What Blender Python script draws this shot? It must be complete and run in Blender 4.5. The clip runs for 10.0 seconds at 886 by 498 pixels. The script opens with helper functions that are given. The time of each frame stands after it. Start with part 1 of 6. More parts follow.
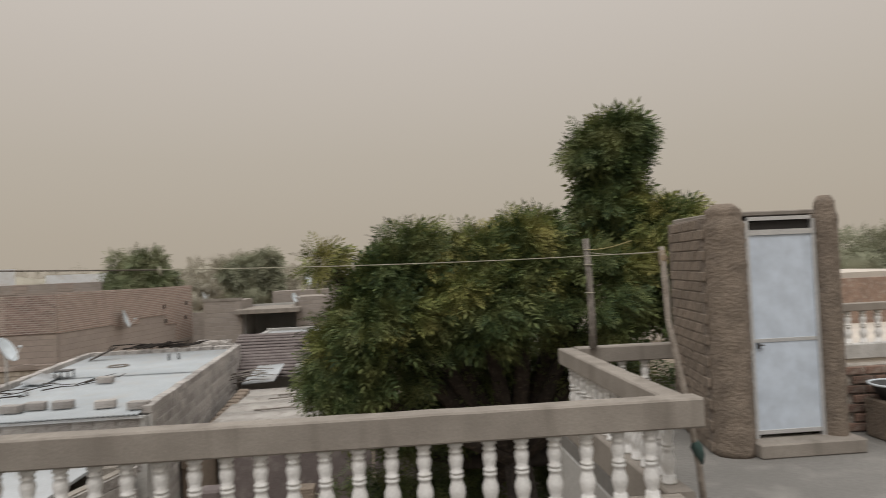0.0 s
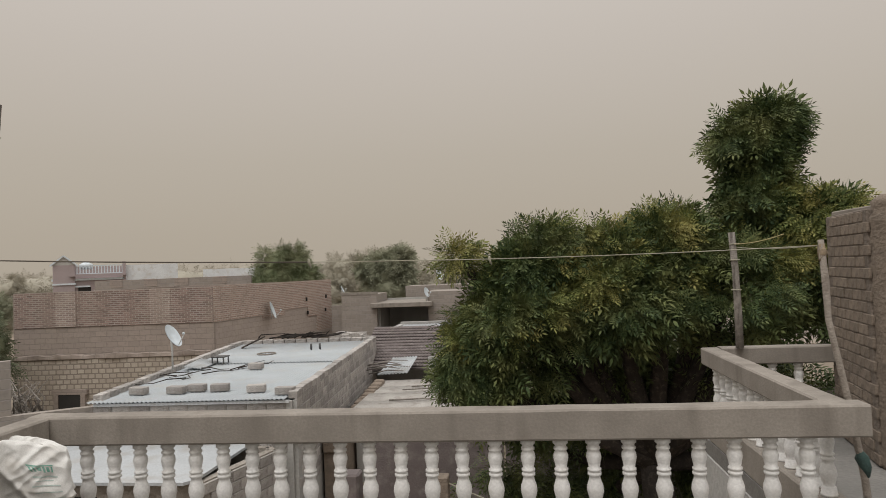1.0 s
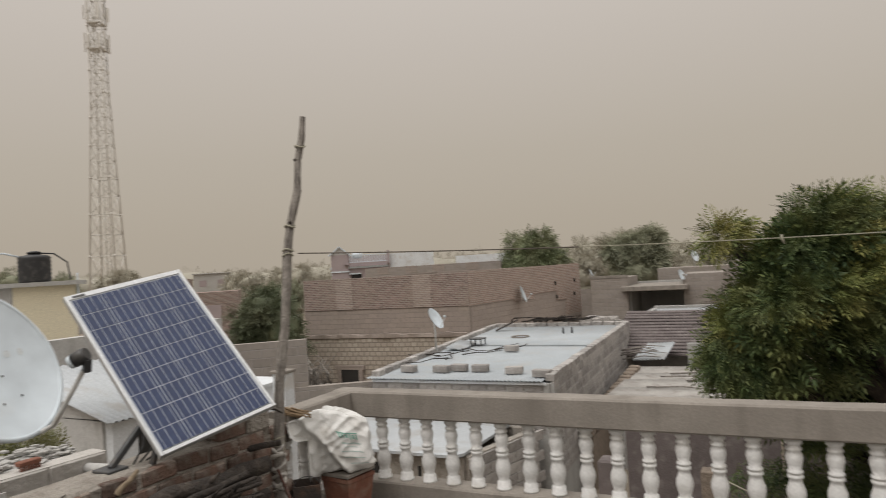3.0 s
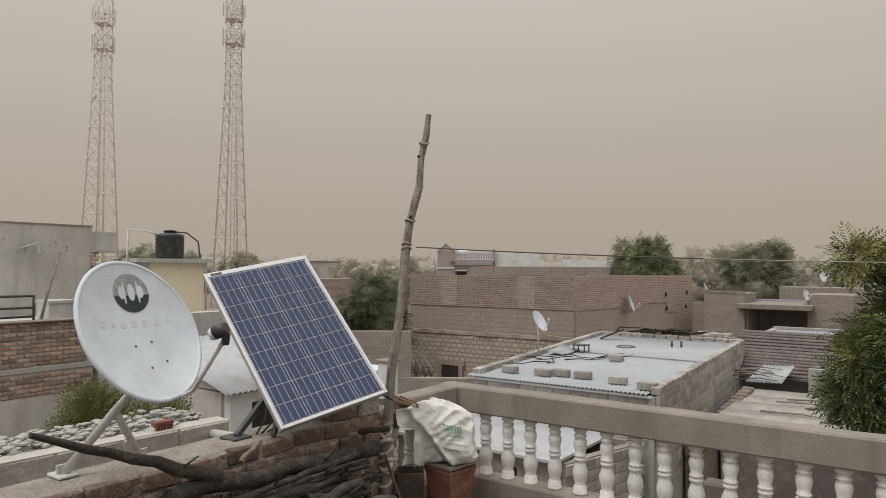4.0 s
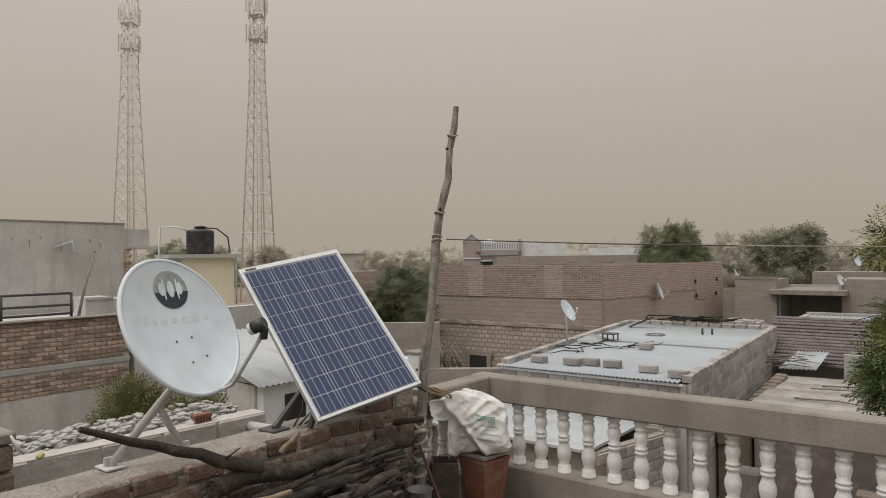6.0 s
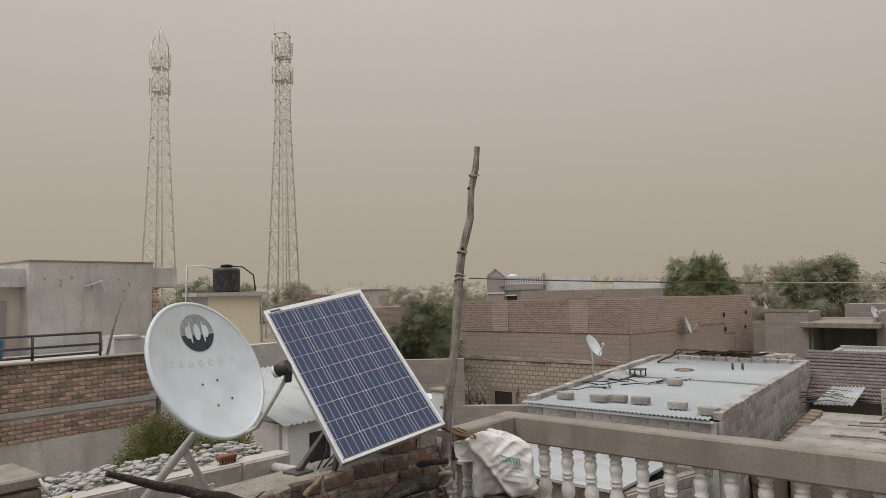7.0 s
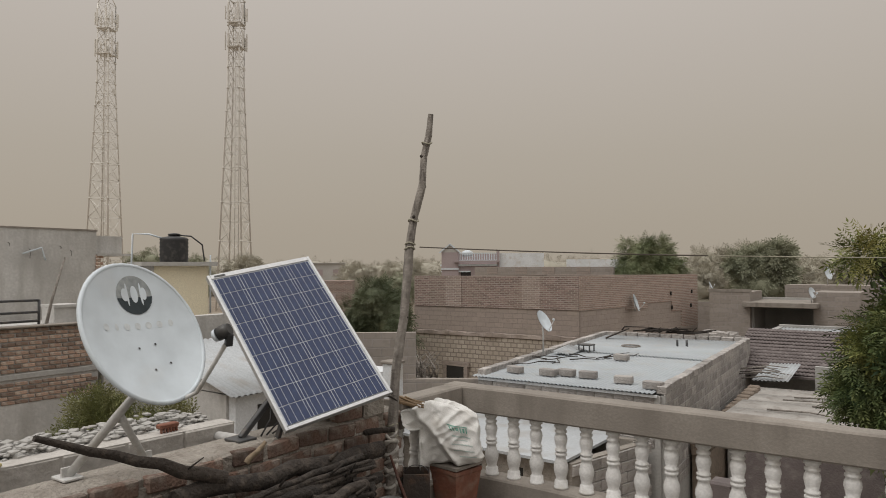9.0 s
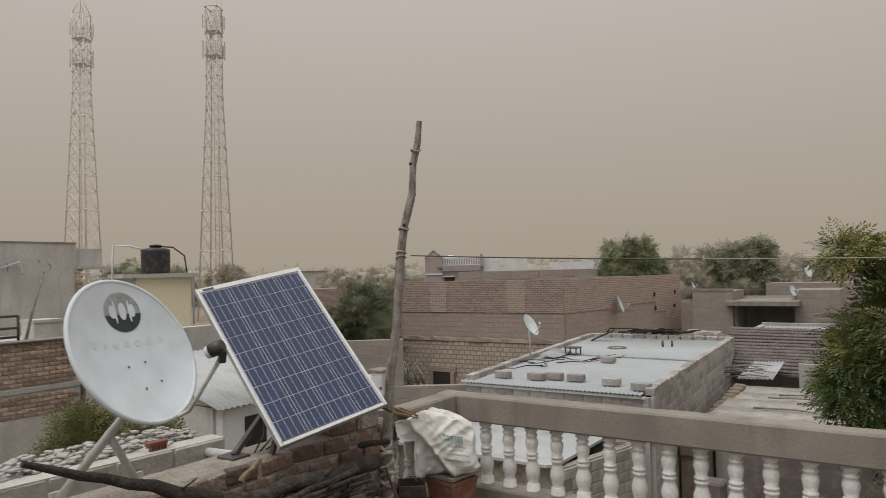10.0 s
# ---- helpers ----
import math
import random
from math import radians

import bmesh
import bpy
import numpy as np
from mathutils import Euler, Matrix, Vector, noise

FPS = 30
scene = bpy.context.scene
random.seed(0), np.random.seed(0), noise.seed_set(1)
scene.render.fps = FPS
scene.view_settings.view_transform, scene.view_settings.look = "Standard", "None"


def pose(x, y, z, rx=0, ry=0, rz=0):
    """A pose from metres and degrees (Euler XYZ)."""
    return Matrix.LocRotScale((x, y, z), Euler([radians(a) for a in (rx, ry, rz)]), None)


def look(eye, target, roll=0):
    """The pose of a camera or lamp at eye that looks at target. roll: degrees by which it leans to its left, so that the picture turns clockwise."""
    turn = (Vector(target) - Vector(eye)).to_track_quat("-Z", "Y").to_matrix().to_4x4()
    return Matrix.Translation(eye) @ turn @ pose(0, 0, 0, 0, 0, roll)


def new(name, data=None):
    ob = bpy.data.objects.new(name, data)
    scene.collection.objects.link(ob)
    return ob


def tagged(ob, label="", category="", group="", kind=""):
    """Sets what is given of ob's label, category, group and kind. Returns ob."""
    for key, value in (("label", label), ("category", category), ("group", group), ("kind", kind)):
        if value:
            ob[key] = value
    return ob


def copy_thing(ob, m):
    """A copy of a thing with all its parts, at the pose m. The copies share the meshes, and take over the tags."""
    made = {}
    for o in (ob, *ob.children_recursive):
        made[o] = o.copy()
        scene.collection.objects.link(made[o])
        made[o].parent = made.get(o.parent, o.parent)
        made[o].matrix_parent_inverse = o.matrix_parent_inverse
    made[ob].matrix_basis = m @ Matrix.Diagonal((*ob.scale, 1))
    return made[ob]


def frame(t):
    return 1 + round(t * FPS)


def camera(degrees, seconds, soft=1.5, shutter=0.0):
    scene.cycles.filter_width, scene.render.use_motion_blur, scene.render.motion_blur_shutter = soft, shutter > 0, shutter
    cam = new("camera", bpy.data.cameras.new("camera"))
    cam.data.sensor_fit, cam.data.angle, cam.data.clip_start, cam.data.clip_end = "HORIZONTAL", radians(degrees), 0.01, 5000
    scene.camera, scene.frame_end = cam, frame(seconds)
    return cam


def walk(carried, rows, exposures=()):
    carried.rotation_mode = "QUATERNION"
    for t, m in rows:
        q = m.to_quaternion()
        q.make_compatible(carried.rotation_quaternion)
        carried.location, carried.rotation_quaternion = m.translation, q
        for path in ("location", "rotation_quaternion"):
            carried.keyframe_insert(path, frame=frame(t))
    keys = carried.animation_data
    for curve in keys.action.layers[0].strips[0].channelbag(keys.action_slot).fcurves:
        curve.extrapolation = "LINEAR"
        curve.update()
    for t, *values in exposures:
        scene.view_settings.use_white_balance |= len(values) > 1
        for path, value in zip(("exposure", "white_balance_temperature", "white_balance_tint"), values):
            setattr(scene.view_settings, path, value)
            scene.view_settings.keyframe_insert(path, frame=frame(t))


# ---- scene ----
cam = camera(66.0, 10.0, 0.6, 0.4)
PATH = [
    (0, (0.108, -1.26, 1.842), (0.271, 0.733, 1.895), -2.5),
    (0.5, (0.067, -1.279, 1.824), (-0.067, 0.716, 1.871), -1.8),
    (1, (0.062, -1.275, 1.827), (-0.152, 0.713, 1.884), -2.2),
    (1.5, (0.053, -1.268, 1.829), (-0.252, 0.708, 1.879), -2.6),
    (2, (0.04, -1.233, 1.816), (-0.413, 0.715, 1.813), -2.9),
    (2.5, (-0.001, -1.244, 1.825), (-0.669, 0.641, 1.823), -3.2),
    (3, (-0.105, -1.283, 1.842), (-0.996, 0.507, 1.887), -3.5),
    (3.2, (-0.125, -1.3, 1.845), (-1.095, 0.448, 1.903), -2.3),
    (4.5, (-0.147, -1.378, 1.836), (-1.333, 0.232, 1.87), 0.4),
    (5, (-0.152, -1.39, 1.821), (-1.334, 0.223, 1.819), 0.2),
    (5.2, (-0.154, -1.39, 1.822), (-1.334, 0.225, 1.81), 0.1),
    (6.3, (-0.162, -1.389, 1.862), (-1.397, 0.184, 1.899), -1.1),
    (6.5, (-0.162, -1.389, 1.868), (-1.41, 0.174, 1.905), -1.4),
    (7, (-0.143, -1.399, 1.881), (-1.409, 0.144, 2.008), -1.2),
    (7.5, (-0.147, -1.379, 1.879), (-1.4, 0.175, 2.001), -0.8),
    (8, (-0.137, -1.363, 1.848), (-1.341, 0.233, 1.915), -0.5),
    (8.5, (-0.143, -1.358, 1.849), (-1.322, 0.256, 1.929), -1.2),
    (9, (-0.15, -1.341, 1.833), (-1.315, 0.284, 1.888), -0.2),
    (9.5, (-0.149, -1.328, 1.835), (-1.229, 0.357, 1.91), -0.3),
    (10, (-0.226, -1.337, 1.855), (-1.349, 0.317, 1.924), -1.4),
]
walk(cam, [(t, look(eye, target, roll)) for t, eye, target, roll in PATH], [(0, 0.05), (3, 0.04), (5, 0.0), (7, -0.06), (10, -0.12)])

W = bpy.data.worlds.new("world")
scene.world = W

# ---- world and light: dust-laden overcast sky, brighter overhead and behind the camera ----
W.use_nodes = True
wn, wl = W.node_tree.nodes, W.node_tree.links
wn.clear()
w_out, w_bg = wn.new("ShaderNodeOutputWorld"), wn.new("ShaderNodeBackground")
w_co, w_sep, w_ramp = wn.new("ShaderNodeTexCoord"), wn.new("ShaderNodeSeparateXYZ"), wn.new("ShaderNodeValToRGB")
w_sky, w_dim, w_add = wn.new("ShaderNodeTexSky"), wn.new("ShaderNodeVectorMath"), wn.new("ShaderNodeVectorMath")
SUN_EL, SUN_AZ = 58.0, 200.0
w_sky.sky_type, w_sky.sun_disc = "NISHITA", False
w_sky.sun_elevation, w_sky.sun_rotation, w_sky.dust_density = radians(SUN_EL), radians(SUN_AZ), 8.0
w_dim.operation, w_add.operation = "SCALE", "ADD"
w_dim.inputs["Scale"].default_value = 0.006
SKY = [(0.0, (0.400, 0.350, 0.285)), (0.06, (0.415, 0.364, 0.298)), (0.16, (0.445, 0.395, 0.330)), (0.30, (0.510, 0.459, 0.404)),
       (0.42, (0.570, 0.520, 0.470)), (0.75, (1.12, 1.085, 1.04)), (1.0, (1.40, 1.37, 1.33))]
while len(w_ramp.color_ramp.elements) < len(SKY):
    w_ramp.color_ramp.elements.new(0.5)
for el, (p, c) in zip(w_ramp.color_ramp.elements, SKY):
    el.position, el.color = p, (*c, 1)
wl.new(w_co.outputs["Generated"], w_sep.inputs[0])
wl.new(w_sep.outputs["Z"], w_ramp.inputs[0])
wl.new(w_sky.outputs[0], w_dim.inputs[0])
wl.new(w_dim.outputs[0], w_add.inputs[0])
wl.new(w_ramp.outputs[0], w_add.inputs[1])
wl.new(w_add.outputs[0], w_bg.inputs[0])
w_bg.inputs[1].default_value = 1.0
wl.new(w_bg.outputs[0], w_out.inputs[0])
sun = new("sun", bpy.data.lights.new("sun", "SUN"))
sun.data.energy, sun.data.angle, sun.data.color = 1.1, radians(30), (1.0, 0.975, 0.94)
az = radians(SUN_AZ)
sun.matrix_world = look((0, 0, 0), (-math.sin(az) * math.cos(radians(SUN_EL)), -math.cos(az) * math.cos(radians(SUN_EL)), -math.sin(radians(SUN_EL))))


# ---- materials ----
def base_material(name):
    m = bpy.data.materials.new(name)
    m.use_nodes = True
    n = m.node_tree.nodes
    return m, n, m.node_tree.links, n["Principled BSDF"]


def mixed(n, l, a, b, fac, how="MIX"):
    x = n.new("ShaderNodeMix")
    x.data_type, x.blend_type = "RGBA", how
    for sock, v in ((x.inputs[6], a), (x.inputs[7], b)):
        if isinstance(v, tuple):
            sock.default_value = (*v, 1)
        else:
            l.new(v, sock)
    if isinstance(fac, float):
        x.inputs[0].default_value = fac
    else:
        l.new(fac, x.inputs[0])
    return x.outputs[2]


def noise_of(n, l, vec, scale, detail=5.0, lo=0.35, hi=0.65, squash=None):
    if squash:
        mp = n.new("ShaderNodeMapping")
        mp.inputs["Scale"].default_value = squash
        l.new(vec, mp.inputs[0])
        vec = mp.outputs[0]
    t, r = n.new("ShaderNodeTexNoise"), n.new("ShaderNodeMapRange")
    t.inputs["Scale"].default_value, t.inputs["Detail"].default_value = scale, detail
    r.inputs[1].default_value, r.inputs[2].default_value = lo, hi
    l.new(vec, t.inputs["Vector"])
    l.new(t.outputs["Fac"], r.inputs[0])
    return r.outputs[0]


def surface(name, c1, c2, stain=None, rough=0.9, scale=2.0, fine=40.0, bump=0.25, metal=0.0, streak=False, vary=0.0, dist=0.01):
    """Two-scale varied surface: broad patches c1/c2, fine grain, optional stains and per-piece variation."""
    m, n, l, b = base_material(name)
    vec = n.new("ShaderNodeTexCoord").outputs["Object"]
    col = mixed(n, l, c1, c2, noise_of(n, l, vec, scale))
    grain = noise_of(n, l, vec, fine, 6.0, 0.3, 0.7)
    col = mixed(n, l, col, tuple(v * 0.58 for v in c1), mul(n, l, grain, 0.5))
    if stain:
        patch = noise_of(n, l, vec, scale * 1.7, 8.0, 0.52, 0.7, (1, 1, 0.16) if streak else None)
        col = mixed(n, l, col, stain, mul(n, l, patch, 0.75))
    if vary:
        info, mr = n.new("ShaderNodeObjectInfo"), n.new("ShaderNodeMapRange")
        mr.inputs[3].default_value, mr.inputs[4].default_value = 1 - vary, 1 + vary
        l.new(info.outputs["Random"], mr.inputs[0])
        hsv = n.new("ShaderNodeHueSaturation")
        l.new(mr.outputs[0], hsv.inputs["Value"])
        l.new(col, hsv.inputs["Color"])
        col = hsv.outputs[0]
    l.new(col, b.inputs["Base Color"])
    b.inputs["Roughness"].default_value, b.inputs["Metallic"].default_value = rough, metal
    if bump:
        bp = n.new("ShaderNodeBump")
        bp.inputs["Strength"].default_value, bp.inputs["Distance"].default_value = bump, dist
        l.new(grain, bp.inputs["Height"])
        l.new(bp.outputs[0], b.inputs["Normal"])
    return m


def mul(n, l, sock, k):
    x = n.new("ShaderNodeMath")
    x.operation = "MULTIPLY"
    x.inputs[1].default_value = k
    l.new(sock, x.inputs[0])
    return x.outputs[0]


def courses(name, along, c1, c2, mortar, bw, bh, gap=0.012, dust=(0.3, 0.26, 0.21), rough=0.95):
    """Masonry for walls far off: brick pattern along a horizontal direction, with bump and dust patches."""
    m, n, l, b = base_material(name)
    co = n.new("ShaderNodeTexCoord").outputs["Object"]
    dot, sep, com = n.new("ShaderNodeVectorMath"), n.new("ShaderNodeSeparateXYZ"), n.new("ShaderNodeCombineXYZ")
    dot.operation = "DOT_PRODUCT"
    dot.inputs[1].default_value = (*along, 0)
    l.new(co, dot.inputs[0])
    l.new(co, sep.inputs[0])
    l.new(dot.outputs["Value"], com.inputs[0])
    l.new(sep.outputs["Z"], com.inputs[1])
    t = n.new("ShaderNodeTexBrick")
    t.inputs["Color1"].default_value, t.inputs["Color2"].default_value, t.inputs["Mortar"].default_value = (*c1, 1), (*c2, 1), (*mortar, 1)
    t.inputs["Scale"].default_value, t.inputs["Mortar Size"].default_value = 1.0, gap
    t.inputs["Brick Width"].default_value, t.inputs["Row Height"].default_value, t.inputs["Mortar Smooth"].default_value = bw, bh, 0.3
    wob, add = n.new("ShaderNodeTexNoise"), n.new("ShaderNodeVectorMath")
    wob.inputs["Scale"].default_value = 2.2 / max(bw, 0.2) * 0.5
    l.new(co, wob.inputs["Vector"])
    add.operation = "MULTIPLY_ADD"
    add.inputs[1].default_value = (0.12 * bw, 0.22 * bh, 0)
    l.new(wob.outputs["Color"], add.inputs[0])
    l.new(com.outputs[0], add.inputs[2])
    l.new(add.outputs[0], t.inputs["Vector"])
    col = mixed(n, l, t.outputs["Color"], dust, mul(n, l, noise_of(n, l, co, 0.7, 6.0, 0.45, 0.8), 0.4))
    col = mixed(n, l, col, tuple(v * 0.55 for v in c1), mul(n, l, noise_of(n, l, co, 9.0, 5.0, 0.5, 0.8), 0.5))
    l.new(col, b.inputs["Base Color"])
    b.inputs["Roughness"].default_value = rough
    bp = n.new("ShaderNodeBump")
    bp.inputs["Strength"].default_value, bp.inputs["Distance"].default_value, bp.invert = 0.6, 0.02, True
    l.new(t.outputs["Fac"], bp.inputs["Height"])
    l.new(bp.outputs[0], b.inputs["Normal"])
    return m


def leafy(name, dark, light, tip, scale=0.9):
    m, n, l, b = base_material(name)
    co = n.new("ShaderNodeTexCoord").outputs["Object"]
    geo = n.new("ShaderNodeNewGeometry")
    col = mixed(n, l, dark, light, geo.outputs["Random Per Island"])
    col = mixed(n, l, col, tip, mul(n, l, noise_of(n, l, co, scale, 3.0, 0.44, 0.66), 0.8))
    l.new(col, b.inputs["Base Color"])
    b.inputs["Roughness"].default_value = 0.6
    b.inputs["Specular IOR Level"].default_value = 0.25
    b.inputs["Transmission Weight"].default_value = 0.0
    return m


CONCRETE = surface("weathered_concrete", (0.315, 0.283, 0.248), (0.235, 0.209, 0.182), (0.17, 0.148, 0.127), scale=3.0, fine=60, bump=0.15, streak=True)
CEMENT = surface("cement_plaster", (0.46, 0.452, 0.435), (0.38, 0.372, 0.357), (0.28, 0.27, 0.253), scale=0.9, fine=22, bump=0.35, streak=True)
CEMENT_PALE = surface("pale_cement", (0.60, 0.59, 0.57), (0.46, 0.45, 0.432), (0.34, 0.325, 0.305), scale=1.6, fine=18, bump=0.4, streak=True)
FLOORING = surface("terrace_screed", (0.215, 0.206, 0.193), (0.165, 0.158, 0.147), (0.26, 0.249, 0.23), scale=1.1, fine=25, bump=0.4, rough=0.85)
WHITE = surface("white_distemper", (0.77, 0.76, 0.745), (0.68, 0.67, 0.65), (0.55, 0.52, 0.47), rough=0.7, scale=5.0, fine=60, bump=0.15, vary=0.06)
BRICK = surface("worn_brick", (0.225, 0.142, 0.108), (0.15, 0.104, 0.084), (0.33, 0.285, 0.245), scale=8, fine=60, bump=0.7, vary=0.35)
BRICK_BROWN = surface("brown_brick", (0.42, 0.29, 0.22), (0.28, 0.195, 0.152), (0.50, 0.44, 0.38), scale=6, fine=50, bump=0.5, vary=0.42)
MORTAR = surface("grey_mortar", (0.40, 0.362, 0.318), (0.31, 0.278, 0.242), (0.2, 0.17, 0.14), scale=4, fine=45, bump=0.7, dist=0.02)
BLOCK = surface("concrete_block", (0.48, 0.452, 0.43), (0.375, 0.348, 0.328), (0.25, 0.226, 0.206), scale=5, fine=45, bump=0.7, dist=0.02, vary=0.24)
STONE = surface("rough_stone", (0.255, 0.205, 0.162), (0.195, 0.157, 0.124), (0.14, 0.113, 0.09), scale=6, fine=35, bump=0.6, dist=0.015, vary=0.14)
TIN_BLUE = surface("galvanised_sheet_blue_grey", (0.47, 0.505, 0.53), (0.41, 0.445, 0.47), (0.40, 0.40, 0.39), rough=0.55, scale=1.1, fine=30, bump=0.08)
TIN_WHITE = surface("pale_sheet", (0.485, 0.51, 0.53), (0.425, 0.445, 0.46), (0.34, 0.325, 0.305), rough=0.6, scale=1.2, fine=30, bump=0.1)
WHITEWASH = surface("whitewash", (0.745, 0.775, 0.80), (0.65, 0.67, 0.69), (0.5, 0.475, 0.44), scale=1.5, fine=30, bump=0.3)
YELLOW = surface("cream_yellow_paint", (0.91, 0.83, 0.63), (0.88, 0.80, 0.60), (0.80, 0.72, 0.54), scale=1.5, fine=40, bump=0.1)
CREAM = surface("cream_paint", (0.632, 0.572, 0.499), (0.544, 0.495, 0.440), scale=1.5, fine=40, bump=0.1)
MAROON = surface("dull_maroon_paint", (0.41, 0.345, 0.345), (0.36, 0.305, 0.308), scale=1, fine=30, bump=0.1)
DUST_PAINT = surface("dusty_pale_paint", (0.50, 0.49, 0.47), (0.43, 0.42, 0.40), (0.36, 0.33, 0.3), scale=0.6, fine=20, bump=0.1)
OLDSHEET = surface("dusty_old_sheet", (0.42, 0.398, 0.37), (0.33, 0.308, 0.283), (0.22, 0.195, 0.172), scale=2.4, fine=30, bump=0.15)
BARK = surface("dark_bark", (0.046, 0.036, 0.029), (0.024, 0.019, 0.016), (0.10, 0.08, 0.065), scale=9, fine=60, bump=0.7, dist=0.012, vary=0.35)
PALEWOOD = surface("pale_peeled_stick", (0.33, 0.29, 0.25), (0.22, 0.19, 0.16), (0.17, 0.14, 0.115), scale=9, fine=60, bump=0.5)
NBLOCK = surface("pale_concrete_block", (0.57, 0.54, 0.505), (0.49, 0.462, 0.43), (0.40, 0.372, 0.34), scale=6, fine=30, bump=0.35, dist=0.012, vary=0.07)
POLEWOOD = surface("grey_weathered_pole", (0.33, 0.30, 0.268), (0.20, 0.178, 0.157), (0.06, 0.05, 0.044), scale=18, fine=70, bump=0.7, dist=0.006, streak=True)
CUTWOOD = surface("cut_wood", (0.31, 0.24, 0.165), (0.24, 0.185, 0.125), scale=12, fine=60, bump=0.4)
TWIG = surface("dry_twigs", (0.30, 0.21, 0.125), (0.22, 0.155, 0.095), scale=8, fine=40, bump=0.3)
BINDRAG = surface("grey_wound_rag", (0.56, 0.53, 0.49), (0.43, 0.40, 0.365), (0.20, 0.175, 0.155), scale=14, fine=60, bump=0.3, vary=0.2)
TERRACOTTA = surface("terracotta_red", (0.25, 0.098, 0.06), (0.18, 0.075, 0.05), (0.25, 0.17, 0.125), scale=5, fine=40, bump=0.3, rough=0.75)
SACKING = surface("white_woven_sack", (0.78, 0.77, 0.745), (0.70, 0.69, 0.665), (0.56, 0.53, 0.485), rough=0.7, scale=4, fine=150, bump=0.05)
RUSTTIN = surface("rusted_tin", (0.062, 0.045, 0.036), (0.035, 0.028, 0.025), (0.12, 0.065, 0.04), rough=0.7, scale=7, fine=50, bump=0.25)
PALEINK = surface("washed_out_green_ink", (0.44, 0.535, 0.50), (0.49, 0.55, 0.52), scale=20, fine=90, bump=0.0)
GREENINK = surface("faded_green_ink", (0.17, 0.40, 0.32), (0.29, 0.48, 0.41), scale=20, fine=90, bump=0.0)
DISHWHITE = surface("dish_enamel", (0.67, 0.735, 0.785), (0.635, 0.70, 0.75), (0.585, 0.61, 0.625), rough=0.45, scale=1.6, fine=6, bump=0.0)
GREYMETAL = surface("painted_grey_steel", (0.60, 0.595, 0.58), (0.52, 0.515, 0.50), (0.42, 0.39, 0.35), rough=0.5, scale=6, fine=50, bump=0.1)
DARKSTEEL = surface("dark_steel", (0.07, 0.072, 0.075), (0.05, 0.05, 0.052), (0.14, 0.12, 0.1), rough=0.5, scale=8, fine=50, bump=0.1)
BLACKPL = surface("black_plastic", (0.028, 0.028, 0.03), (0.02, 0.02, 0.021), (0.09, 0.085, 0.078), rough=0.45, scale=4, fine=50, bump=0.05)
LOGODARK = surface("dark_teal_print", (0.045, 0.058, 0.065), (0.03, 0.04, 0.045), scale=8, fine=50, bump=0)
LOGOGREY = surface("worn_grey_print", (0.30, 0.325, 0.33), (0.40, 0.42, 0.42), scale=14, fine=50, bump=0)
GHOST = surface("ghost_of_lettering", (0.655, 0.69, 0.705), (0.63, 0.665, 0.68), scale=10, fine=50, bump=0)
ALU = surface("aluminium_frame", (0.66, 0.665, 0.67), (0.6, 0.605, 0.61), rough=0.35, metal=0.5, scale=6, fine=50, bump=0.03)
CELL = surface("blue_silicon_cell", (0.008, 0.02, 0.075), (0.014, 0.032, 0.10), rough=0.22, scale=30, fine=120, bump=0.0, vary=0.05)
BUSBAR = surface("silver_busbar", (0.42, 0.45, 0.51), (0.38, 0.41, 0.47), rough=0.35, scale=30, fine=100, bump=0.0)
BACKING = surface("panel_backing", (0.50, 0.53, 0.58), (0.46, 0.49, 0.54), rough=0.3, scale=10, fine=60, bump=0.0)
DOORPAINT = surface("pale_blue_white_door", (0.58, 0.65, 0.745), (0.55, 0.62, 0.71), (0.52, 0.575, 0.64), rough=0.4, scale=0.8, fine=8, bump=0.0)
CLAYTILE = surface("old_clay_tile", (0.178, 0.150, 0.145), (0.137, 0.114, 0.111), (0.238, 0.210, 0.201), scale=3, fine=30, bump=0.4)
SOIL = surface("dusty_soil", (0.255, 0.205, 0.155), (0.205, 0.165, 0.125), (0.3, 0.26, 0.205), scale=0.25, fine=8, bump=0.3, dist=0.03)
# near-black paint on solid boxes, standing for the shade inside openings
VOID = surface("painted_dark_interior", (0.03, 0.027, 0.024), (0.022, 0.02, 0.018), scale=2, fine=20, bump=0)
WIREWHITE = surface("pale_cord", (0.40, 0.38, 0.30), (0.34, 0.32, 0.25), scale=8, fine=60, bump=0)
WIREYELLOW = surface("yellow_cord", (0.5, 0.42, 0.2), (0.44, 0.37, 0.18), scale=8, fine=60, bump=0)
# tower steel lightened towards the sky tone, haze painted into the colour
TOWERPAINT = surface("haze_paled_galvanised_tower", (0.73, 0.70, 0.65), (0.67, 0.64, 0.595), scale=0.5, fine=8, bump=0)
TOWERPALE = surface("haze_paled_far_tower", (0.80, 0.77, 0.715), (0.75, 0.72, 0.665), scale=0.5, fine=8, bump=0)
RUBBLE = surface("pale_rubble", (0.60, 0.585, 0.56), (0.50, 0.485, 0.46), (0.40, 0.38, 0.35), scale=7, fine=40, bump=0.3, vary=0.25)
CLOTH = surface("faded_green_rag", (0.05, 0.095, 0.085), (0.035, 0.06, 0.055), scale=8, fine=60, bump=0.3)
NEEM = leafy("neem_leaves", (0.03, 0.053, 0.022), (0.105, 0.14, 0.05), (0.17, 0.18, 0.066), 1.7)
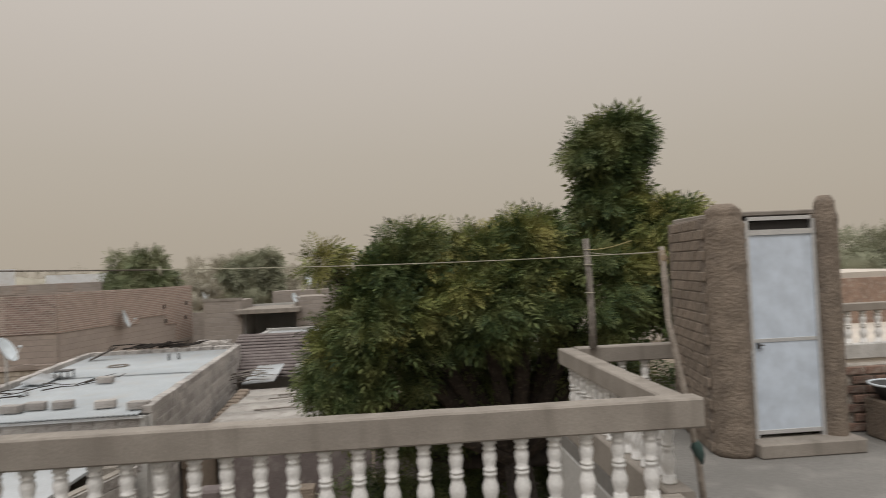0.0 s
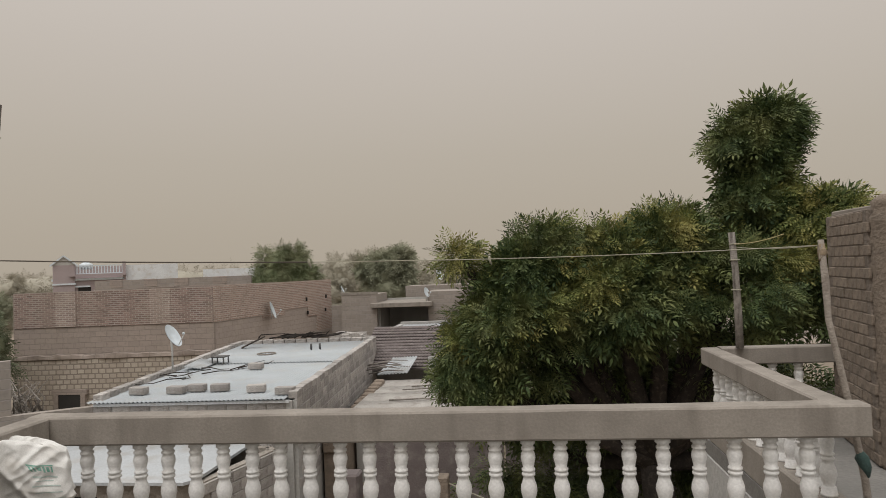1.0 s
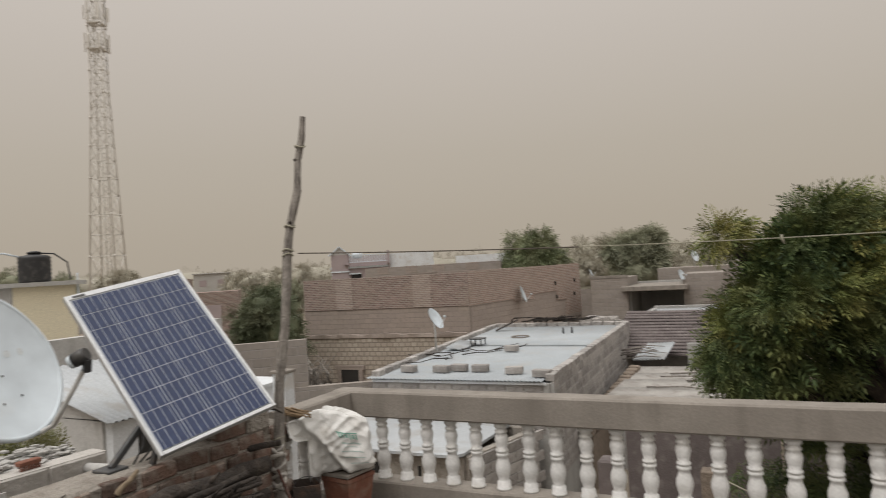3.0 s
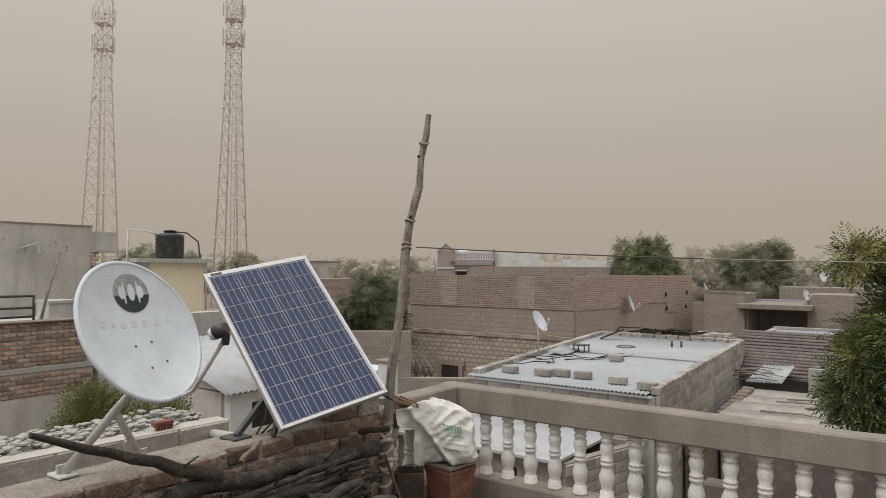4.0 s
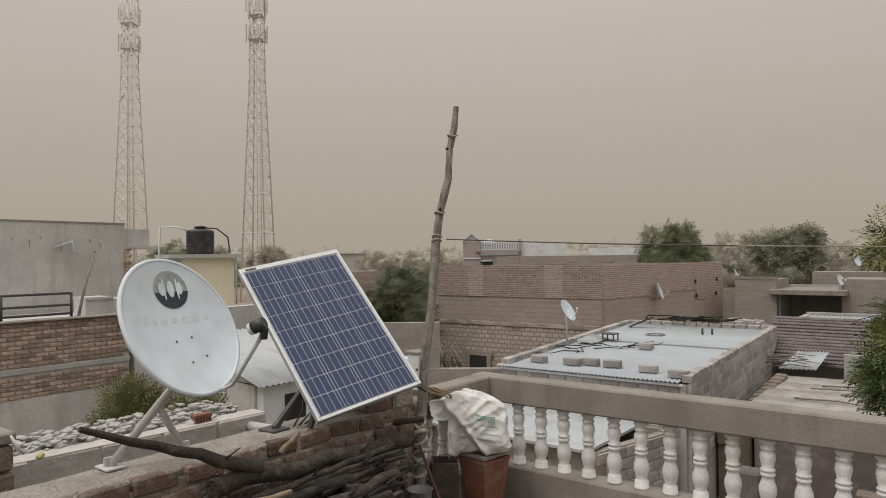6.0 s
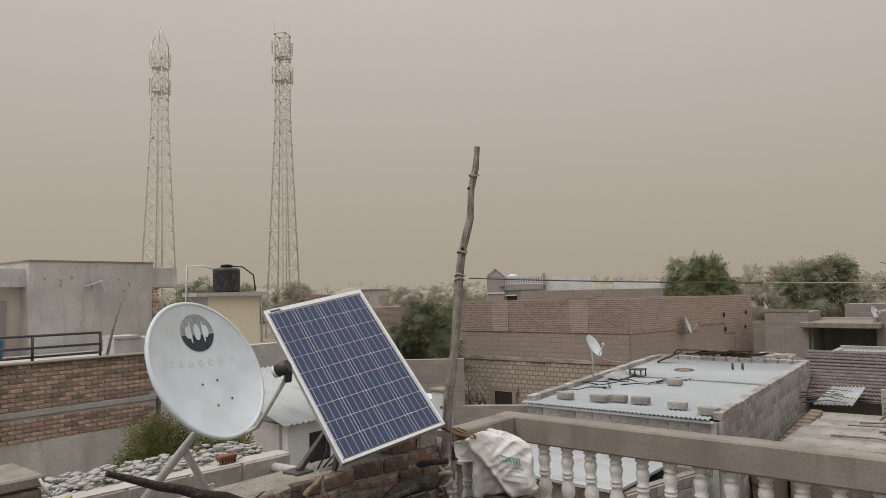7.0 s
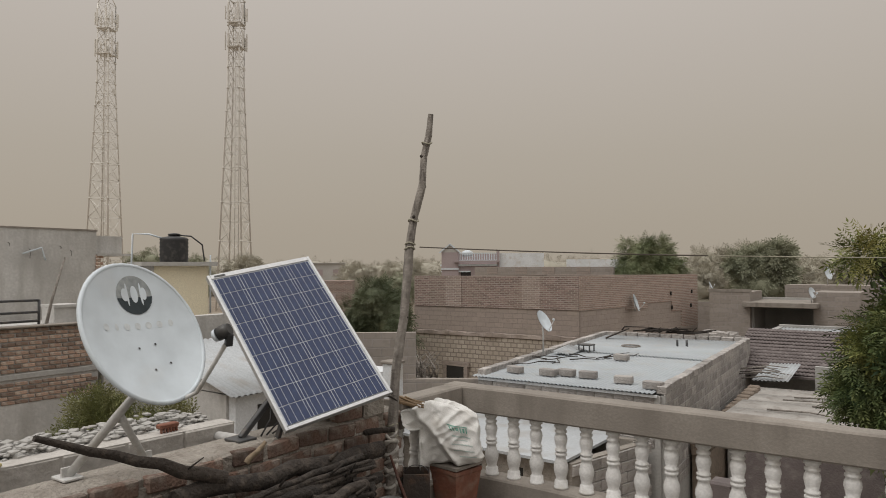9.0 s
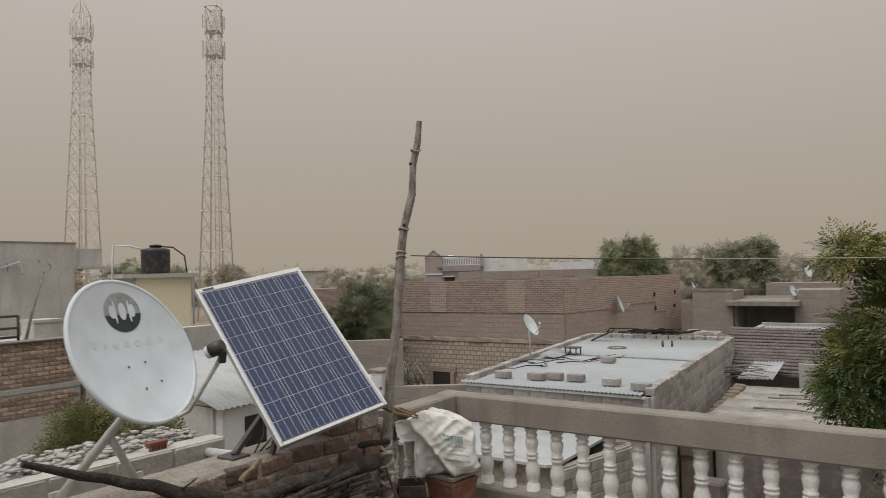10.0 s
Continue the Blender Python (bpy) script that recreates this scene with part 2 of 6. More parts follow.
MUD = surface("mud_brick_wall", (0.215, 0.178, 0.148), (0.165, 0.136, 0.113), (0.12, 0.098, 0.08), scale=5, fine=35, bump=0.6, dist=0.015)
REDSTICK = surface("reddish_stick", (0.15, 0.072, 0.055), (0.10, 0.05, 0.04), (0.2, 0.14, 0.12), scale=9, fine=60, bump=0.4)
ZINC = surface("dull_zinc", (0.30, 0.295, 0.285), (0.22, 0.215, 0.205), (0.08, 0.065, 0.055), rough=0.6, scale=9, fine=50, bump=0.2)
DARKCORD = surface("dark_cord", (0.13, 0.11, 0.09), (0.10, 0.085, 0.07), scale=8, fine=60, bump=0)
# yellow-green young leaves, also lightened to stand for the sky-lit crown top
YOUNG_LIT = leafy("young_and_toplit_neem_leaves", (0.11, 0.14, 0.044), (0.22, 0.235, 0.074), (0.31, 0.27, 0.09), 1.8)
# leaf green made paler: distance haze painted into the base colour
MIDHAZELEAF = leafy("haze_paled_leaves", (0.135, 0.165, 0.085), (0.195, 0.225, 0.12), (0.235, 0.24, 0.14))
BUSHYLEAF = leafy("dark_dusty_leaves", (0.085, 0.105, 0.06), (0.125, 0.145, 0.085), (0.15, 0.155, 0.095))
# paler with distance, down to the horizon: haze painted into these leaves
FARLEAF = leafy("far_haze_paled_leaves", (0.225, 0.24, 0.165), (0.275, 0.283, 0.198), (0.29, 0.288, 0.205))
HAZELEAF = leafy("pale_haze_leaves", (0.345, 0.325, 0.262), (0.375, 0.352, 0.285), (0.385, 0.357, 0.29))
BELTLEAF = leafy("haze_belt_leaves", (0.31, 0.288, 0.232), (0.335, 0.312, 0.254), (0.345, 0.318, 0.258))
BUSHLEAF = leafy("bush_leaves", (0.115, 0.125, 0.05), (0.2, 0.21, 0.085), (0.25, 0.235, 0.12), 2.0)
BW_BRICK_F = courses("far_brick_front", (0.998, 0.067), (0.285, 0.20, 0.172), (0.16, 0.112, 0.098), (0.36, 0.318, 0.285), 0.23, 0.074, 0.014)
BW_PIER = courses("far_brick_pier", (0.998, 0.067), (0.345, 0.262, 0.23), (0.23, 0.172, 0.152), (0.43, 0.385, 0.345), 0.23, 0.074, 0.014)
# same brick as the front, painted lighter for the brighter-lit side wall
BW_BRICK_LIT = courses("far_brick_lit_side", (0.163, 0.987), (0.45, 0.32, 0.268), (0.30, 0.212, 0.18), (0.54, 0.475, 0.42), 0.24, 0.076, 0.014)
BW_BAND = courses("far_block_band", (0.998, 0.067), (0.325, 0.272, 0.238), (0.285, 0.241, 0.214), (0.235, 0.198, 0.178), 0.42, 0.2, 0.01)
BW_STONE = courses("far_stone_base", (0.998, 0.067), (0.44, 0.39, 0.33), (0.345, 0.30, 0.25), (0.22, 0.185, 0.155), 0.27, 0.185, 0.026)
# the front's block band again, its side light painted in
BW_BAND_LIT = courses("far_block_band_lit_side", (0.163, 0.987), (0.435, 0.368, 0.325), (0.395, 0.335, 0.298), (0.34, 0.288, 0.256), 0.42, 0.21, 0.008)
BLOCKWALL_X = courses("grey_block_wall", (0.8, 0.6), (0.31, 0.275, 0.247), (0.26, 0.229, 0.204), (0.30, 0.272, 0.256), 0.4, 0.2, 0.012)
BLOCKWALL_Y = courses("grey_block_wall_turned", (0, 1), (0.380, 0.348, 0.330), (0.339, 0.312, 0.295), (0.273, 0.246, 0.233), 0.4, 0.2, 0.012)


# ---- mesh helpers ----
class Shape:
    """Gathers boxes, tubes and sheets, in world metres, into one mesh."""

    def __init__(self):
        self.v, self.f, self.s = [], [], []

    def add(self, verts, faces, smooth=False):
        k = len(self.v)
        self.v += [Vector(p) for p in verts]
        self.f += [tuple(i + k for i in f) for f in faces]
        self.s += [smooth] * len(faces)
        return self

    def box(self, centre, size, m=None, bevel=0.0):
        hx, hy, hz = (s / 2 for s in size)
        rot = m.to_3x3() if m else Matrix.Identity(3)
        c = Vector(centre)
        if not bevel:
            p = [(x, y, z) for x in (-hx, hx) for y in (-hy, hy) for z in (-hz, hz)]
            f = [(0, 1, 3, 2), (4, 6, 7, 5), (0, 4, 5, 1), (2, 3, 7, 6), (0, 2, 6, 4), (1, 5, 7, 3)]
            return self.add([c + rot @ Vector(q) for q in p], f)
        b, p, idx, f = bevel, [], {}, []
        for sx in (-1, 1):
            for sy in (-1, 1):
                for sz in (-1, 1):
                    for k, q in enumerate(((sx * hx, sy * (hy - b), sz * (hz - b)), (sx * (hx - b), sy * hy, sz * (hz - b)), (sx * (hx - b), sy * (hy - b), sz * hz))):
                        idx[sx, sy, sz, k] = len(p)
                        p.append(q)
        order = ((-1, -1), (1, -1), (1, 1), (-1, 1))
        for s in (-1, 1):
            f.append(tuple(idx[s, a, d, 0] for a, d in order))
            f.append(tuple(idx[a, s, d, 1] for a, d in order))
            f.append(tuple(idx[a, d, s, 2] for a, d in order))
        for a in (-1, 1):
            for d in (-1, 1):
                f.append((idx[a, d, -1, 0], idx[a, d, 1, 0], idx[a, d, 1, 1], idx[a, d, -1, 1]))
                f.append((idx[a, -1, d, 0], idx[a, 1, d, 0], idx[a, 1, d, 2], idx[a, -1, d, 2]))
                f.append((idx[-1, a, d, 1], idx[1, a, d, 1], idx[1, a, d, 2], idx[-1, a, d, 2]))
                for e in (-1, 1):
                    f.append((idx[a, d, e, 0], idx[a, d, e, 1], idx[a, d, e, 2]))
        return self.add([c + rot @ Vector(q) for q in p], f)

    def bar(self, a, b, w, h, bevel=0.0):
        """A square bar from a to b: w across, h high."""
        a, b = Vector(a), Vector(b)
        d = b - a
        m = d.to_track_quat("Y", "Z").to_matrix().to_4x4()
        return self.box((a + b) / 2, (w, d.length, h), m, bevel)

    def rough_bar(self, a, b, w, h, wear=0.004):
        """A cast concrete beam from a to b with softly worn, slightly wandering edges."""
        a, b = Vector(a), Vector(b)
        d, n = (b - a).normalized(), max(2, int((b - a).length / 0.05))
        s, c = Vector((-d.y, d.x, 0)), 0.012
        ring = [(-w / 2 + c, -h / 2), (w / 2 - c, -h / 2), (w / 2, -h / 2 + c), (w / 2, 0), (w / 2, h / 2 - c), (w / 2 - c, h / 2), (0, h / 2), (-w / 2 + c, h / 2), (-w / 2, h / 2 - c), (-w / 2, 0), (-w / 2, -h / 2 + c), (-w / 2 + c, -h / 2 + 0.0001)]
        v, f, m = [], [], len(ring)
        for i in range(n + 1):
            p = a.lerp(b, i / n)
            for u, z in ring:
                q = p + s * u + Vector((0, 0, z))
                k = wear * noise.noise(q * 3.0) + 0.12 * wear * noise.noise(q * 11.0)
                v.append(q + s * (k * (1 if u > 0 else -1)) + Vector((0, 0, k * (1 if z > 0 else 0))))
        for i in range(n):
            f += [(i * m + k, i * m + (k + 1) % m, (i + 1) * m + (k + 1) % m, (i + 1) * m + k) for k in range(m)]
        return self.add(v, f + [tuple(reversed(range(m))), tuple(n * m + k for k in range(m))])

    def tube(self, points, radii, n=8, rough=0.0, seed=0, caps=True):
        rng = random.Random(seed)
        pts = [Vector(p) for p in points]
        if not isinstance(radii, (list, tuple)):
            radii = [radii] * len(pts)
        v, f = [], []
        for i, p in enumerate(pts):
            d = (pts[min(i + 1, len(pts) - 1)] - pts[max(i - 1, 0)]).normalized()
            q = d.to_track_quat("Z", "Y")
            for k in range(n):
                r = radii[i] * (1 + rough * (rng.random() - 0.5) * 2)
                v.append(p + q @ Vector((r * math.cos(6.2832 * k / n), r * math.sin(6.2832 * k / n), 0)))
        for i in range(len(pts) - 1):
            for k in range(n):
                j = (k + 1) % n
                f.append((i * n + k, i * n + j, (i + 1) * n + j, (i + 1) * n + k))
        self.add(v, f, True)
        if caps:
            k0 = len(self.v) - len(v)
            self.f += [tuple(k0 + k for k in reversed(range(n))), tuple(k0 + (len(pts) - 1) * n + k for k in range(n))]
            self.s += [False, False]
        return self

    def timber(self, points, radii, n=22, seed=0, groove=0.16, step=0.03):
        """A weathered stem with drying cracks that run along it."""
        pts, fine, rad = [Vector(p) for p in points], [], []
        for i in range(len(pts) - 1):
            m = max(1, int((pts[i + 1] - pts[i]).length / step))
            for k in range(m):
                fine.append(pts[i].lerp(pts[i + 1], k / m))
                rad.append(radii[i] + (radii[i + 1] - radii[i]) * k / m)
        fine.append(pts[-1])
        rad.append(radii[-1])
        v, f, s = [], [], 0.0
        for i, p in enumerate(fine):
            d = (fine[min(i + 2, len(fine) - 1)] - fine[max(i - 2, 0)]).normalized()
            q = d.to_track_quat("Z", "Y")
            s += (p - fine[max(i - 1, 0)]).length
            for k in range(n):
                a = 6.2832 * k / n
                ca, sa = math.cos(a), math.sin(a)
                g = noise.noise(Vector((ca * 3.2 + seed, sa * 3.2, s * 1.1)))
                h = noise.noise(Vector((ca * 1.1, sa * 1.1 + seed, s * 5.0)))
                r = rad[i] * (1 + groove * (1.0 - 2.6 * abs(g)) * 0.5 + 0.14 * h)
                v.append(p + q @ Vector((r * ca, r * sa, 0)))
        m = len(fine)
        for i in range(m - 1):
            f += [(i * n + k, i * n + (k + 1) % n, (i + 1) * n + (k + 1) % n, (i + 1) * n + k) for k in range(n)]
        self.add(v, f, True)
        return self.add(v[:n] + v[-n:], [tuple(reversed(range(n))), tuple(n + k for k in range(n))])

    def lathe(self, centre, profile, n=16):
        """Turned about the z axis: profile of (radius, height)."""
        c, v, f = Vector(centre), [], []
        for r, z in profile:
            v += [c + Vector((r * math.cos(6.2832 * k / n), r * math.sin(6.2832 * k / n), z)) for k in range(n)]
        for i in range(len(profile) - 1):
            for k in range(n):
                j = (k + 1) % n
                f.append((i * n + k, i * n + j, (i + 1) * n + j, (i + 1) * n + k))
        f += [tuple(reversed(range(n))), tuple((len(profile) - 1) * n + k for k in range(n))]
        return self.add(v, f, True)

    def prism(self, outline, z0, z1):
        n = len(outline)
        v = [(x, y, z0) for x, y in outline] + [(x, y, z1) for x, y in outline]
        f = [tuple(reversed(range(n))), tuple(range(n, 2 * n))] + [(i, (i + 1) % n, n + (i + 1) % n, n + i) for i in range(n)]
        return self.add(v, f)

    def corrugated(self, a, b, c, d, waves, depth=0.012, thick=0.003, per=6):
        """A wavy sheet over the corners a b (one eave) and d c (the other); waves counted from a to b."""
        a, b, c, d = (Vector(p) for p in (a, b, c, d))
        up = (b - a).cross(d - a).normalized()
        up = up if up.z > 0 else -up
        n, v, f = waves * per, [], []
        for s in (0, 1):
            for i in range(n + 1):
                u = i / n
                o = up * (depth * math.sin(6.2832 * u * waves) - s * thick)
                v += [a.lerp(b, u) + o, d.lerp(c, u) + o]
        k = 2 * (n + 1)
        for i in range(n):
            f += [(2 * i, 2 * i + 2, 2 * i + 3, 2 * i + 1), (k + 2 * i, k + 2 * i + 1, k + 2 * i + 3, k + 2 * i + 2)]
            f += [(2 * i, k + 2 * i, k + 2 * i + 2, 2 * i + 2), (2 * i + 1, 2 * i + 3, k + 2 * i + 3, k + 2 * i + 1)]
        return self.add(v, f, True)

    def mesh(self, name, material, origin=(0, 0, 0)):
        me = bpy.data.meshes.new(name)
        o = Vector(origin)
        me.from_pydata([p - o for p in self.v], [], self.f)
        me.polygons.foreach_set("use_smooth", self.s)
        me.materials.append(material)
        b = bmesh.new()
        b.from_mesh(me)
        bmesh.ops.recalc_face_normals(b, faces=b.faces)
        b.to_mesh(me)
        b.free()
        return me


ORIGIN = {}


def thing(name, at, label, category, group="", kind=""):
    ob = new(name)
    ob.location = at
    ORIGIN[ob.name] = Vector(at)
    return tagged(ob, label, category, group, kind)


def part(name, shape, material, parent, label=""):
    """One mesh object under a thing or a part."""
    o = ORIGIN[parent.name]
    ob = new(name, shape.mesh(name, material, o))
    ob.parent = parent
    ORIGIN[ob.name] = o
    return tagged(ob, label)


def solid(name, shape, material, label, category, at=(0, 0, 0), group="", kind=""):
    """A thing or a piece of the setting that is one mesh."""
    ob = new(name, shape.mesh(name, material, at))
    ob.location = at
    ORIGIN[ob.name] = Vector(at)
    return tagged(ob, label, category, group, kind)


def piece(name, me, parent, at, turn=None, scale=(1, 1, 1)):
    """A small part that shares its mesh with its like."""
    ob = new(name, me)
    ob.parent = parent
    rot = turn.to_3x3().to_quaternion() if turn else None
    ob.matrix_basis = Matrix.LocRotScale(Vector(at) - ORIGIN[parent.name], rot, scale)
    return ob


def wall_between(shape, a, b, z0, z1, thick, bevel=0.0):
    a, b = Vector(a).to_3d(), Vector(b).to_3d()
    a.z = b.z = (z0 + z1) / 2
    return shape.bar(a, b, thick, z1 - z0, bevel)


def jitter(rng, k):
    return (rng.random() - 0.5) * 2 * k


GROUND = -3.4

# ---- the setting: ground and our own terrace ----
sh = Shape()
ring = [1.0, 40.0, 150.0, 600.0, 2500.0]
v, f = [(0, 0, GROUND)], []
for r in ring:
    v += [(r * math.cos(6.2832 * k / 48), r * math.sin(6.2832 * k / 48), GROUND) for k in range(48)]
for k in range(48):
    f.append((0, 1 + k, 1 + (k + 1) % 48))
    for i in range(len(ring) - 1):
        a, b = 1 + i * 48, 1 + (i + 1) * 48
        f.append((a + k, b + k, b + (k + 1) % 48, a + (k + 1) % 48))
solid("ground", sh.add(v, f), SOIL, "bare dusty brown soil between the houses", "ground", kind="structure")

FLOOR_OUTLINE = [(-3.35, -4.5), (7.2, -4.5), (7.2, 6.2), (1.9, 6.2), (1.9, 3.15), (-3.35, 3.15)]
solid("floor", Shape().prism(FLOOR_OUTLINE, -0.15, 0.0), FLOORING, "worn grey cement screed of the roof terrace", "floor", kind="structure")
INNER = [(-3.2, -4.4), (7.1, -4.4), (7.1, 6.1), (2.0, 6.1), (2.0, 3.05), (-3.2, 3.05)]
sh = Shape()
for i in range(6):
    wall_between(sh, INNER[i], INNER[(i + 1) % 6], GROUND, -0.154, 0.23)
solid("wall_own_house", sh, CEMENT, "plain cement-plastered walls of the house below the terrace", "wall", kind="structure")
solid("wall_south", wall_between(Shape(), (-3.2, -4.4), (7.1, -4.4), 0, 1.0, 0.2), CEMENT, "plain plastered parapet closing the terrace", "wall", kind="structure")
solid("wall_east", wall_between(Shape(), (7.1, -4.28), (7.1, 6.2), 0, 1.0, 0.2), CEMENT, "plain plastered parapet closing the terrace", "wall", kind="structure")

# turned baluster, 0.46 m high
PROFILE = [(0.052, 0.0), (0.051, 0.014), (0.0475, 0.016), (0.046, 0.054), (0.039, 0.06), (0.035, 0.068), (0.044, 0.10), (0.052, 0.135), (0.050, 0.165), (0.038, 0.20), (0.033, 0.225),
           (0.043, 0.232), (0.043, 0.246), (0.034, 0.250), (0.034, 0.256), (0.043, 0.26), (0.043, 0.272), (0.034, 0.278), (0.040, 0.31), (0.047, 0.34), (0.044, 0.365),
           (0.034, 0.385), (0.043, 0.392), (0.043, 0.404), (0.034, 0.41), (0.038, 0.425), (0.047, 0.43), (0.047, 0.462)]
BALUSTER = Shape().lathe((0, 0, 0), PROFILE, 18).mesh("baluster", WHITE)


def balustrade(name, a, b, places, label, rail_over=(0.0, 0.0), high=0.0):
    """Concrete top rail and curb from a to b with white balusters at the given places."""
    a, b = Vector(a), Vector(b)
    d = (b - a).normalized()
    ob = thing(name, (*((a + b) / 2), 0.0), label, "balustrade", "terrace balustrades")
    p, q = a - d * rail_over[0], b + d * rail_over[1]
    part("top_rail", Shape().rough_bar((*p, 0.82 + high / 2), (*q, 0.82 + high / 2), 0.17, 0.17 + high), CONCRETE, ob, "broad raw concrete top rail")
    part("curb", Shape().rough_bar((*a, 0.136), (*b, 0.136), 0.19, 0.272, 0.005), CONCRETE, ob, "raw concrete curb")
    rng = random.Random(len(name) + int(10 * a.x))
    for x, y in places:
        piece("baluster", BALUSTER, ob, (x, y, 0.273), pose(0, 0, 0, jitter(rng, 0.7), jitter(rng, 0.7), rng.random() * 360))
    return ob


balustrade("balustrade", (-3.09, 3.1), (1.98, 3.1), [(-2.885 + 0.189 * i + 0.00057 * i * i, 3.1) for i in range(24)], "raw concrete roof balustrade with turned white balusters, facing the street", (0.18, 0.12), 0.022)
balustrade("balustrade", (2.0, 3.2), (2.0, 5.86), [(2.0, 3.4 + 0.2 * i) for i in range(13)], "concrete balustrade with white balusters running back from the corner", (-0.005, 0.2))
balustrade("balustrade", (2.09, 6.06), (3.2, 6.06), [(2.355 + 0.256 * i, 6.06) for i in range(3)], "short far concrete balustrade with white balusters beside the brick cabin", (-0.01, 0.0))
balustrade("balustrade", (-3.18, 2.28), (-3.18, 3.0), [(-3.18, 2.34), (-3.18, 2.535), (-3.18, 2.73), (-3.18, 2.92)], "short concrete balustrade ending at the brick parapet", (0.0, 0.008), 0.02)

# ---- brick parapet with the dish and the panel ----
parapet = thing("wall_west", (-3.2, -1.2, 0), "low parapet of worn red bricks with a rough cement ledge", "wall", kind="structure")
part("core", Shape().box((-3.22, -1.1, 0.415), (0.245, 6.7, 0.83)), MORTAR, parapet)
rng, v, f, nl = random.Random(4), [], [], 110
PROF = [(-3.40, 0.80), (-3.41, 0.865), (-3.39, 0.885), (-3.32, 0.888), (-3.24, 0.89), (-3.18, 0.888), (-3.13, 0.885), (-3.105, 0.87), (-3.11, 0.80)]
for i in range(nl + 1):
    y = -4.45 + 6.7 * i / nl
    for x, z in PROF:
        h = noise.noise(Vector((x * 3, y * 3, z * 2)))
        w = noise.noise(Vector((x * 11, y * 11, 5)))
        v.append((x + 0.026 * h + 0.018 * w, y, z + (0.010 * h + 0.011 * w if z > 0.84 else 0.016 * w)))
m_ = len(PROF)
for i in range(nl):
    f += [(i * m_ + q, i * m_ + (q + 1) % m_, (i + 1) * m_ + (q + 1) % m_, (i + 1) * m_ + q) for q in range(m_)]
part("ledge", Shape().add(v, f + [tuple(range(m_)), tuple(nl * m_ + q for q in range(m_))]), MORTAR, parapet, "rough uneven cement ledge")
BRICK_ME = Shape().box((0, 0, 0), (0.06, 0.219, 0.079), None, 0.008).mesh("brick", BRICK)
for row in range(9):
    for i in range(19):
        y = -1.6 + 0.236 * i + (0.118 if row % 2 else 0)
        if y < 2.22:
            piece("brick", BRICK_ME, parapet, (-3.114 + jitter(rng, 0.007), y + jitter(rng, 0.01), 0.838 - 0.094 * row + jitter(rng, 0.007)), pose(0, 0, 0, jitter(rng, 3.5), jitter(rng, 4), jitter(rng, 4)), (1, 1 - 0.3 * rng.random() ** 4, 1))
# raised end of the parapet, next to the pole
sh = Shape()
part("raised_end", sh.box((-3.22, 1.79, 0.965), (0.2, 0.22, 0.15), None, 0.015), MORTAR, parapet)
for row in range(2):
    for i in range(1):
        piece("brick", BRICK_ME, parapet, (-3.135, 1.79 + 0.015 * row, 0.925 + 0.088 * row), pose(0, 0, 0, 0, 0, jitter(rng, 3)))
part("end_block", Shape().box((-3.19, 2.0, 0.955), (0.22, 0.195, 0.17), None, 0.02), MORTAR, parapet)

# neighbour's block wall just outside, with broken roof tiles behind its top
nb = thing("wall_neighbour", (-4.45, 0.6, GROUND), "grey concrete block wall just outside the parapet", "wall", kind="structure")
part("core", Shape().box((-4.47, 0.35, (GROUND + 0.7) / 2), (0.16, 3.1, 0.7 - GROUND)), NBLOCK, nb)
BLOCK_ME = Shape().box((0, 0, 0), (0.06, 0.39, 0.192), None, 0.01).mesh("block", NBLOCK)
for row in range(5):
    for i in range(9):
        y = -1.1 + 0.4 * i + (0.2 if row % 2 else 0)
        if y < 1.8:
            piece("block", BLOCK_ME, nb, (-4.412 + jitter(rng, 0.005), y, 0.60 - 0.2 * row), pose(0, 0, 0, 0, 0, jitter(rng, 1)))
nb.location.x, nb.rotation_euler.z = -4.53, radians(-4)
pil = thing("pillar", (-4.25, -0.20, GROUND), "stone pillar with a flat concrete cap beside the block wall", "pillar")
sh = Shape()
for row in range(11):
    sh.box((-4.25 + jitter(rng, 0.01), -0.20 + jitter(rng, 0.01), 0.95 - 0.1 - 0.14 * row), (0.42, 0.5, 0.132), None, 0.015)
part("shaft", sh.box((-4.25, -0.20, -2.05), (0.36, 0.44, 2.7)), STONE, pil)
part("cap", Shape().box((-4.25, -0.20, 0.955), (0.44, 0.52, 0.06), None, 0.01), CONCRETE, pil)
part("rag", Shape().tube([(-4.03, 0.03, 0.97), (-4.02, 0.06, 0.90), (-4.03, 0.09, 0.87), (-4.02, 0.12, 0.90)], [0.006, 0.012, 0.009, 0.004], 8, 0.3, 12), WHITE, pil, "white rag snagged on the corner")
solid("wrapper", Shape().box((-4.50, 0.36, 0.712), (0.035, 0.045, 0.022), pose(0, 0, 0, 25, 15, 30), 0.006), WIREYELLOW, "crumpled yellow wrapper on the wall top", "litter", (-4.46, 0.36, 0.70))
rb = thing("roof_slab", (-4.92, 0.35, GROUND), "low neighbouring shed with a flat roof covered in pale broken tiles", "shed")
part("wall", Shape().box((-4.76, 0.35, (GROUND + 0.55) / 2), (0.40, 3.0, 0.55 - GROUND)), CEMENT, rb)
part("roof", Shape().box((-4.76, 0.35, 0.61), (0.46, 3.1, 0.12), None, 0.01), RUBBLE, rb)
sh = Shape()
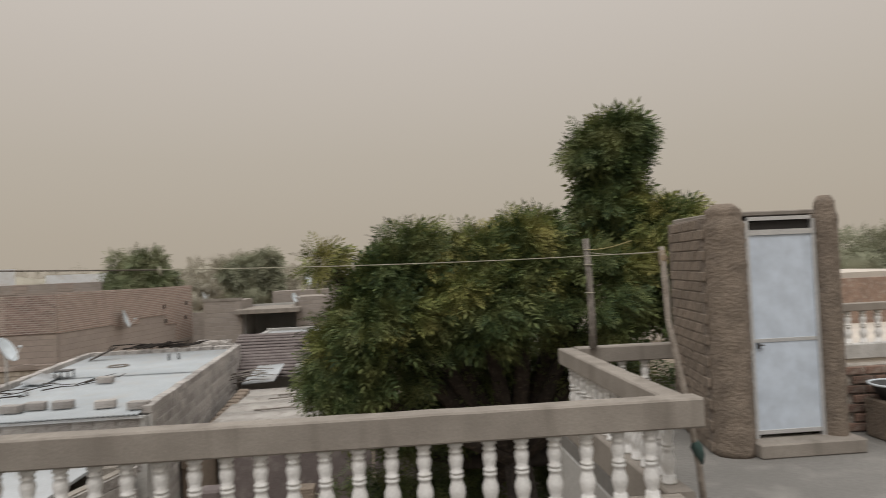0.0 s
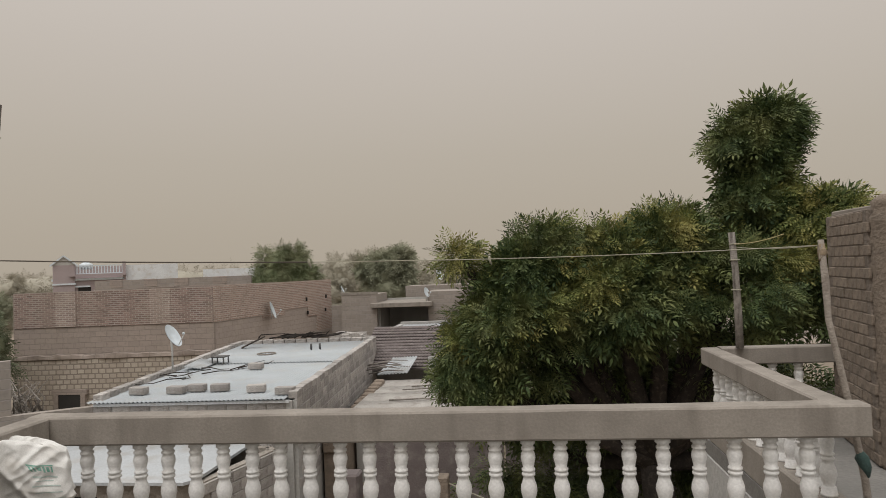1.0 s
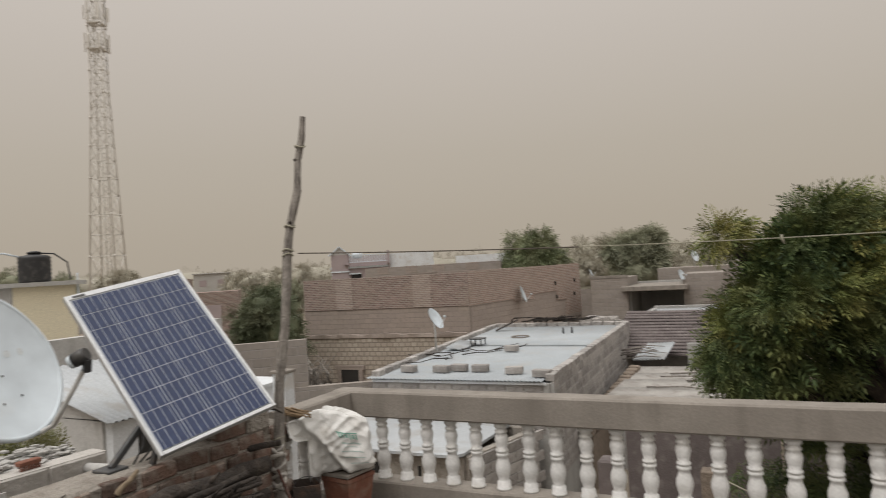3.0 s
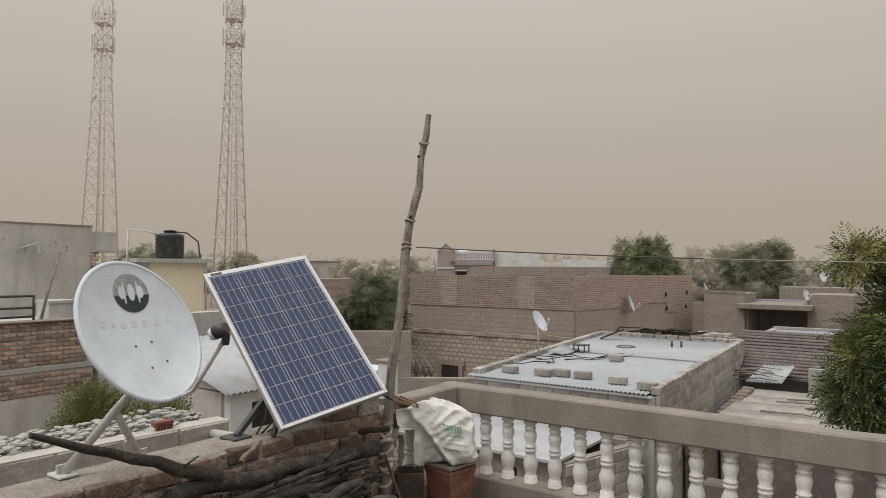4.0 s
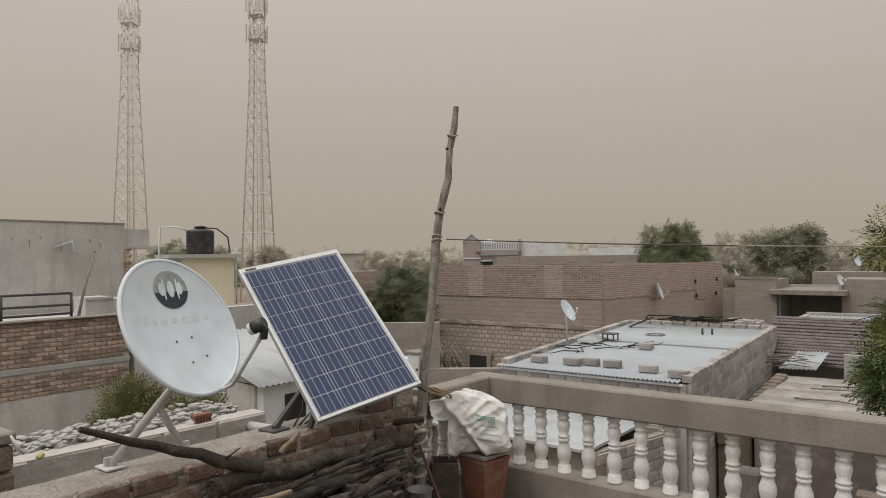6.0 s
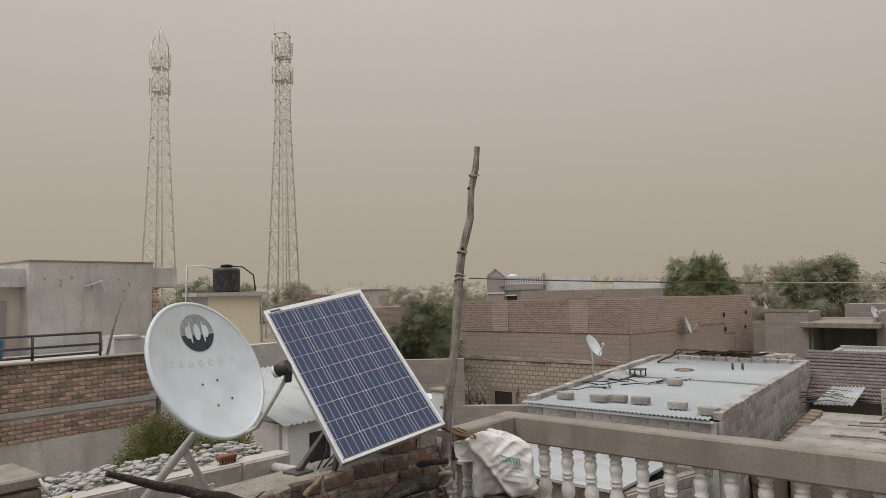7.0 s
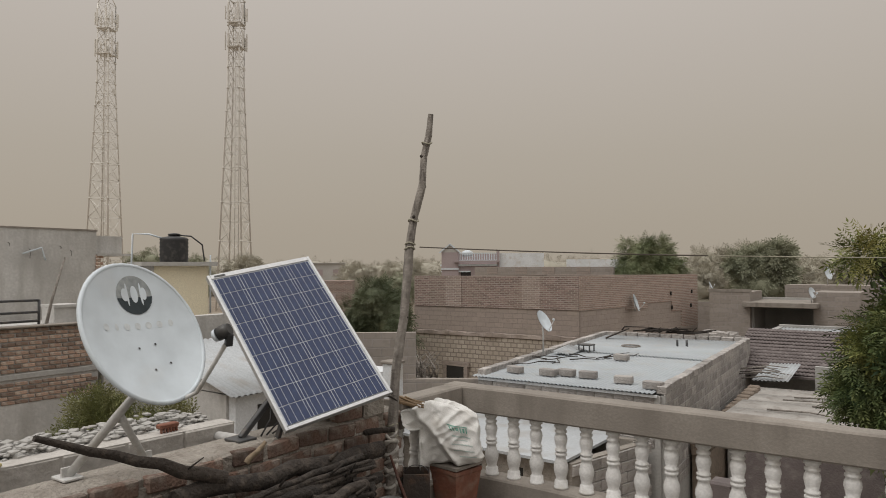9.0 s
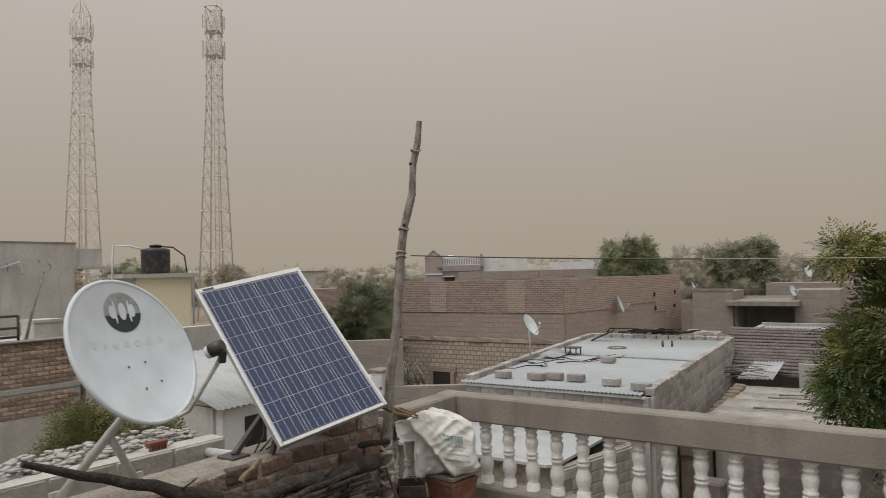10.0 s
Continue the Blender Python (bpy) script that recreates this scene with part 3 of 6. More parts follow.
for i in range(1000):
    sh.box((-4.76 + jitter(rng, 0.22), 0.35 + jitter(rng, 1.5), 0.674 + rng.random() * 0.04 + 0.04 * rng.random() ** 3), (0.02 + rng.random() * 0.045, 0.02 + rng.random() * 0.055, 0.008 + rng.random() * 0.012), pose(0, 0, 0, jitter(rng, 8), jitter(rng, 7), rng.random() * 60), 0.003)
rubble = solid("rubble", sh, RUBBLE, "heap of pale broken roof tiles and lime rubble", "rubble", (-4.9, 0.35, 0.62), kind="stuff")
for ob in (rb, rubble):
    ob.location.x, ob.rotation_euler.z = ob.location.x - 0.1, radians(-4)
comb = Shape().box((-4.49, 1.42, 0.746), (0.06, 0.145, 0.03), None, 0.006)
for i in range(6):
    comb.box((-4.472, 1.362 + 0.023 * i, 0.722), (0.024, 0.011, 0.042), None, 0.003)
solid("ridge_tile", comb, TERRACOTTA, "reddish toothed clay tile lying on the block wall", "tile", (-4.45, 1.42, 0.70))

# ---- satellite dish ----
dish = thing("satellite_dish", (-3.24, 0.4, 0.89), "white satellite dish with a worn round emblem, standing on the parapet", "satellite dish")
DC = Vector((-3.09, 0.42, 1.546))
DN = Vector((0.866, 0.166, 0.472)).normalized()
DR = Vector((0, 0, 1)).cross(DN).normalized()
DU = DN.cross(DR)
DRX, DRY = 0.312, 0.344


def on_dish(u, v, lift=0.0):
    """A place on the bowl: u, v from -1 to 1 across it."""
    r2 = u * u + v * v
    return DC + DR * (u * DRX) + DU * (v * DRY) + DN * (0.048 * (r2 - 1) + lift)


v, f, rings, seg = [], [], 10, 48
for s in (0.0, -0.008):
    for i in range(rings + 1):
        for k in range(seg):
            r = max(i / rings, 0.001)
            v.append(on_dish(r * math.cos(6.2832 * k / seg), r * math.sin(6.2832 * k / seg), s))
for s in (0, 1):
    o = s * (rings + 1) * seg
    for i in range(rings):
        for k in range(seg):
            j = (k + 1) % seg
            f.append((o + i * seg + k, o + i * seg + j, o + (i + 1) * seg + j, o + (i + 1) * seg + k))
reflector = part("reflector", Shape().add(v, f, True), DISHWHITE, dish, "white enamelled reflector")
rimpts = [on_dish(1.012 * math.cos(6.2832 * k / seg), 1.012 * math.sin(6.2832 * k / seg), -0.008) for k in range(seg + 1)]
part("rim", Shape().tube(rimpts, 0.012, 6, caps=False), DISHWHITE, dish)


def dish_patch(u0, v0, ru, rv, lift, keep=None):
    """A thin printed patch lying on the bowl: an ellipse, or the part of it that keep allows."""
    v, f, n, rr = [], [], 28, 5
    for i in range(rr + 1):
        for k in range(n):
            a, r = 6.2832 * k / n, max(i / rr, 0.01)
            pu, pv = r * math.cos(a), r * math.sin(a)
            if keep:
                pv = min(pv, keep)
            v.append(on_dish(u0 + ru * pu, v0 + rv * pv, lift))
    for i in range(rr):
        for k in range(n):
            f.append((i * n + k, i * n + (k + 1) % n, (i + 1) * n + (k + 1) % n, (i + 1) * n + k))
    return Shape().add(v, f, True)


EU, EV = 0.1, 0.58
part("emblem", dish_patch(EU, EV, 0.31, 0.275, 0.0015), LOGOGREY, reflector, "worn grey round emblem")
part("emblem_lower", dish_patch(EU, EV, 0.31, 0.275, 0.003, -0.12), LOGODARK, reflector, "dark lower half of the emblem")
for u, w, h in ((-0.17, 0.06, 0.09), (-0.125, 0.02, 0.16), (0.0, 0.062, 0.12), (0.12, 0.02, 0.16), (0.165, 0.05, 0.09)):
    part("emblem_mark", dish_patch(EU + u, EV + 0.01, w, h, 0.0045), DISHWHITE, reflector, "plain white mark")
for i, w in enumerate((0.05, 0.03, 0.055, 0.05, 0.055, 0.05, 0.04)):
    part("faded_mark", dish_patch(-0.55 + 0.19 * i, 0.15 - 0.004 * i, w, 0.05, 0.0015), GHOST, reflector, "faint ghost of lettering")
for u, w in ((-0.1, -0.18), (0.2, -0.15), (0.02, -0.52), (0.32, -0.46)):
    part("bolt", dish_patch(u, w, 0.018, 0.017, 0.003), DARKSTEEL, reflector)
LNB = DC + DN * 0.43 - DU * 0.20 + DR * 0.02
low = on_dish(0.25, -1.0, -0.01)
part("feed_arm", Shape().tube([on_dish(0.1, -0.95, -0.02), low, low + DN * 0.05 + DR * 0.03, LNB + Vector((-0.01, 0, -0.05))], 0.010, 8), GREYMETAL, dish, "bent grey feed arm")
lnb = part("feed_horn", Shape().tube([LNB, LNB - DN * 0.02 - DR * 0.005, LNB - DN * 0.055 - DR * 0.02], [0.026, 0.032, 0.03], 14), BLACKPL, dish, "black feed horn")
part("cap", Shape().tube([LNB - DN * 0.056 - DR * 0.02, LNB - DN * 0.072 - DR * 0.025], [0.029, 0.026], 14), DISHWHITE, lnb, "white feed cap")
part("bracket", Shape().bar(LNB + Vector((0, 0, -0.02)), LNB + Vector((-0.015, 0.005, -0.075)), 0.03, 0.03, 0.004), BLACKPL, lnb)
back = on_dish(0, -0.55, -0.04)
F1, F2 = Vector((-3.33, 0.19, 0.9)), Vector((-3.29, 0.54, 0.9))
JOINT = F1.lerp(back, 0.62)
part("main_leg", Shape().tube([F1, JOINT, back, on_dish(0, -0.1, -0.05)], 0.02, 10), GREYMETAL, dish, "pale grey steel leg")
part("brace", Shape().tube([F2, JOINT], 0.017, 10), GREYMETAL, dish)
for p in (F1, F2):
    part("foot_plate", Shape().box(p + Vector((0, 0, -0.004)), (0.12, 0.09, 0.012), None, 0.003).box(p + Vector((0, 0, 0.02)), (0.012, 0.06, 0.045)), GREYMETAL, dish)
part("mounting_plate", Shape().box(on_dish(0, -0.3, -0.05), (0.14, 0.14, 0.03), Matrix((DR, DU, DN)).transposed().to_4x4(), 0.005), GREYMETAL, dish)

# ---- solar panel ----
PANEL_M = pose(-3.31, 1.545, 1.432, -42.81, -10.41, 74.57)
PW, PH = 0.71, 1.155
panel = thing("solar_panel", (-3.2, 1.4, 0.89), "blue polycrystalline solar panel in an aluminium frame, propped on the parapet", "solar panel")


def on_panel(x, z, y=0.0):
    return PANEL_M @ Vector((x, y, z))


sh = Shape()
for x, z, w, h in ((-PW / 2 + 0.009, 0, 0.018, PH), (PW / 2 - 0.009, 0, 0.018, PH), (0, PH / 2 - 0.017, PW - 0.038, 0.034), (0, -PH / 2 + 0.011, PW - 0.038, 0.022)):
    sh.box(on_panel(x, z, 0.012), (w, 0.036, h), PANEL_M, 0.002)
part("frame", sh, ALU, panel, "silver aluminium frame")
glassback = part("backing", Shape().box(on_panel(0, 0, 0.006), (PW - 0.036, 0.012, PH - 0.056), PANEL_M), BACKING, panel)
cw, ch = (PW - 0.052) / 4, (PH - 0.066) / 9
CELL_ME = Shape().box((0, 0, 0), (cw - 0.005, 0.002, ch - 0.0055)).mesh("cell", CELL)
for i in range(4):
    for j in range(9):
        ob = new("cell", CELL_ME)
        ob.parent = glassback
        ob.matrix_basis = Matrix.Translation(-ORIGIN[panel.name]) @ PANEL_M @ Matrix.Translation((-1.5 * cw + i * cw, -0.0012, -4 * ch + j * ch - 0.006))
BAR_ME = Shape().box((0, 0, 0), (0.0028, 0.0012, PH - 0.07)).mesh("busbar", BUSBAR)
for i in range(4):
    for k in range(4):
        ob = new("busbar", BAR_ME)
        ob.parent = glassback
        ob.matrix_basis = Matrix.Translation(-ORIGIN[panel.name]) @ PANEL_M @ Matrix.Translation((-1.5 * cw + i * cw + (k - 1.5) * cw / 4, -0.003, -0.006))
part("rating_sticker", Shape().box(on_panel(-PW / 2 + 0.075, PH / 2 - 0.02, -0.0075), (0.07, 0.002, 0.014), PANEL_M), DARKSTEEL, panel, "small dark rating sticker")
foot = Vector((-3.26, 1.08, 0.89))
part("strut", Shape().bar(foot + Vector((0, 0, 0.01)), on_panel(0.0, -0.12, 0.035), 0.032, 0.032, 0.003), DARKSTEEL, panel, "dark angle-iron strut")
part("strut", Shape().bar((-3.3, 1.55, 0.89), on_panel(0.2, 0.06, 0.03), 0.03, 0.03, 0.003), DARKSTEEL, panel)
part("rail", Shape().bar(on_panel(-0.3, 0.06, 0.045), on_panel(0.3, 0.06, 0.045), 0.03, 0.02, 0.002), DARKSTEEL, panel)
part("base_plate", Shape().box(foot + Vector((0, 0, 0.006)), (0.13, 0.12, 0.014), None, 0.003), DARKSTEEL, panel)
part("leg", Shape().bar((-3.14, 1.24, 0.89), on_panel(-0.3, -0.46, 0.02), 0.025, 0.025), DARKSTEEL, panel)
part("leg", Shape().bar((-3.18, 1.7, 0.95), on_panel(0.28, -0.46, 0.02), 0.025, 0.025), DARKSTEEL, panel)
for k in range(3):
    a = on_panel(-0.27 + 0.05 * k, -0.25, 0.03)
    part("cable", Shape().tube([a, a + Vector((0, -0.02 - 0.02 * k, -0.14)), a + Vector((0.03, -0.05, -0.2 - 0.03 * k)), (-3.2, 1.17 + 0.04 * k, 0.9)], 0.005, 6), BLACKPL, panel)

# ---- the tall wooden pole, the clothes line and its posts ----
pole = thing("wooden_pole", (-3.1, 2.2, 0), "tall crooked grey wooden pole tied to the balustrade", "pole")
PP_STRAIGHT = [(-3.062, 2.115, 0.0), (-3.067, 2.125, 0.3), (-3.072, 2.145, 0.7), (-3.077, 2.195, 1.15), (-3.052, 2.255, 1.5), (-3.062, 2.34, 1.96), (-3.052, 2.385, 2.2), (-3.017, 2.44, 2.42), (-3.032, 2.485, 2.64), (-3.007, 2.515, 2.8), (-3.002, 2.535, 2.955)]
PP = [(x - 0.011 * max(0, z - 1.2), y - 0.009 * max(0, z - 1.2), z - 0.02 * max(0, z - 1.2)) for x, y, z in PP_STRAIGHT]
part("shaft", Shape().timber(PP, [0.037, 0.036, 0.034, 0.031, 0.028, 0.029, 0.024, 0.025, 0.021, 0.021, 0.018], 26, 3, 0.24), POLEWOOD, pole)
for i, (k, a) in enumerate(((4, 0.5), (5, 2.4), (6, 5.3), (7, 1.2), (8, 4.4))):
    c = Vector(PP[k])
    out = Vector((math.cos(a), math.sin(a), 0.25))
    part("knot", Shape().tube([c, c + out * 0.024, c + out * 0.031], [0.016, 0.012, 0.005], 8, 0.2, i), BARK, pole, "dark stub of a lopped branch")
for i, z in enumerate((0.72, 0.76, 0.8, 1.97, 2.0, 2.16, 2.71)):
    k = next(j for j in range(len(PP) - 1) if PP[j + 1][2] > z)
    c = Vector(PP[k]).lerp(Vector(PP[k + 1]), (z - PP[k][2]) / (PP[k + 1][2] - PP[k][2]))
    part("binding", Shape().tube([c + Vector((0.034 * math.cos(a), 0.034 * math.sin(a), 0.008 * math.sin(a * 2 + i))) for a in np.linspace(0, 6.283, 17)], 0.006, 6, caps=False), WIREWHITE, pole, "wound cord")
for i in range(10):
    z = 0.42 + 0.036 * i
    part("binding", Shape().tube([Vector((-3.069 + (0.040 + 0.006 * math.sin(3 * a + i)) * math.cos(a), 2.133 + (0.040 + 0.006 * math.sin(2 * a + 5 * i)) * math.sin(a), z + 0.012 * math.sin(7.3 * i) + 0.024 * math.sin(a + 2.1 * i))) for a in np.linspace(0, 6.283, 17)], 0.012 + 0.004 * math.sin(4.7 * i), 6, 0.2, i, caps=False), BINDRAG, pole, "wound strip of pale cloth")
part("cross_stick", Shape().timber([(-3.10, 1.9, 0.79), (-3.05, 1.97, 0.795), (-2.965, 2.05, 0.80)], [0.019, 0.018, 0.015], 12, 5, 0.25), BARK, pole, "short dark stub tied across the pole")
part("cross_stick", Shape().tube([(-3.09, 1.98, 1.04), (-3.0, 2.06, 1.0), (-2.985, 2.1, 0.97)], [0.008, 0.007, 0.004], 6, 0.2), BARK, pole, "thin twig wedged at the pole")
TIE = Vector((-3.0, 2.36, 1.975))
E3 = Vector((2.06, 3.46, 1.885))


def sagging(a, b, sag, n=14):
    return [Vector(a).lerp(Vector(b), i / n) - Vector((0, 0, sag * 4 * (i / n) * (1 - i / n))) for i in range(n + 1)]


wire = thing("clothes_line", (0, 3.0, 1.9), "thin pale washing line strung from pole to post", "clothes line")
span = sagging(TIE, E3, 0.05)
part("cord", Shape().tube(span[5:], 0.0032, 6), WIREWHITE, wire)
part("cord", Shape().tube(span[:6], 0.0045, 6), DARKCORD, wire, "dark doubled cord near the pole")
for k, p in ((0.36, 0), (0.55, 1)):
    c = sagging(TIE, E3, 0.05)[round(k * 14)]
    part("knot", Shape().tube([c + Vector((0, 0, 0.02)), c, c + Vector((0.012, 0, -0.035))], [0.006, 0.01, 0.004], 6), WIREWHITE, wire)
post = thing("wooden_post", (2.28, 5.9, 0.9), "short grey wooden post tied behind the far balustrade", "post")
part("shaft", Shape().tube([(2.27, 5.94, 0.905), (2.262, 5.92, 1.3), (2.25, 5.9, 1.7), (2.232, 5.9, 2.08)], [0.037, 0.035, 0.035, 0.031], 10, 0.12, 5), POLEWOOD, post)
for z in (1.5, 1.8, 1.96):
    part("binding", Shape().tube([Vector((2.25 + 0.045 * math.cos(a), 5.9 + 0.045 * math.sin(a), z)) for a in np.linspace(0, 6.283, 15)], 0.006, 6, caps=False), WIREWHITE, post)
part("cord", Shape().tube(sagging((2.24, 5.86, 1.93), E3, 0.02), 0.0035, 6), WIREWHITE, post)
part("cord", Shape().tube(sagging((2.24, 5.86, 1.96), E3 + Vector((0.1, 0.9, 0.11)), 0.02), 0.0042, 6), WIREYELLOW, post, "yellow cord")
stick = thing("leaning_stick", (2.2, 3.2, 0), "crooked pale stick leaning in the corner, carrying the line", "stick")
part("shaft", Shape().tube([(2.2, 3.28, 0.0), (2.175, 3.3, 0.4), (2.12, 3.34, 0.9), (2.05, 3.40, 1.4), (2.06, 3.43, 1.65), (2.055, 3.46, 1.92)], [0.027, 0.025, 0.022, 0.021, 0.022, 0.018], 9, 0.14, 8), PALEWOOD, stick)
part("rag", Shape().tube([(2.05, 3.45, 1.78), (2.06, 3.45, 1.84), (2.055, 3.46, 1.89)], [0.02, 0.03, 0.02], 9, 0.25, 9), CUTWOOD, stick, "dull orange rag knot")
part("rag", Shape().tube([(2.19, 3.29, 0.42), (2.175, 3.29, 0.48), (2.165, 3.3, 0.54), (2.155, 3.31, 0.58)], [0.012, 0.03, 0.035, 0.015], 9, 0.3, 10), CLOTH, stick, "green rag knotted round the stick")

# ---- planter with the sack, dark tin, firewood ----
PC, PU, PW = Vector((-2.93, 2.684, 0)), Vector((0.823, 0.568, 0)), Vector((-0.568, 0.823, 0))
pot = thing("planter", tuple(PC), "square tapered terracotta-red planter turned cornerwise by the balustrade", "planter")


def on_pot(r, z):
    return [PC + (PU * a + PW * b) * r + Vector((0, 0, z)) for a, b in ((-1, 0), (0, -1), (1, 0), (0, 1))]


part("foot_block", Shape().add(on_pot(0.105, 0.0) + on_pot(0.105, 0.03), [(3, 2, 1, 0), (4, 5, 6, 7)] + [(k, (k + 1) % 4, 4 + (k + 1) % 4, 4 + k) for k in range(4)]), CONCRETE, pot, "low cement block under the planter")
rr = [(0.112, 0.03), (0.118, 0.036), (0.158, 0.27), (0.178, 0.39), (0.186, 0.40), (0.186, 0.425), (0.16, 0.425), (0.15, 0.36)]
v, f = [], []
for r, z in rr:
    v += on_pot(r, z + 0.001)
for i in range(len(rr) - 1):
    f += [(4 * i + k, 4 * i + (k + 1) % 4, 4 * i + 4 + (k + 1) % 4, 4 * i + 4 + k) for k in range(4)]
part("body", Shape().add(v, f + [(3, 2, 1, 0), tuple(4 * len(rr) - 4 + k for k in range(4))]), TERRACOTTA, pot)
slab = Shape().add([p + Vector((0, 0, 0.006 * ((p - PC).dot(PU)) / 0.2)) for p in on_pot(0.188, 0.435) + on_pot(0.192, 0.456)], [(3, 2, 1, 0), (4, 5, 6, 7)] + [(k, (k + 1) % 4, 4 + (k + 1) % 4, 4 + k) for k in range(4)])
solid("stone_slab", slab, CONCRETE, "thin grey stone slab lying on the planter", "slab", (PC.x, PC.y, 0.44))

sack = thing("sack", (PC.x, PC.y, 0.46), "crumpled white woven plastic sack with faded green print, on the planter", "sack")
nr, ns = 80, 200
# height fraction, with the extent along the width and the depth of the bag
SECTIONS = [(0.0, -0.265, 0.12, -0.13, 0.12), (0.05, -0.265, 0.162, -0.15, 0.135), (0.15, -0.265, 0.182, -0.16, 0.14), (0.4, -0.265, 0.154, -0.165, 0.145), (0.6, -0.265, 0.15, -0.155, 0.14), (0.7, -0.319, 0.154, -0.145, 0.14), (0.8, -0.37, 0.156, -0.13, 0.13), (0.9, -0.385, 0.146, -0.115, 0.12), (0.97, -0.385, 0.138, -0.105, 0.11), (1.0, -0.385, 0.108, -0.08, 0.09)]


def tri(q):
    return abs(q - math.floor(q) - 0.5) * 2


def ease(q):
    q = min(1.0, max(0.0, q))
    return q * q * (3 - 2 * q)


def between(table, q):
    k = next((j for j in range(len(table) - 2) if table[j + 1][0] >= q), len(table) - 2)
    a, b = table[k], table[k + 1]
    w = min(1.0, max(0.0, (q - a[0]) / (b[0] - a[0])))
    return [m + (n - m) * w for m, n in zip(a[1:], b[1:])]


SACK_TOP = [(-0.47, 0.872), (-0.403, 0.872), (-0.325, 0.872), (-0.269, 0.901), (-0.224, 0.905), (-0.067, 0.88), (0.067, 0.828), (0.134, 0.793), (0.224, 0.754)]
SACK_FOOT = [(-0.30, 0.43), (-0.21, 0.452), (-0.15, 0.460), (0.16, 0.472)]


def cloth(a, t, lift=0.0):
    """A point of the bag: a round it, t up it."""
    xl, xr, yf, yb = between(SECTIONS, t)
    ca, sa = math.cos(a), math.sin(a)
    r = 1.0 / (abs(ca) ** 5 + abs(sa) ** 5) ** 0.2
    px, py = r * ca, r * sa
    u, w = (xl + xr) / 2 + px * (xr - xl) / 2, (yf + yb) / 2 + py * (yb - yf) / 2
    low, high = between(SACK_FOOT, u)[0], between(SACK_TOP, u)[0]
    z = low + (high - low) * t
    # the printed side hangs over the slack side flap along a slanting fold
    s = ((0.785 - z) * 0.208 + (-0.236 - u) * 0.285) / 0.353
    w1 = noise.noise(Vector((u * 9, w * 9, z * 9 + 3)))
    w2 = noise.noise(Vector((u * 21 + 9, w * 21, z * 21)))
    front = ease((-py - 0.45) * 3.0)
    slant = u * 0.6 + z * 0.8
    out = 0.016 * math.exp(-(s / 0.022) ** 2) - 0.075 * ease(s / 0.045 + 0.15)
    out += 0.020 * (tri(5.2 * slant + 0.5 * w1) - 0.5) * ease(0.5 + 4 * s + 2 * w1) + 0.011 * w1 + 0.002 * w2
    out += 0.017 * (0.5 - abs(noise.noise(Vector((u * 7 + 4, z * 12 - u * 5, 1.0)))) * 2) + 0.004 * (0.5 - abs(noise.noise(Vector((u * 10 + z * 14, z * 5 - u * 4, 4.0)))) * 2.4)
    w -= front * out
    k = (1 - front) * (0.014 * w1 + 0.003 * w2 + 0.012 * (tri(3.5 * slant + w1) - 0.5))
    u, w = u + px * k, w + py * k
    z += 0.004 * t * w2 + 0.012 * t * (tri(4 * u + w1) - 0.5)
    return PC + PU * (u + 0.015) + PW * (w - lift - 1.35 * max(0.0, -u - 0.18)) + Vector((0, 0, z))


v, f = [cloth(6.2832 * k / ns, i / (nr - 1)) for i in range(nr) for k in range(ns)], []
mid = PC + PU * -0.16 + Vector((0, 0, 0.84))
for g, dz in ((0.85, 0.004), (0.6, -0.02), (0.3, -0.035)):
    v += [mid.lerp(v[(nr - 1) * ns + k], g) + Vector((0, 0, dz * (1.6 if ns * 0.3 < k < ns * 0.75 else 0.5) + 0.012 * noise.noise(v[(nr - 1) * ns + k] * 14))) for k in range(ns)]
for i in range(nr + 2):
    f += [(i * ns + k, i * ns + (k + 1) % ns, (i + 1) * ns + (k + 1) % ns, (i + 1) * ns + k) for k in range(ns)]
body = part("body", Shape().add(v, f + [tuple(reversed(range(ns))), tuple((nr + 2) * ns + k for k in range(ns))], True), SACKING, sack)


def sack_patch(u0, u1, t0, t1):
    """A printed patch that follows the cloth; u runs across the printed side."""
    n, m = 14, 8
    pts = [cloth(4.7124 + math.atan(u0 + (u1 - u0) * p / n), t0 + (t1 - t0) * q / m, 0.003) for q in range(m + 1) for p in range(n + 1)]
    return Shape().add(pts, [(q * (n + 1) + p, q * (n + 1) + p + 1, (q + 1) * (n + 1) + p + 1, (q + 1) * (n + 1) + p) for q in range(m) for p in range(n)], True)


# the mark's upright strokes and its head line, then fainter lines below
for u0, u1, t0, t1 in ((-0.12, -0.07, 0.67, 0.75), (-0.03, 0.02, 0.67, 0.75), (0.06, 0.16, 0.685, 0.74), (0.20, 0.25, 0.67, 0.75), (0.29, 0.36, 0.68, 0.74), (0.40, 0.44, 0.67, 0.75), (-0.14, 0.46, 0.757, 0.775)):
    part("print_bar", sack_patch(u0 + 0.16, u1 + 0.16, t0 - 0.07, t1 - 0.07), GREENINK, body, "green print bar")
for u0, u1, t0, t1 in ((-0.02, 0.62, 0.575, 0.60), (0.05, 0.5, 0.515, 0.53), (-0.05, 0.7, 0.44, 0.455), (0.0, 0.7, 0.34, 0.355), (0.15, 0.75, 0.23, 0.245)):
    part("print_bar", sack_patch(u0 + 0.1, u1 + 0.1, t0 - 0.06, t1 - 0.06), PALEINK, body, "washed-out green print line")
rng = random.Random(11)
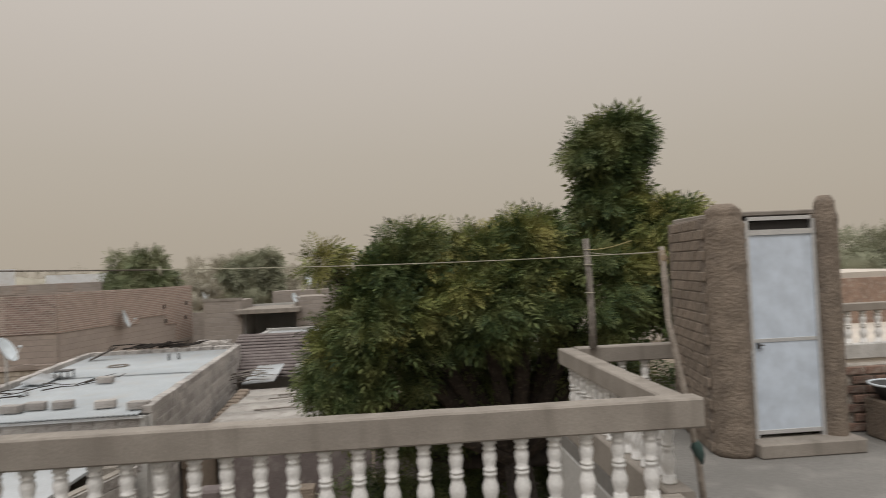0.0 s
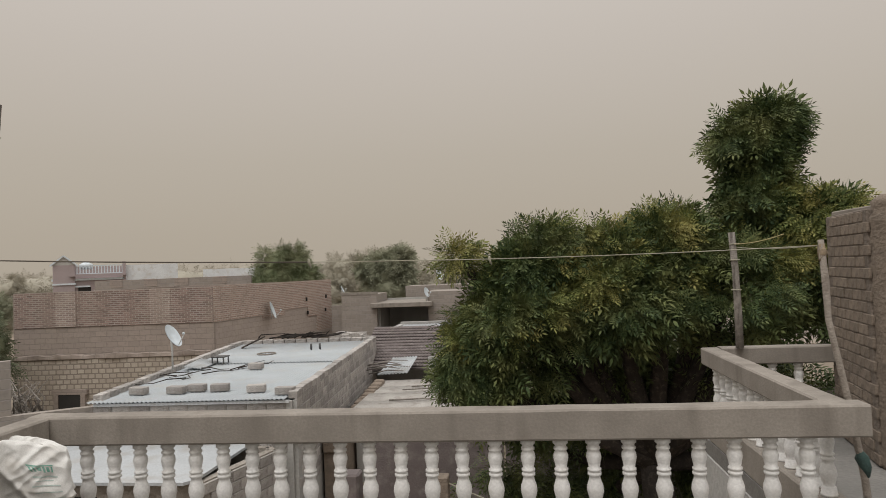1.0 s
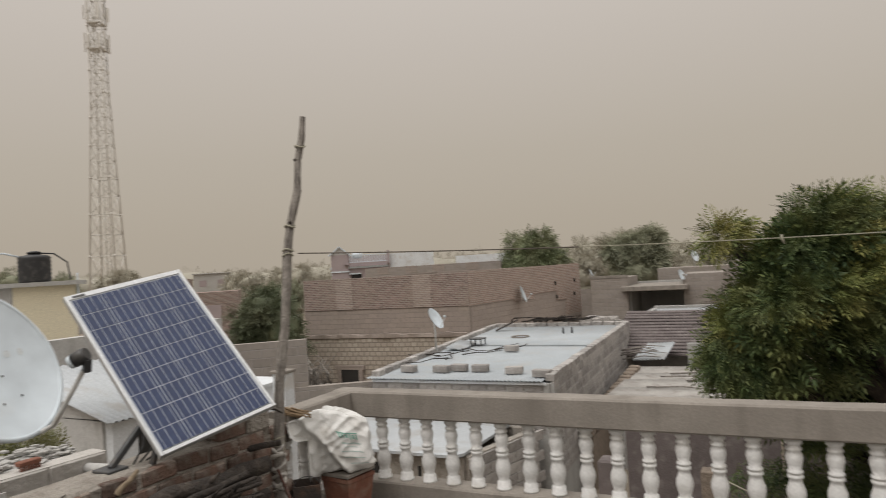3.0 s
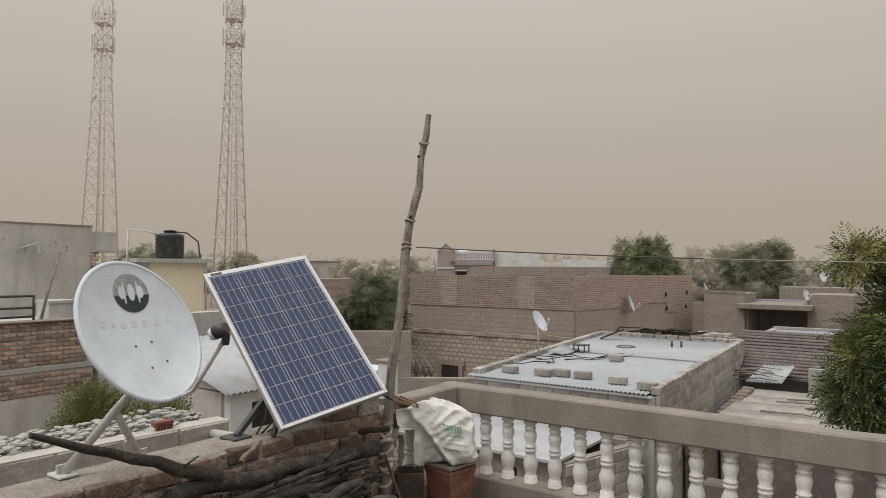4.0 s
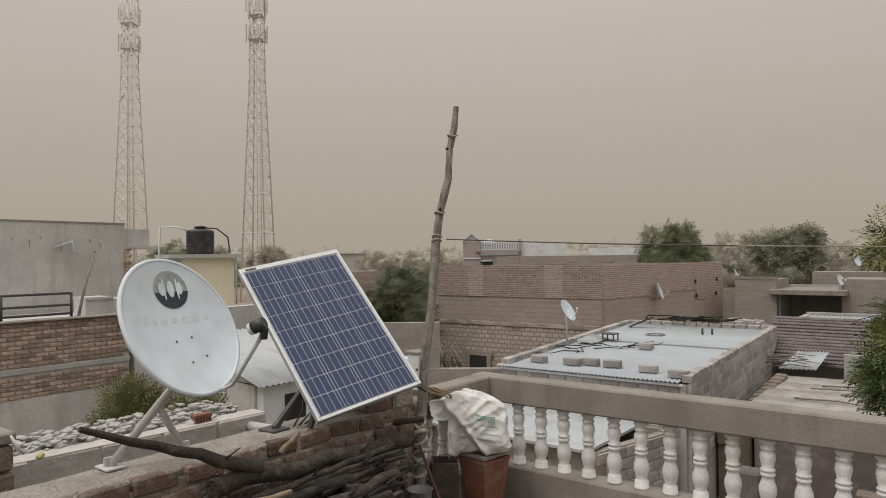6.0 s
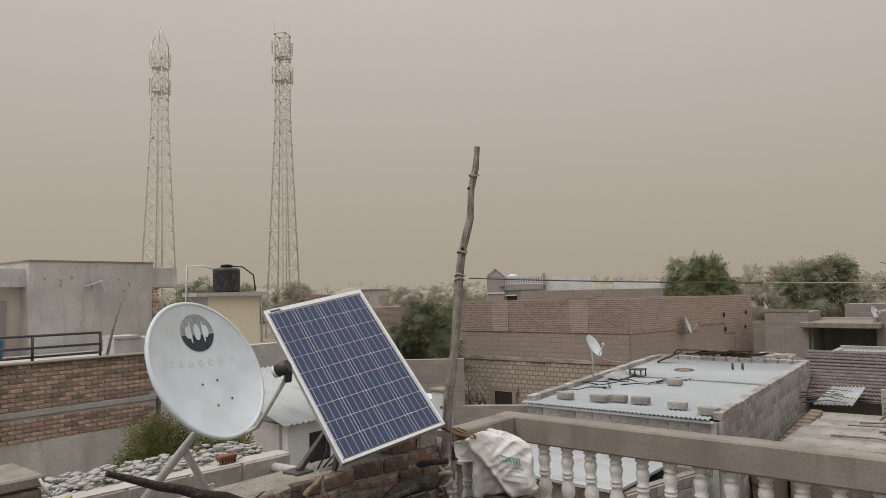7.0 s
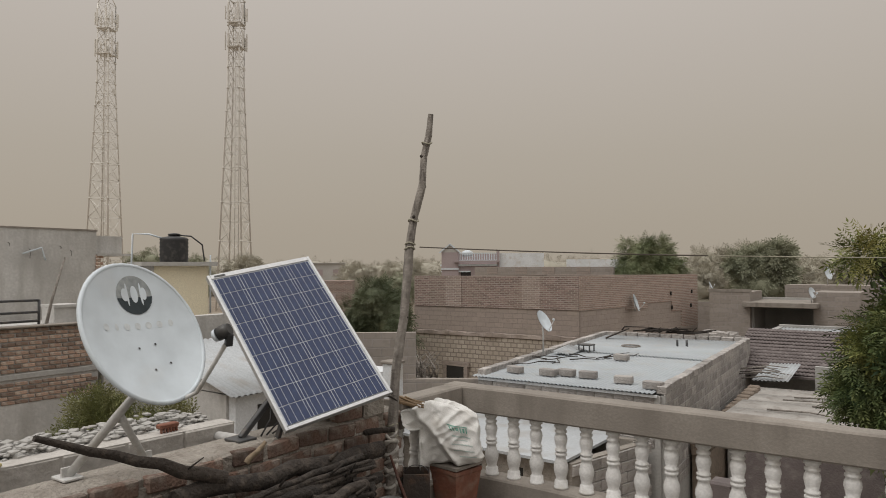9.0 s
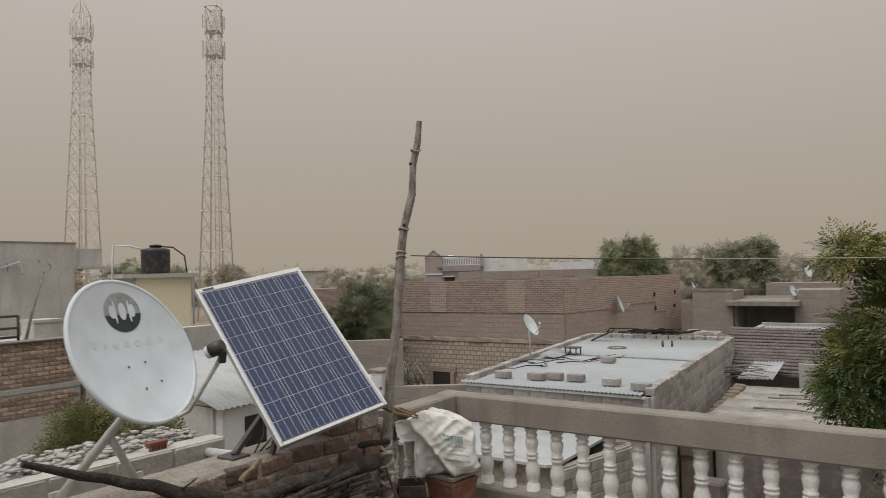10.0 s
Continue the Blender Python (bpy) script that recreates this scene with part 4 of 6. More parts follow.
for i in range(30):
    a = PC + PU * (-0.25 + jitter(rng, 0.035)) + PW * (-0.2 + jitter(rng, 0.045)) + Vector((0, 0, 0.892 + jitter(rng, 0.014)))
    b = a + PU * (-0.14 + jitter(rng, 0.03)) + PW * jitter(rng, 0.03) + Vector((0, 0, 0.045 + jitter(rng, 0.018)))
    part("twig", Shape().tube([a, b], [0.007, 0.0055], 6), TWIG, sack, "dry brown twig")
tin = thing("tin_can", (-3.015, 2.33, 0), "rusty dark square tin, open at the top, beside the planter", "tin")
m_ = pose(0, 0, 0, 0, 0, 38)
body = Shape()
for dx, dy, sx, sy in ((0, -0.086, 0.18, 0.008), (0, 0.086, 0.18, 0.008), (-0.086, 0, 0.008, 0.164), (0.086, 0, 0.008, 0.164)):
    body.box(Vector((-3.015, 2.338, 0.232)) + m_.to_3x3() @ Vector((dx, dy, 0)), (sx, sy, 0.46), m_, 0.002)
part("body", body.box((-3.015, 2.338, 0.02), (0.163, 0.163, 0.03), m_), RUSTTIN, tin)
# near-black plate inside the tin, its inner shade painted on
part("dark_plate", Shape().box((-3.015, 2.338, 0.40), (0.16, 0.16, 0.01), m_), VOID, tin, "near-black plate standing for the dark inside")
part("handle", Shape().tube([Vector((-3.015, 2.338, 0.45)) + m_.to_3x3() @ Vector((0.08 * math.cos(a), -0.02, 0.055 * math.sin(a))) for a in np.linspace(0, 3.14, 11)], 0.003, 6), DARKSTEEL, tin)
pail = thing("bucket", (-2.98, 2.04, 0), "old grey metal bucket at the foot of the pole", "bucket")
part("body", Shape().lathe((-2.965, 2.0, 0.002), [(0.055, 0.0), (0.065, 0.02), (0.08, 0.36), (0.085, 0.365), (0.078, 0.365), (0.062, 0.05)], 24), ZINC, pail)
prop_stick = thing("leaning_stick", (-2.9, 2.1, 0), "thin reddish stick leaning on the pole", "stick")
part("shaft", Shape().timber([(-2.82, 2.2, 0.006), (-2.90, 2.15, 0.22), (-2.97, 2.11, 0.43), (-3.03, 2.08, 0.62)], [0.012, 0.011, 0.010, 0.007], 10, 4, 0.2), REDSTICK, prop_stick)

rng = random.Random(21)


def log(a, b, r0, r1, seed, pale=False, bend=0.03):
    a, b, r = Vector(a), Vector(b), random.Random(seed)
    pts = [a.lerp(b, i / 8) + Vector((jitter(r, bend), jitter(r, bend * 0.6), jitter(r, bend * 0.8))) * (1 if 0 < i < 8 else 0.2) for i in range(9)]
    ob = solid("firewood_log", Shape().timber(pts, [(r0 + (r1 - r0) * i / 8) * (1 + jitter(r, 0.07)) for i in range(9)], 14, seed, 0.22, 0.05), CUTWOOD if pale else BARK,
               "split pale firewood stick on the stack" if pale else "dark barked firewood log on the stack by the parapet", "log", tuple(a.lerp(b, 0.5)), "stacked firewood")
    ORIGIN[ob.name] = a.lerp(b, 0.5)
    if not pale and r.random() > 0.35:
        k = r.randint(2, 6)
        part("knot", Shape().tube([pts[k], pts[k] + Vector((0.08, jitter(r, 0.06), 0.07))], [r0 * 0.5, r0 * 0.2], 7, 0.2, seed), BARK, ob)
    return ob


log((-3.02, -0.09, 1.17), (-2.92, 0.72, 0.83), 0.012, 0.036, 1, bend=0.012)
log((-2.92, 0.45, 0.80), (-2.935, 1.88, 0.72), 0.042, 0.047, 2)


def heap_end(x):
    """Where the sawn ends of the heap lie, row by row."""
    return 1.72 - 1.19 * (x + 2.93)


for i, (y0, y1, z0, z1, x, r) in enumerate(((0.2, 1.5, 0.68, 0.66, -2.82, 0.048), (0.5, 1.85, 0.60, 0.64, -2.74, 0.045), (0.15, 1.2, 0.56, 0.58, -2.72, 0.05), (0.9, 1.95, 0.54, 0.58, -2.66, 0.045),
                                         (0.1, 1.3, 0.46, 0.47, -2.68, 0.05), (0.6, 1.8, 0.44, 0.50, -2.6, 0.05), (0.0, 1.0, 0.37, 0.38, -2.62, 0.05), (0.7, 1.9, 0.35, 0.38, -2.56, 0.05),
                                         (0.1, 1.5, 0.27, 0.28, -2.56, 0.055), (0.4, 1.9, 0.18, 0.18, -2.5, 0.055), (0.0, 1.6, 0.08, 0.08, -2.46, 0.06), (0.3, 1.9, 0.07, 0.07, -2.62, 0.06),
                                         (0.1, 1.8, 0.07, 0.07, -2.78, 0.06), (0.2, 1.9, 0.07, 0.07, -2.94, 0.06), (0.2, 1.8, 0.19, 0.19, -2.68, 0.06), (0.1, 1.9, 0.19, 0.19, -2.85, 0.06),
                                         (0.2, 1.8, 0.30, 0.31, -2.72, 0.06), (0.1, 1.9, 0.31, 0.31, -2.9, 0.06), (0.2, 1.9, 0.43, 0.43, -2.8, 0.06), (0.1, 1.8, 0.43, 0.43, -2.96, 0.05),
                                         (0.2, 1.9, 0.55, 0.55, -2.84, 0.055), (0.2, 1.9, 0.55, 0.55, -2.97, 0.05), (0.3, 1.8, 0.66, 0.66, -2.94, 0.05))):
    log((x + jitter(rng, 0.02), y0 + jitter(rng, 0.08), z0), (x + jitter(rng, 0.05), min(y1, heap_end(x)) + jitter(rng, 0.10), z1), r * 0.8, r * 0.6, 30 + i, False, 0.016)
for i in range(34):
    x, y, z = -2.86 + 0.34 * rng.random(), 0.1 + 1.5 * rng.random(), 0.0
    z = 0.70 - 0.9 * (x + 2.86) + 0.05 * rng.random()
    ln, dy = 0.6 + 0.7 * rng.random(), jitter(rng, 0.05)
    log((x, y, z), (x + jitter(rng, 0.12), min(y + ln, heap_end(x)), z + dy), 0.012 + 0.014 * rng.random(), 0.008 + 0.01 * rng.random(), 100 + i, i % 8 == 0, 0.009)
log((-2.78, 0.3, 0.74), (-2.76, 0.78, 0.73), 0.022, 0.012, 80, True, 0.006)
log((-2.62, 0.55, 0.53), (-2.62, 0.75, 0.52), 0.035, 0.04, 81, True, 0.006)
log((-2.95, 1.50, 0.44), (-2.82, 1.84, 0.32), 0.026, 0.03, 82, True, 0.006)
log((-3.0, 1.38, 0.63), (-2.92, 1.63, 0.60), 0.03, 0.022, 85, True, 0.006)
log((-2.93, 1.49, 0.50), (-2.90, 1.36, 0.44), 0.012, 0.016, 86, True, 0.006)
log((-2.95, 1.68, 0.52), (-2.86, 1.76, 0.36), 0.022, 0.018, 87)
log((-3.0, 1.62, 0.62), (-2.98, 1.64, 0.40), 0.014, 0.012, 88)
log((-2.96, 0.88, 0.86), (-2.93, 0.98, 0.95), 0.014, 0.01, 83, True, 0.006)
log((-2.9, 1.55, 0.56), (-2.94, 1.66, 0.64), 0.012, 0.01, 84, True, 0.006)

# ---- brick cabin with the pale door ----
cabin = thing("toilet_cabin", (3.8, 5.4, 0), "small rough brick rooftop cabin with a pale blue-white door", "cabin")
part("side_wall", wall_between(Shape(), (3.115, 4.9), (3.30, 6.1), 0, 2.2, 0.14, 0.01), MUD, cabin)
part("back_wall", Shape().box((3.83, 6.03, 1.1), (0.92, 0.14, 2.2), None, 0.01), MUD, cabin)
part("far_side_wall", Shape().box((4.24, 5.42, 1.1), (0.1, 1.05, 2.2), None, 0.01), MUD, cabin)
part("roof", Shape().box((3.76, 5.55, 2.225), (1.0, 1.0, 0.05), None, 0.01), CONCRETE, cabin)
rng = random.Random(19)
for x, y, r, top in ((3.24, 4.87, 0.185, 2.28), (4.22, 4.84, 0.105, 2.32)):
    pts, rad, z = [], [], 0.0
    while z < top:
        pts.append((x, y, z))
        rad.append(r * (1 + jitter(rng, 0.018)) * (1.0 if z < top - 0.15 else 0.86))
        z += 0.047
    part("jamb", Shape().tube(pts + [(x, y, z + 0.01)], rad + [r * 0.5], 20, 0.05, 6), STONE, cabin, "rough rounded masonry jamb")
part("sill", Shape().box((3.86, 4.80, 0.065), (1.0, 0.36, 0.13), None, 0.012), CONCRETE, cabin)
CB = Shape().box((0, 0, 0), (0.03, 0.228, 0.09), None, 0.006).mesh("brick", STONE)
rng = random.Random(9)
for row in range(22):
    for i in range(5):
        y = 5.0 + 0.24 * i + (0.12 if row % 2 else 0)
        if y < 6.02:
            piece("brick", CB, cabin, (3.05 + (y - 4.9) * 0.154 + jitter(rng, 0.004), y, 0.06 + 0.099 * row), pose(0, 0, 0, jitter(rng, 0.8), 0, -8.8 + jitter(rng, 0.8)))
DY = 4.86
door = part("door", Shape().box((3.77, DY, 1.09), (0.62, 0.03, 1.84), None, 0.004), DOORPAINT, cabin, "pale blue-white sheet door, shut")
part("door_frame", Shape().box((3.445, DY - 0.005, 1.14), (0.035, 0.05, 2.02)).box((4.095, DY - 0.005, 1.14), (0.035, 0.05, 2.02)).box((3.77, DY - 0.005, 2.165), (0.61, 0.05, 0.035)).box((3.77, DY - 0.005, 2.035), (0.61, 0.05, 0.05)), ALU, cabin)
part("lintel_vent", Shape().box((3.77, DY + 0.02, 2.10), (0.61, 0.02, 0.08)), VOID, cabin, "dark vent slot over the door")
part("mid_rail", Shape().box((3.77, DY - 0.018, 1.03), (0.61, 0.008, 0.035), None, 0.002), ALU, door)
part("kick_rail", Shape().box((3.77, DY - 0.018, 0.185), (0.61, 0.008, 0.04), None, 0.002), ALU, door)
part("handle", Shape().box((3.50, DY - 0.03, 0.985), (0.03, 0.03, 0.05), None, 0.004).tube([(3.50, DY - 0.04, 0.99), (3.545, DY - 0.045, 0.99)], 0.008, 8), DARKSTEEL, door, "dark handle and bolt")
lowwall = thing("wall_low", (5.2, 5.3, 0), "low wall of unplastered red bricks beside the cabin", "wall", kind="structure")
part("core", Shape().box((5.3, 5.42, 0.33), (1.4, 0.18, 0.66)), MORTAR, lowwall)
LB = Shape().box((0, 0, 0), (0.225, 0.04, 0.08), None, 0.008).mesh("brick", BRICK)
for row in range(7):
    for i in range(6):
        piece("brick", LB, lowwall, (4.75 + 0.24 * i + (0.1 if row % 2 else 0), 5.32, 0.05 + 0.094 * row), pose(0, 0, 0, 0, 0, jitter(rng, 2)))
tub = thing("plastic_tub", (4.95, 4.95, 0), "black plastic tub with a pale rim on a brick stand", "tub")
part("stand", Shape().box((4.95, 4.98, 0.19), (0.4, 0.4, 0.38), None, 0.015), STONE, tub)
part("body", Shape().lathe((4.95, 4.98, 0.38), [(0.15, 0.0), (0.22, 0.14), (0.235, 0.15), (0.21, 0.15), (0.14, 0.03)], 20), BLACKPL, tub)
part("rim", Shape().tube([(4.95 + 0.24 * math.cos(a), 4.98 + 0.24 * math.sin(a), 0.53) for a in np.linspace(0, 6.283, 25)], 0.012, 6, caps=False), DISHWHITE, tub)

# neighbour's terrace seen past the cabin
nt = thing("neighbour_terrace", (8.5, 9.5, GROUND), "neighbouring house with a pale balustrade round its roof", "house")
part("wall", Shape().box((9.6, 11.0, (GROUND + 0.2) / 2), (6, 5, 0.2 - GROUND)), CREAM, nt)
part("top_rail", Shape().box((9.6, 8.55, 0.97), (6, 0.16, 0.12), None, 0.01), CONCRETE, nt)
part("curb", Shape().box((9.6, 8.55, 0.31), (6, 0.18, 0.22), None, 0.01), CEMENT_PALE, nt)
for i in range(24):
    piece("baluster", BALUSTER, nt, (6.75 + 0.24 * i, 8.55, 0.42), None, (1.1, 1.1, 1.06))
part("parapet", Shape().box((9.6, 13.2, 0.7), (6, 0.15, 1.0)), BRICK_BROWN, nt)
part("room", Shape().box((10.5, 15.5, 0.2), (5, 3, 2.2)), CREAM, nt)


# ---- tin-roofed block house across the lane ----
A, B, C, D = (-8.52, 11.8), (-4.46, 11.9), (-5.08, 22.5), (-9.85, 22.3)
house = thing("block_house", (-6.6, 16.4, GROUND), "low house of bare concrete blocks under a blue-grey tin roof", "house")
sh = Shape()
for a, b in ((A, B), (B, C), (C, D), (D, A)):
    wall_between(sh, a, b, GROUND, -0.66, 0.16)
part("wall", sh, CEMENT, house)
part("roof", Shape().corrugated((-8.64, 11.60, -0.60), (-4.56, 11.70, -0.60), (-5.14, 22.38, -0.62), (-9.76, 22.2, -0.62), 46, 0.016), TIN_BLUE, house, "blue-grey corrugated sheet roof")
part("roof_sheet", Shape().corrugated((-9.0, 17.0, -0.585), (-4.84, 17.0, -0.585), (-5.15, 22.3, -0.60), (-9.7, 22.1, -0.60), 44, 0.016), TIN_BLUE, house, "overlapping upper sheet")
part("fascia", Shape().bar((-8.52, 11.68, -0.66), (-4.5, 11.77, -0.66), 0.03, 0.05), WHITEWASH, house)
rng = random.Random(31)
HB = Shape().box((0, 0, 0), (0.385, 0.05, 0.19), None, 0.01).mesh("block", BLOCK)
for row in range(5):
    for i in range(11):
        x = -8.36 + 0.4 * i - (0.2 if row % 2 else 0)
        if -8.45 < x < -4.5:
            piece("block", HB, house, (x, 11.735 + 0.0246 * (x + 8.52) + jitter(rng, 0.003), -0.78 - 0.2 * row), pose(0, 0, 0, 0, 0, jitter(rng, 0.6)))
side = (Vector(C) - Vector(B)).normalized()
turn = pose(0, 0, 0, 0, 0, math.degrees(math.atan2(side.y, side.x)))
for row in range(10):
    for i in range(26):
        p = Vector(B) + side * (0.22 + 0.4 * i + (0.2 if row % 2 else 0))
        if p.y < 22.4:
            piece("block", HB, house, (p.x + 0.066 + jitter(rng, 0.004), p.y, -0.72 - 0.2 * row), turn @ pose(0, 0, 0, jitter(rng, 0.8), 0, jitter(rng, 0.8)))
CO = Shape().box((0, 0, 0), (0.37, 0.19, 0.15), None, 0.012).mesh("coping_block", BLOCK)
for a, b, n in ((B, C, 26), (D, A, 26), (C, D, 12)):
    d = Vector(b) - Vector(a)
    t = pose(0, 0, 0, 0, 0, math.degrees(math.atan2(d.y, d.x)))
    for i in range(n):
        p = Vector(a) + d * ((i + 0.5) / n)
        piece("coping_block", CO, house, (p.x, p.y, -0.555 + jitter(rng, 0.01)), t @ pose(0, 0, 0, jitter(rng, 1.5), jitter(rng, 1.5), jitter(rng, 2)))
LOOSE = [(-7.97, 12.4), (-7.15, 12.43), (-6.8, 12.64), (-6.28, 12.62), (-5.41, 12.43), (-6.75, 15.8), (-4.68, 12.1)]
first = None
for x, y in LOOSE:
    m = pose(x, y, -0.58, 0, 0, jitter(rng, 12))
    if first is None:
        first = solid("loose_block", Shape().box((0, 0, 0.08), (0.38, 0.19, 0.15), None, 0.012), BLOCK, "loose grey concrete block weighing down the tin roof", "concrete block", (0, 0, 0), "blocks on the tin roof")
        first.matrix_basis = m
    else:
        copy_thing(first, m)
for i in range(9):
    x, y = -7.9 + jitter(rng, 0.7), 15.6 + jitter(rng, 1.4)
    a = rng.random() * 6.28
    pts = [(x + 0.35 * k * math.cos(a + 0.25 * jitter(rng, 1)), y + 0.5 * k * math.sin(a), -0.555 + 0.03 * (k % 2)) for k in range(4)]
    solid("dry_branch", Shape().tube(pts, [0.016, 0.014, 0.011, 0.007], 6, 0.2, i), BARK, "dry bent branch lying on the tin roof", "branch", pts[0], "branches on the tin roof")
stool = thing("iron_stand", (-8.25, 17.0, -0.57), "small rusty square iron stand on the tin roof", "stand")
for x, y in ((-0.16, -0.16), (0.16, -0.16), (-0.16, 0.16), (0.16, 0.16)):
    part("leg", Shape().box((-8.25 + x, 17.0 + y, -0.485), (0.03, 0.03, 0.18)), DARKSTEEL, stool)
part("top", Shape().box((-8.25, 17.0, -0.385), (0.38, 0.38, 0.03)), DARKSTEEL, stool)
for x, y in ((-6.55, 19.9), (-6.28, 19.95)):
    solid("pipe_stub", Shape().tube([(x, y, -0.62), (x, y, -0.40)], 0.035, 8), DARKSTEEL, "short dark pipe stub rising from the tin roof", "pipe", (x, y, -0.62), "pipe stubs")
solid("old_tyre_ring", Shape().tube([(-7.64 + 0.27 * math.cos(a), 18.9 + 0.27 * math.sin(a), -0.56) for a in np.linspace(0, 6.283, 19)], 0.022, 7, caps=False), POLEWOOD, "dusty ring of old hose lying on the tin roof", "ring", (-7.64, 18.9, -0.6))
solid("roof_sheet", Shape().corrugated((-8.78, 15.9, -0.50), (-8.28, 15.9, -0.56), (-8.4, 17.3, -0.55), (-8.95, 17.3, -0.46), 6, 0.018), TIN_WHITE, "spare corrugated sheet lying along the parapet", "metal sheet", (-8.6, 16.6, -0.58))
sh = Shape()
for i in range(16):
    x, y = -8.2 + jitter(rng, 1.2), 22.45 + jitter(rng, 0.15)
    sh.tube([(x, y, -0.44), (x + 0.5 + jitter(rng, 0.4), y + jitter(rng, 0.1), -0.40 + rng.random() * 0.12), (x + 1.0, y, -0.42 + rng.random() * 0.2)], [0.03, 0.025, 0.012], 6, 0.2, i)
solid("brushwood", sh, BARK, "bundle of dry brushwood along the back parapet", "brushwood", (-7.9, 22.4, -0.48), kind="stuff")


def small_dish(at, face, r, label, drop):
    """A far satellite dish on a bent mast that stands drop metres below it."""
    c, n = Vector(at), Vector(face).normalized()
    rt = Vector((0, 0, 1)).cross(n).normalized()
    up = n.cross(rt)
    ob = thing("satellite_dish", (c.x, c.y, c.z - drop), label, "satellite dish", "dishes on far roofs")
    v, f = [], []
    for s in (0, -0.01):
        for i in range(6):
            v += [c + (rt * math.cos(6.2832 * k / 24) + up * 1.1 * math.sin(6.2832 * k / 24)) * (r * max(i / 5, 0.01)) + n * (0.2 * r * (i / 5) ** 2 + s) for k in range(24)]
    for s in (0, 144):
        for i in range(5):
            f += [(s + i * 24 + k, s + i * 24 + (k + 1) % 24, s + i * 24 + 24 + (k + 1) % 24, s + i * 24 + 24 + k) for k in range(24)]
    part("reflector", Shape().add(v, f, True), DISHWHITE, ob)
    part("mast", Shape().tube([(c.x, c.y, c.z - drop), (c.x, c.y, c.z - drop * 0.4), c - n * 0.03], 0.025, 7), GREYMETAL, ob)
    tip = c + n * r * 1.15 - up * r * 0.35
    part("feed_arm", Shape().tube([c - up * r * 1.05, tip], 0.012, 6), GREYMETAL, ob)
    part("feed_horn", Shape().tube([tip, tip + (c - tip) * 0.14], 0.03, 8), DISHWHITE, ob)
    return ob


small_dish((-8.75, 15.3, 0.36), (0.86, 0.0, 0.5), 0.29, "small pale satellite dish on a bent mast", 0.85)

solid("plank", Shape().box((-8.85, 20.9, -0.40), (0.85, 0.25, 0.04), pose(0, 0, 0, 0, -24, 20), 0.005), BARK, "dark plank propped on the tin roof", "plank", (-8.85, 20.9, -0.6))

# white-roofed annex in front of it, below the balustrade
annex = thing("annex", (-6, 10.6, GROUND), "low annex with a white sheet roof and bare block walls", "house")
OUT = [(-9.4, 9.45), (-5.25, 9.4), (-4.75, 11.4), (-4.85, 11.6), (-9.4, 11.6)]
sh = Shape()
for i in range(5):
    wall_between(sh, OUT[i], OUT[(i + 1) % 5], GROUND, -1.5, 0.16)
part("wall", sh, MORTAR, annex)
part("roof", Shape().prism([(-9.5, 9.2), (-5.35, 9.12), (-5.22, 9.3), (-5.2, 11.5), (-5.25, 11.55), (-9.5, 11.55)], -1.46, -1.41), TIN_WHITE, annex, "white sheet roof")
sd = (Vector(OUT[2]) - Vector(OUT[1])).normalized()
t = pose(0, 0, 0, 0, 0, math.degrees(math.atan2(sd.y, sd.x)))
nrm = Vector((sd.y, -sd.x))
for row in range(9):
    for i in range(6):
        p = Vector(OUT[1]) + sd * (0.2 + 0.39 * i - (0.18 if row % 2 else 0)) + nrm * 0.085
        if i or not row % 2:
            piece("block", HB, annex, (p.x, p.y, -1.62 - 0.2 * row), t @ pose(0, 0, 0, jitter(rng, 1), 0, jitter(rng, 1)))
for x in (-7.2, -5.9):
    part("window", Shape().box((x, 9.36, -1.95), (0.5, 0.06, 0.5)), VOID, annex, "dark unglazed opening")
part("buttress", Shape().box((-3.2, 11.3, (GROUND - 1.9) / 2), (0.4, 0.4, -1.9 - GROUND), None, 0.04), CLAYTILE, annex)
# second stretch is added, unseen, to keep the gaps under the tree dark
solid("wall_lane", wall_between(wall_between(Shape(), (-3.3, 13.2), (-0.4, 13.6), GROUND, -1.75, 0.2), (-0.35, 13.62), (7.6, 13.9), GROUND, -0.9, 0.2), CLAYTILE, "brown mud-plastered yard wall, with an added unseen stretch behind the tree", "wall", kind="structure")
solid("pillar", Shape().box((-1.15, 8.4, -2.25), (0.25, 0.25, 2.3), None, 0.01), STONE, "plain cement gate pillar in the lane", "pillar", (-1.15, 8.4, GROUND))
solid("slack_wire", Shape().tube(sagging((-1.05, 8.4, -1.2), (2.2, 9.2, -2.4), 0.15), 0.012, 5), WIREWHITE, "slack pale wire hanging under the tree", "wire", (-1.05, 8.4, -1.2))

# low shed roofs right of the block house
shed = thing("low_shed", (-2.6, 17.5, GROUND), "low shed with a flat roof of patched pale sheets", "shed")
part("wall", Shape().box((-2.6, 17.6, (GROUND - 1.68) / 2), (3.0, 4.2, -1.68 - GROUND)), CEMENT, shed)
for i in range(4):
    part("roof_sheet", Shape().corrugated((-4.25 + 0.02 * i, 15.35 + 1.08 * i, -1.64 + 0.012 * (i % 2)), (-0.9, 15.5 + 1.08 * i, -1.62 + 0.012 * (i % 2)), (-0.9, 16.65 + 1.08 * i, -1.58 + 0.012 * (i % 2)), (-4.2, 16.5 + 1.08 * i, -1.6 + 0.012 * (i % 2)), 40, 0.003), OLDSHEET, shed, "dusty grey sheet")
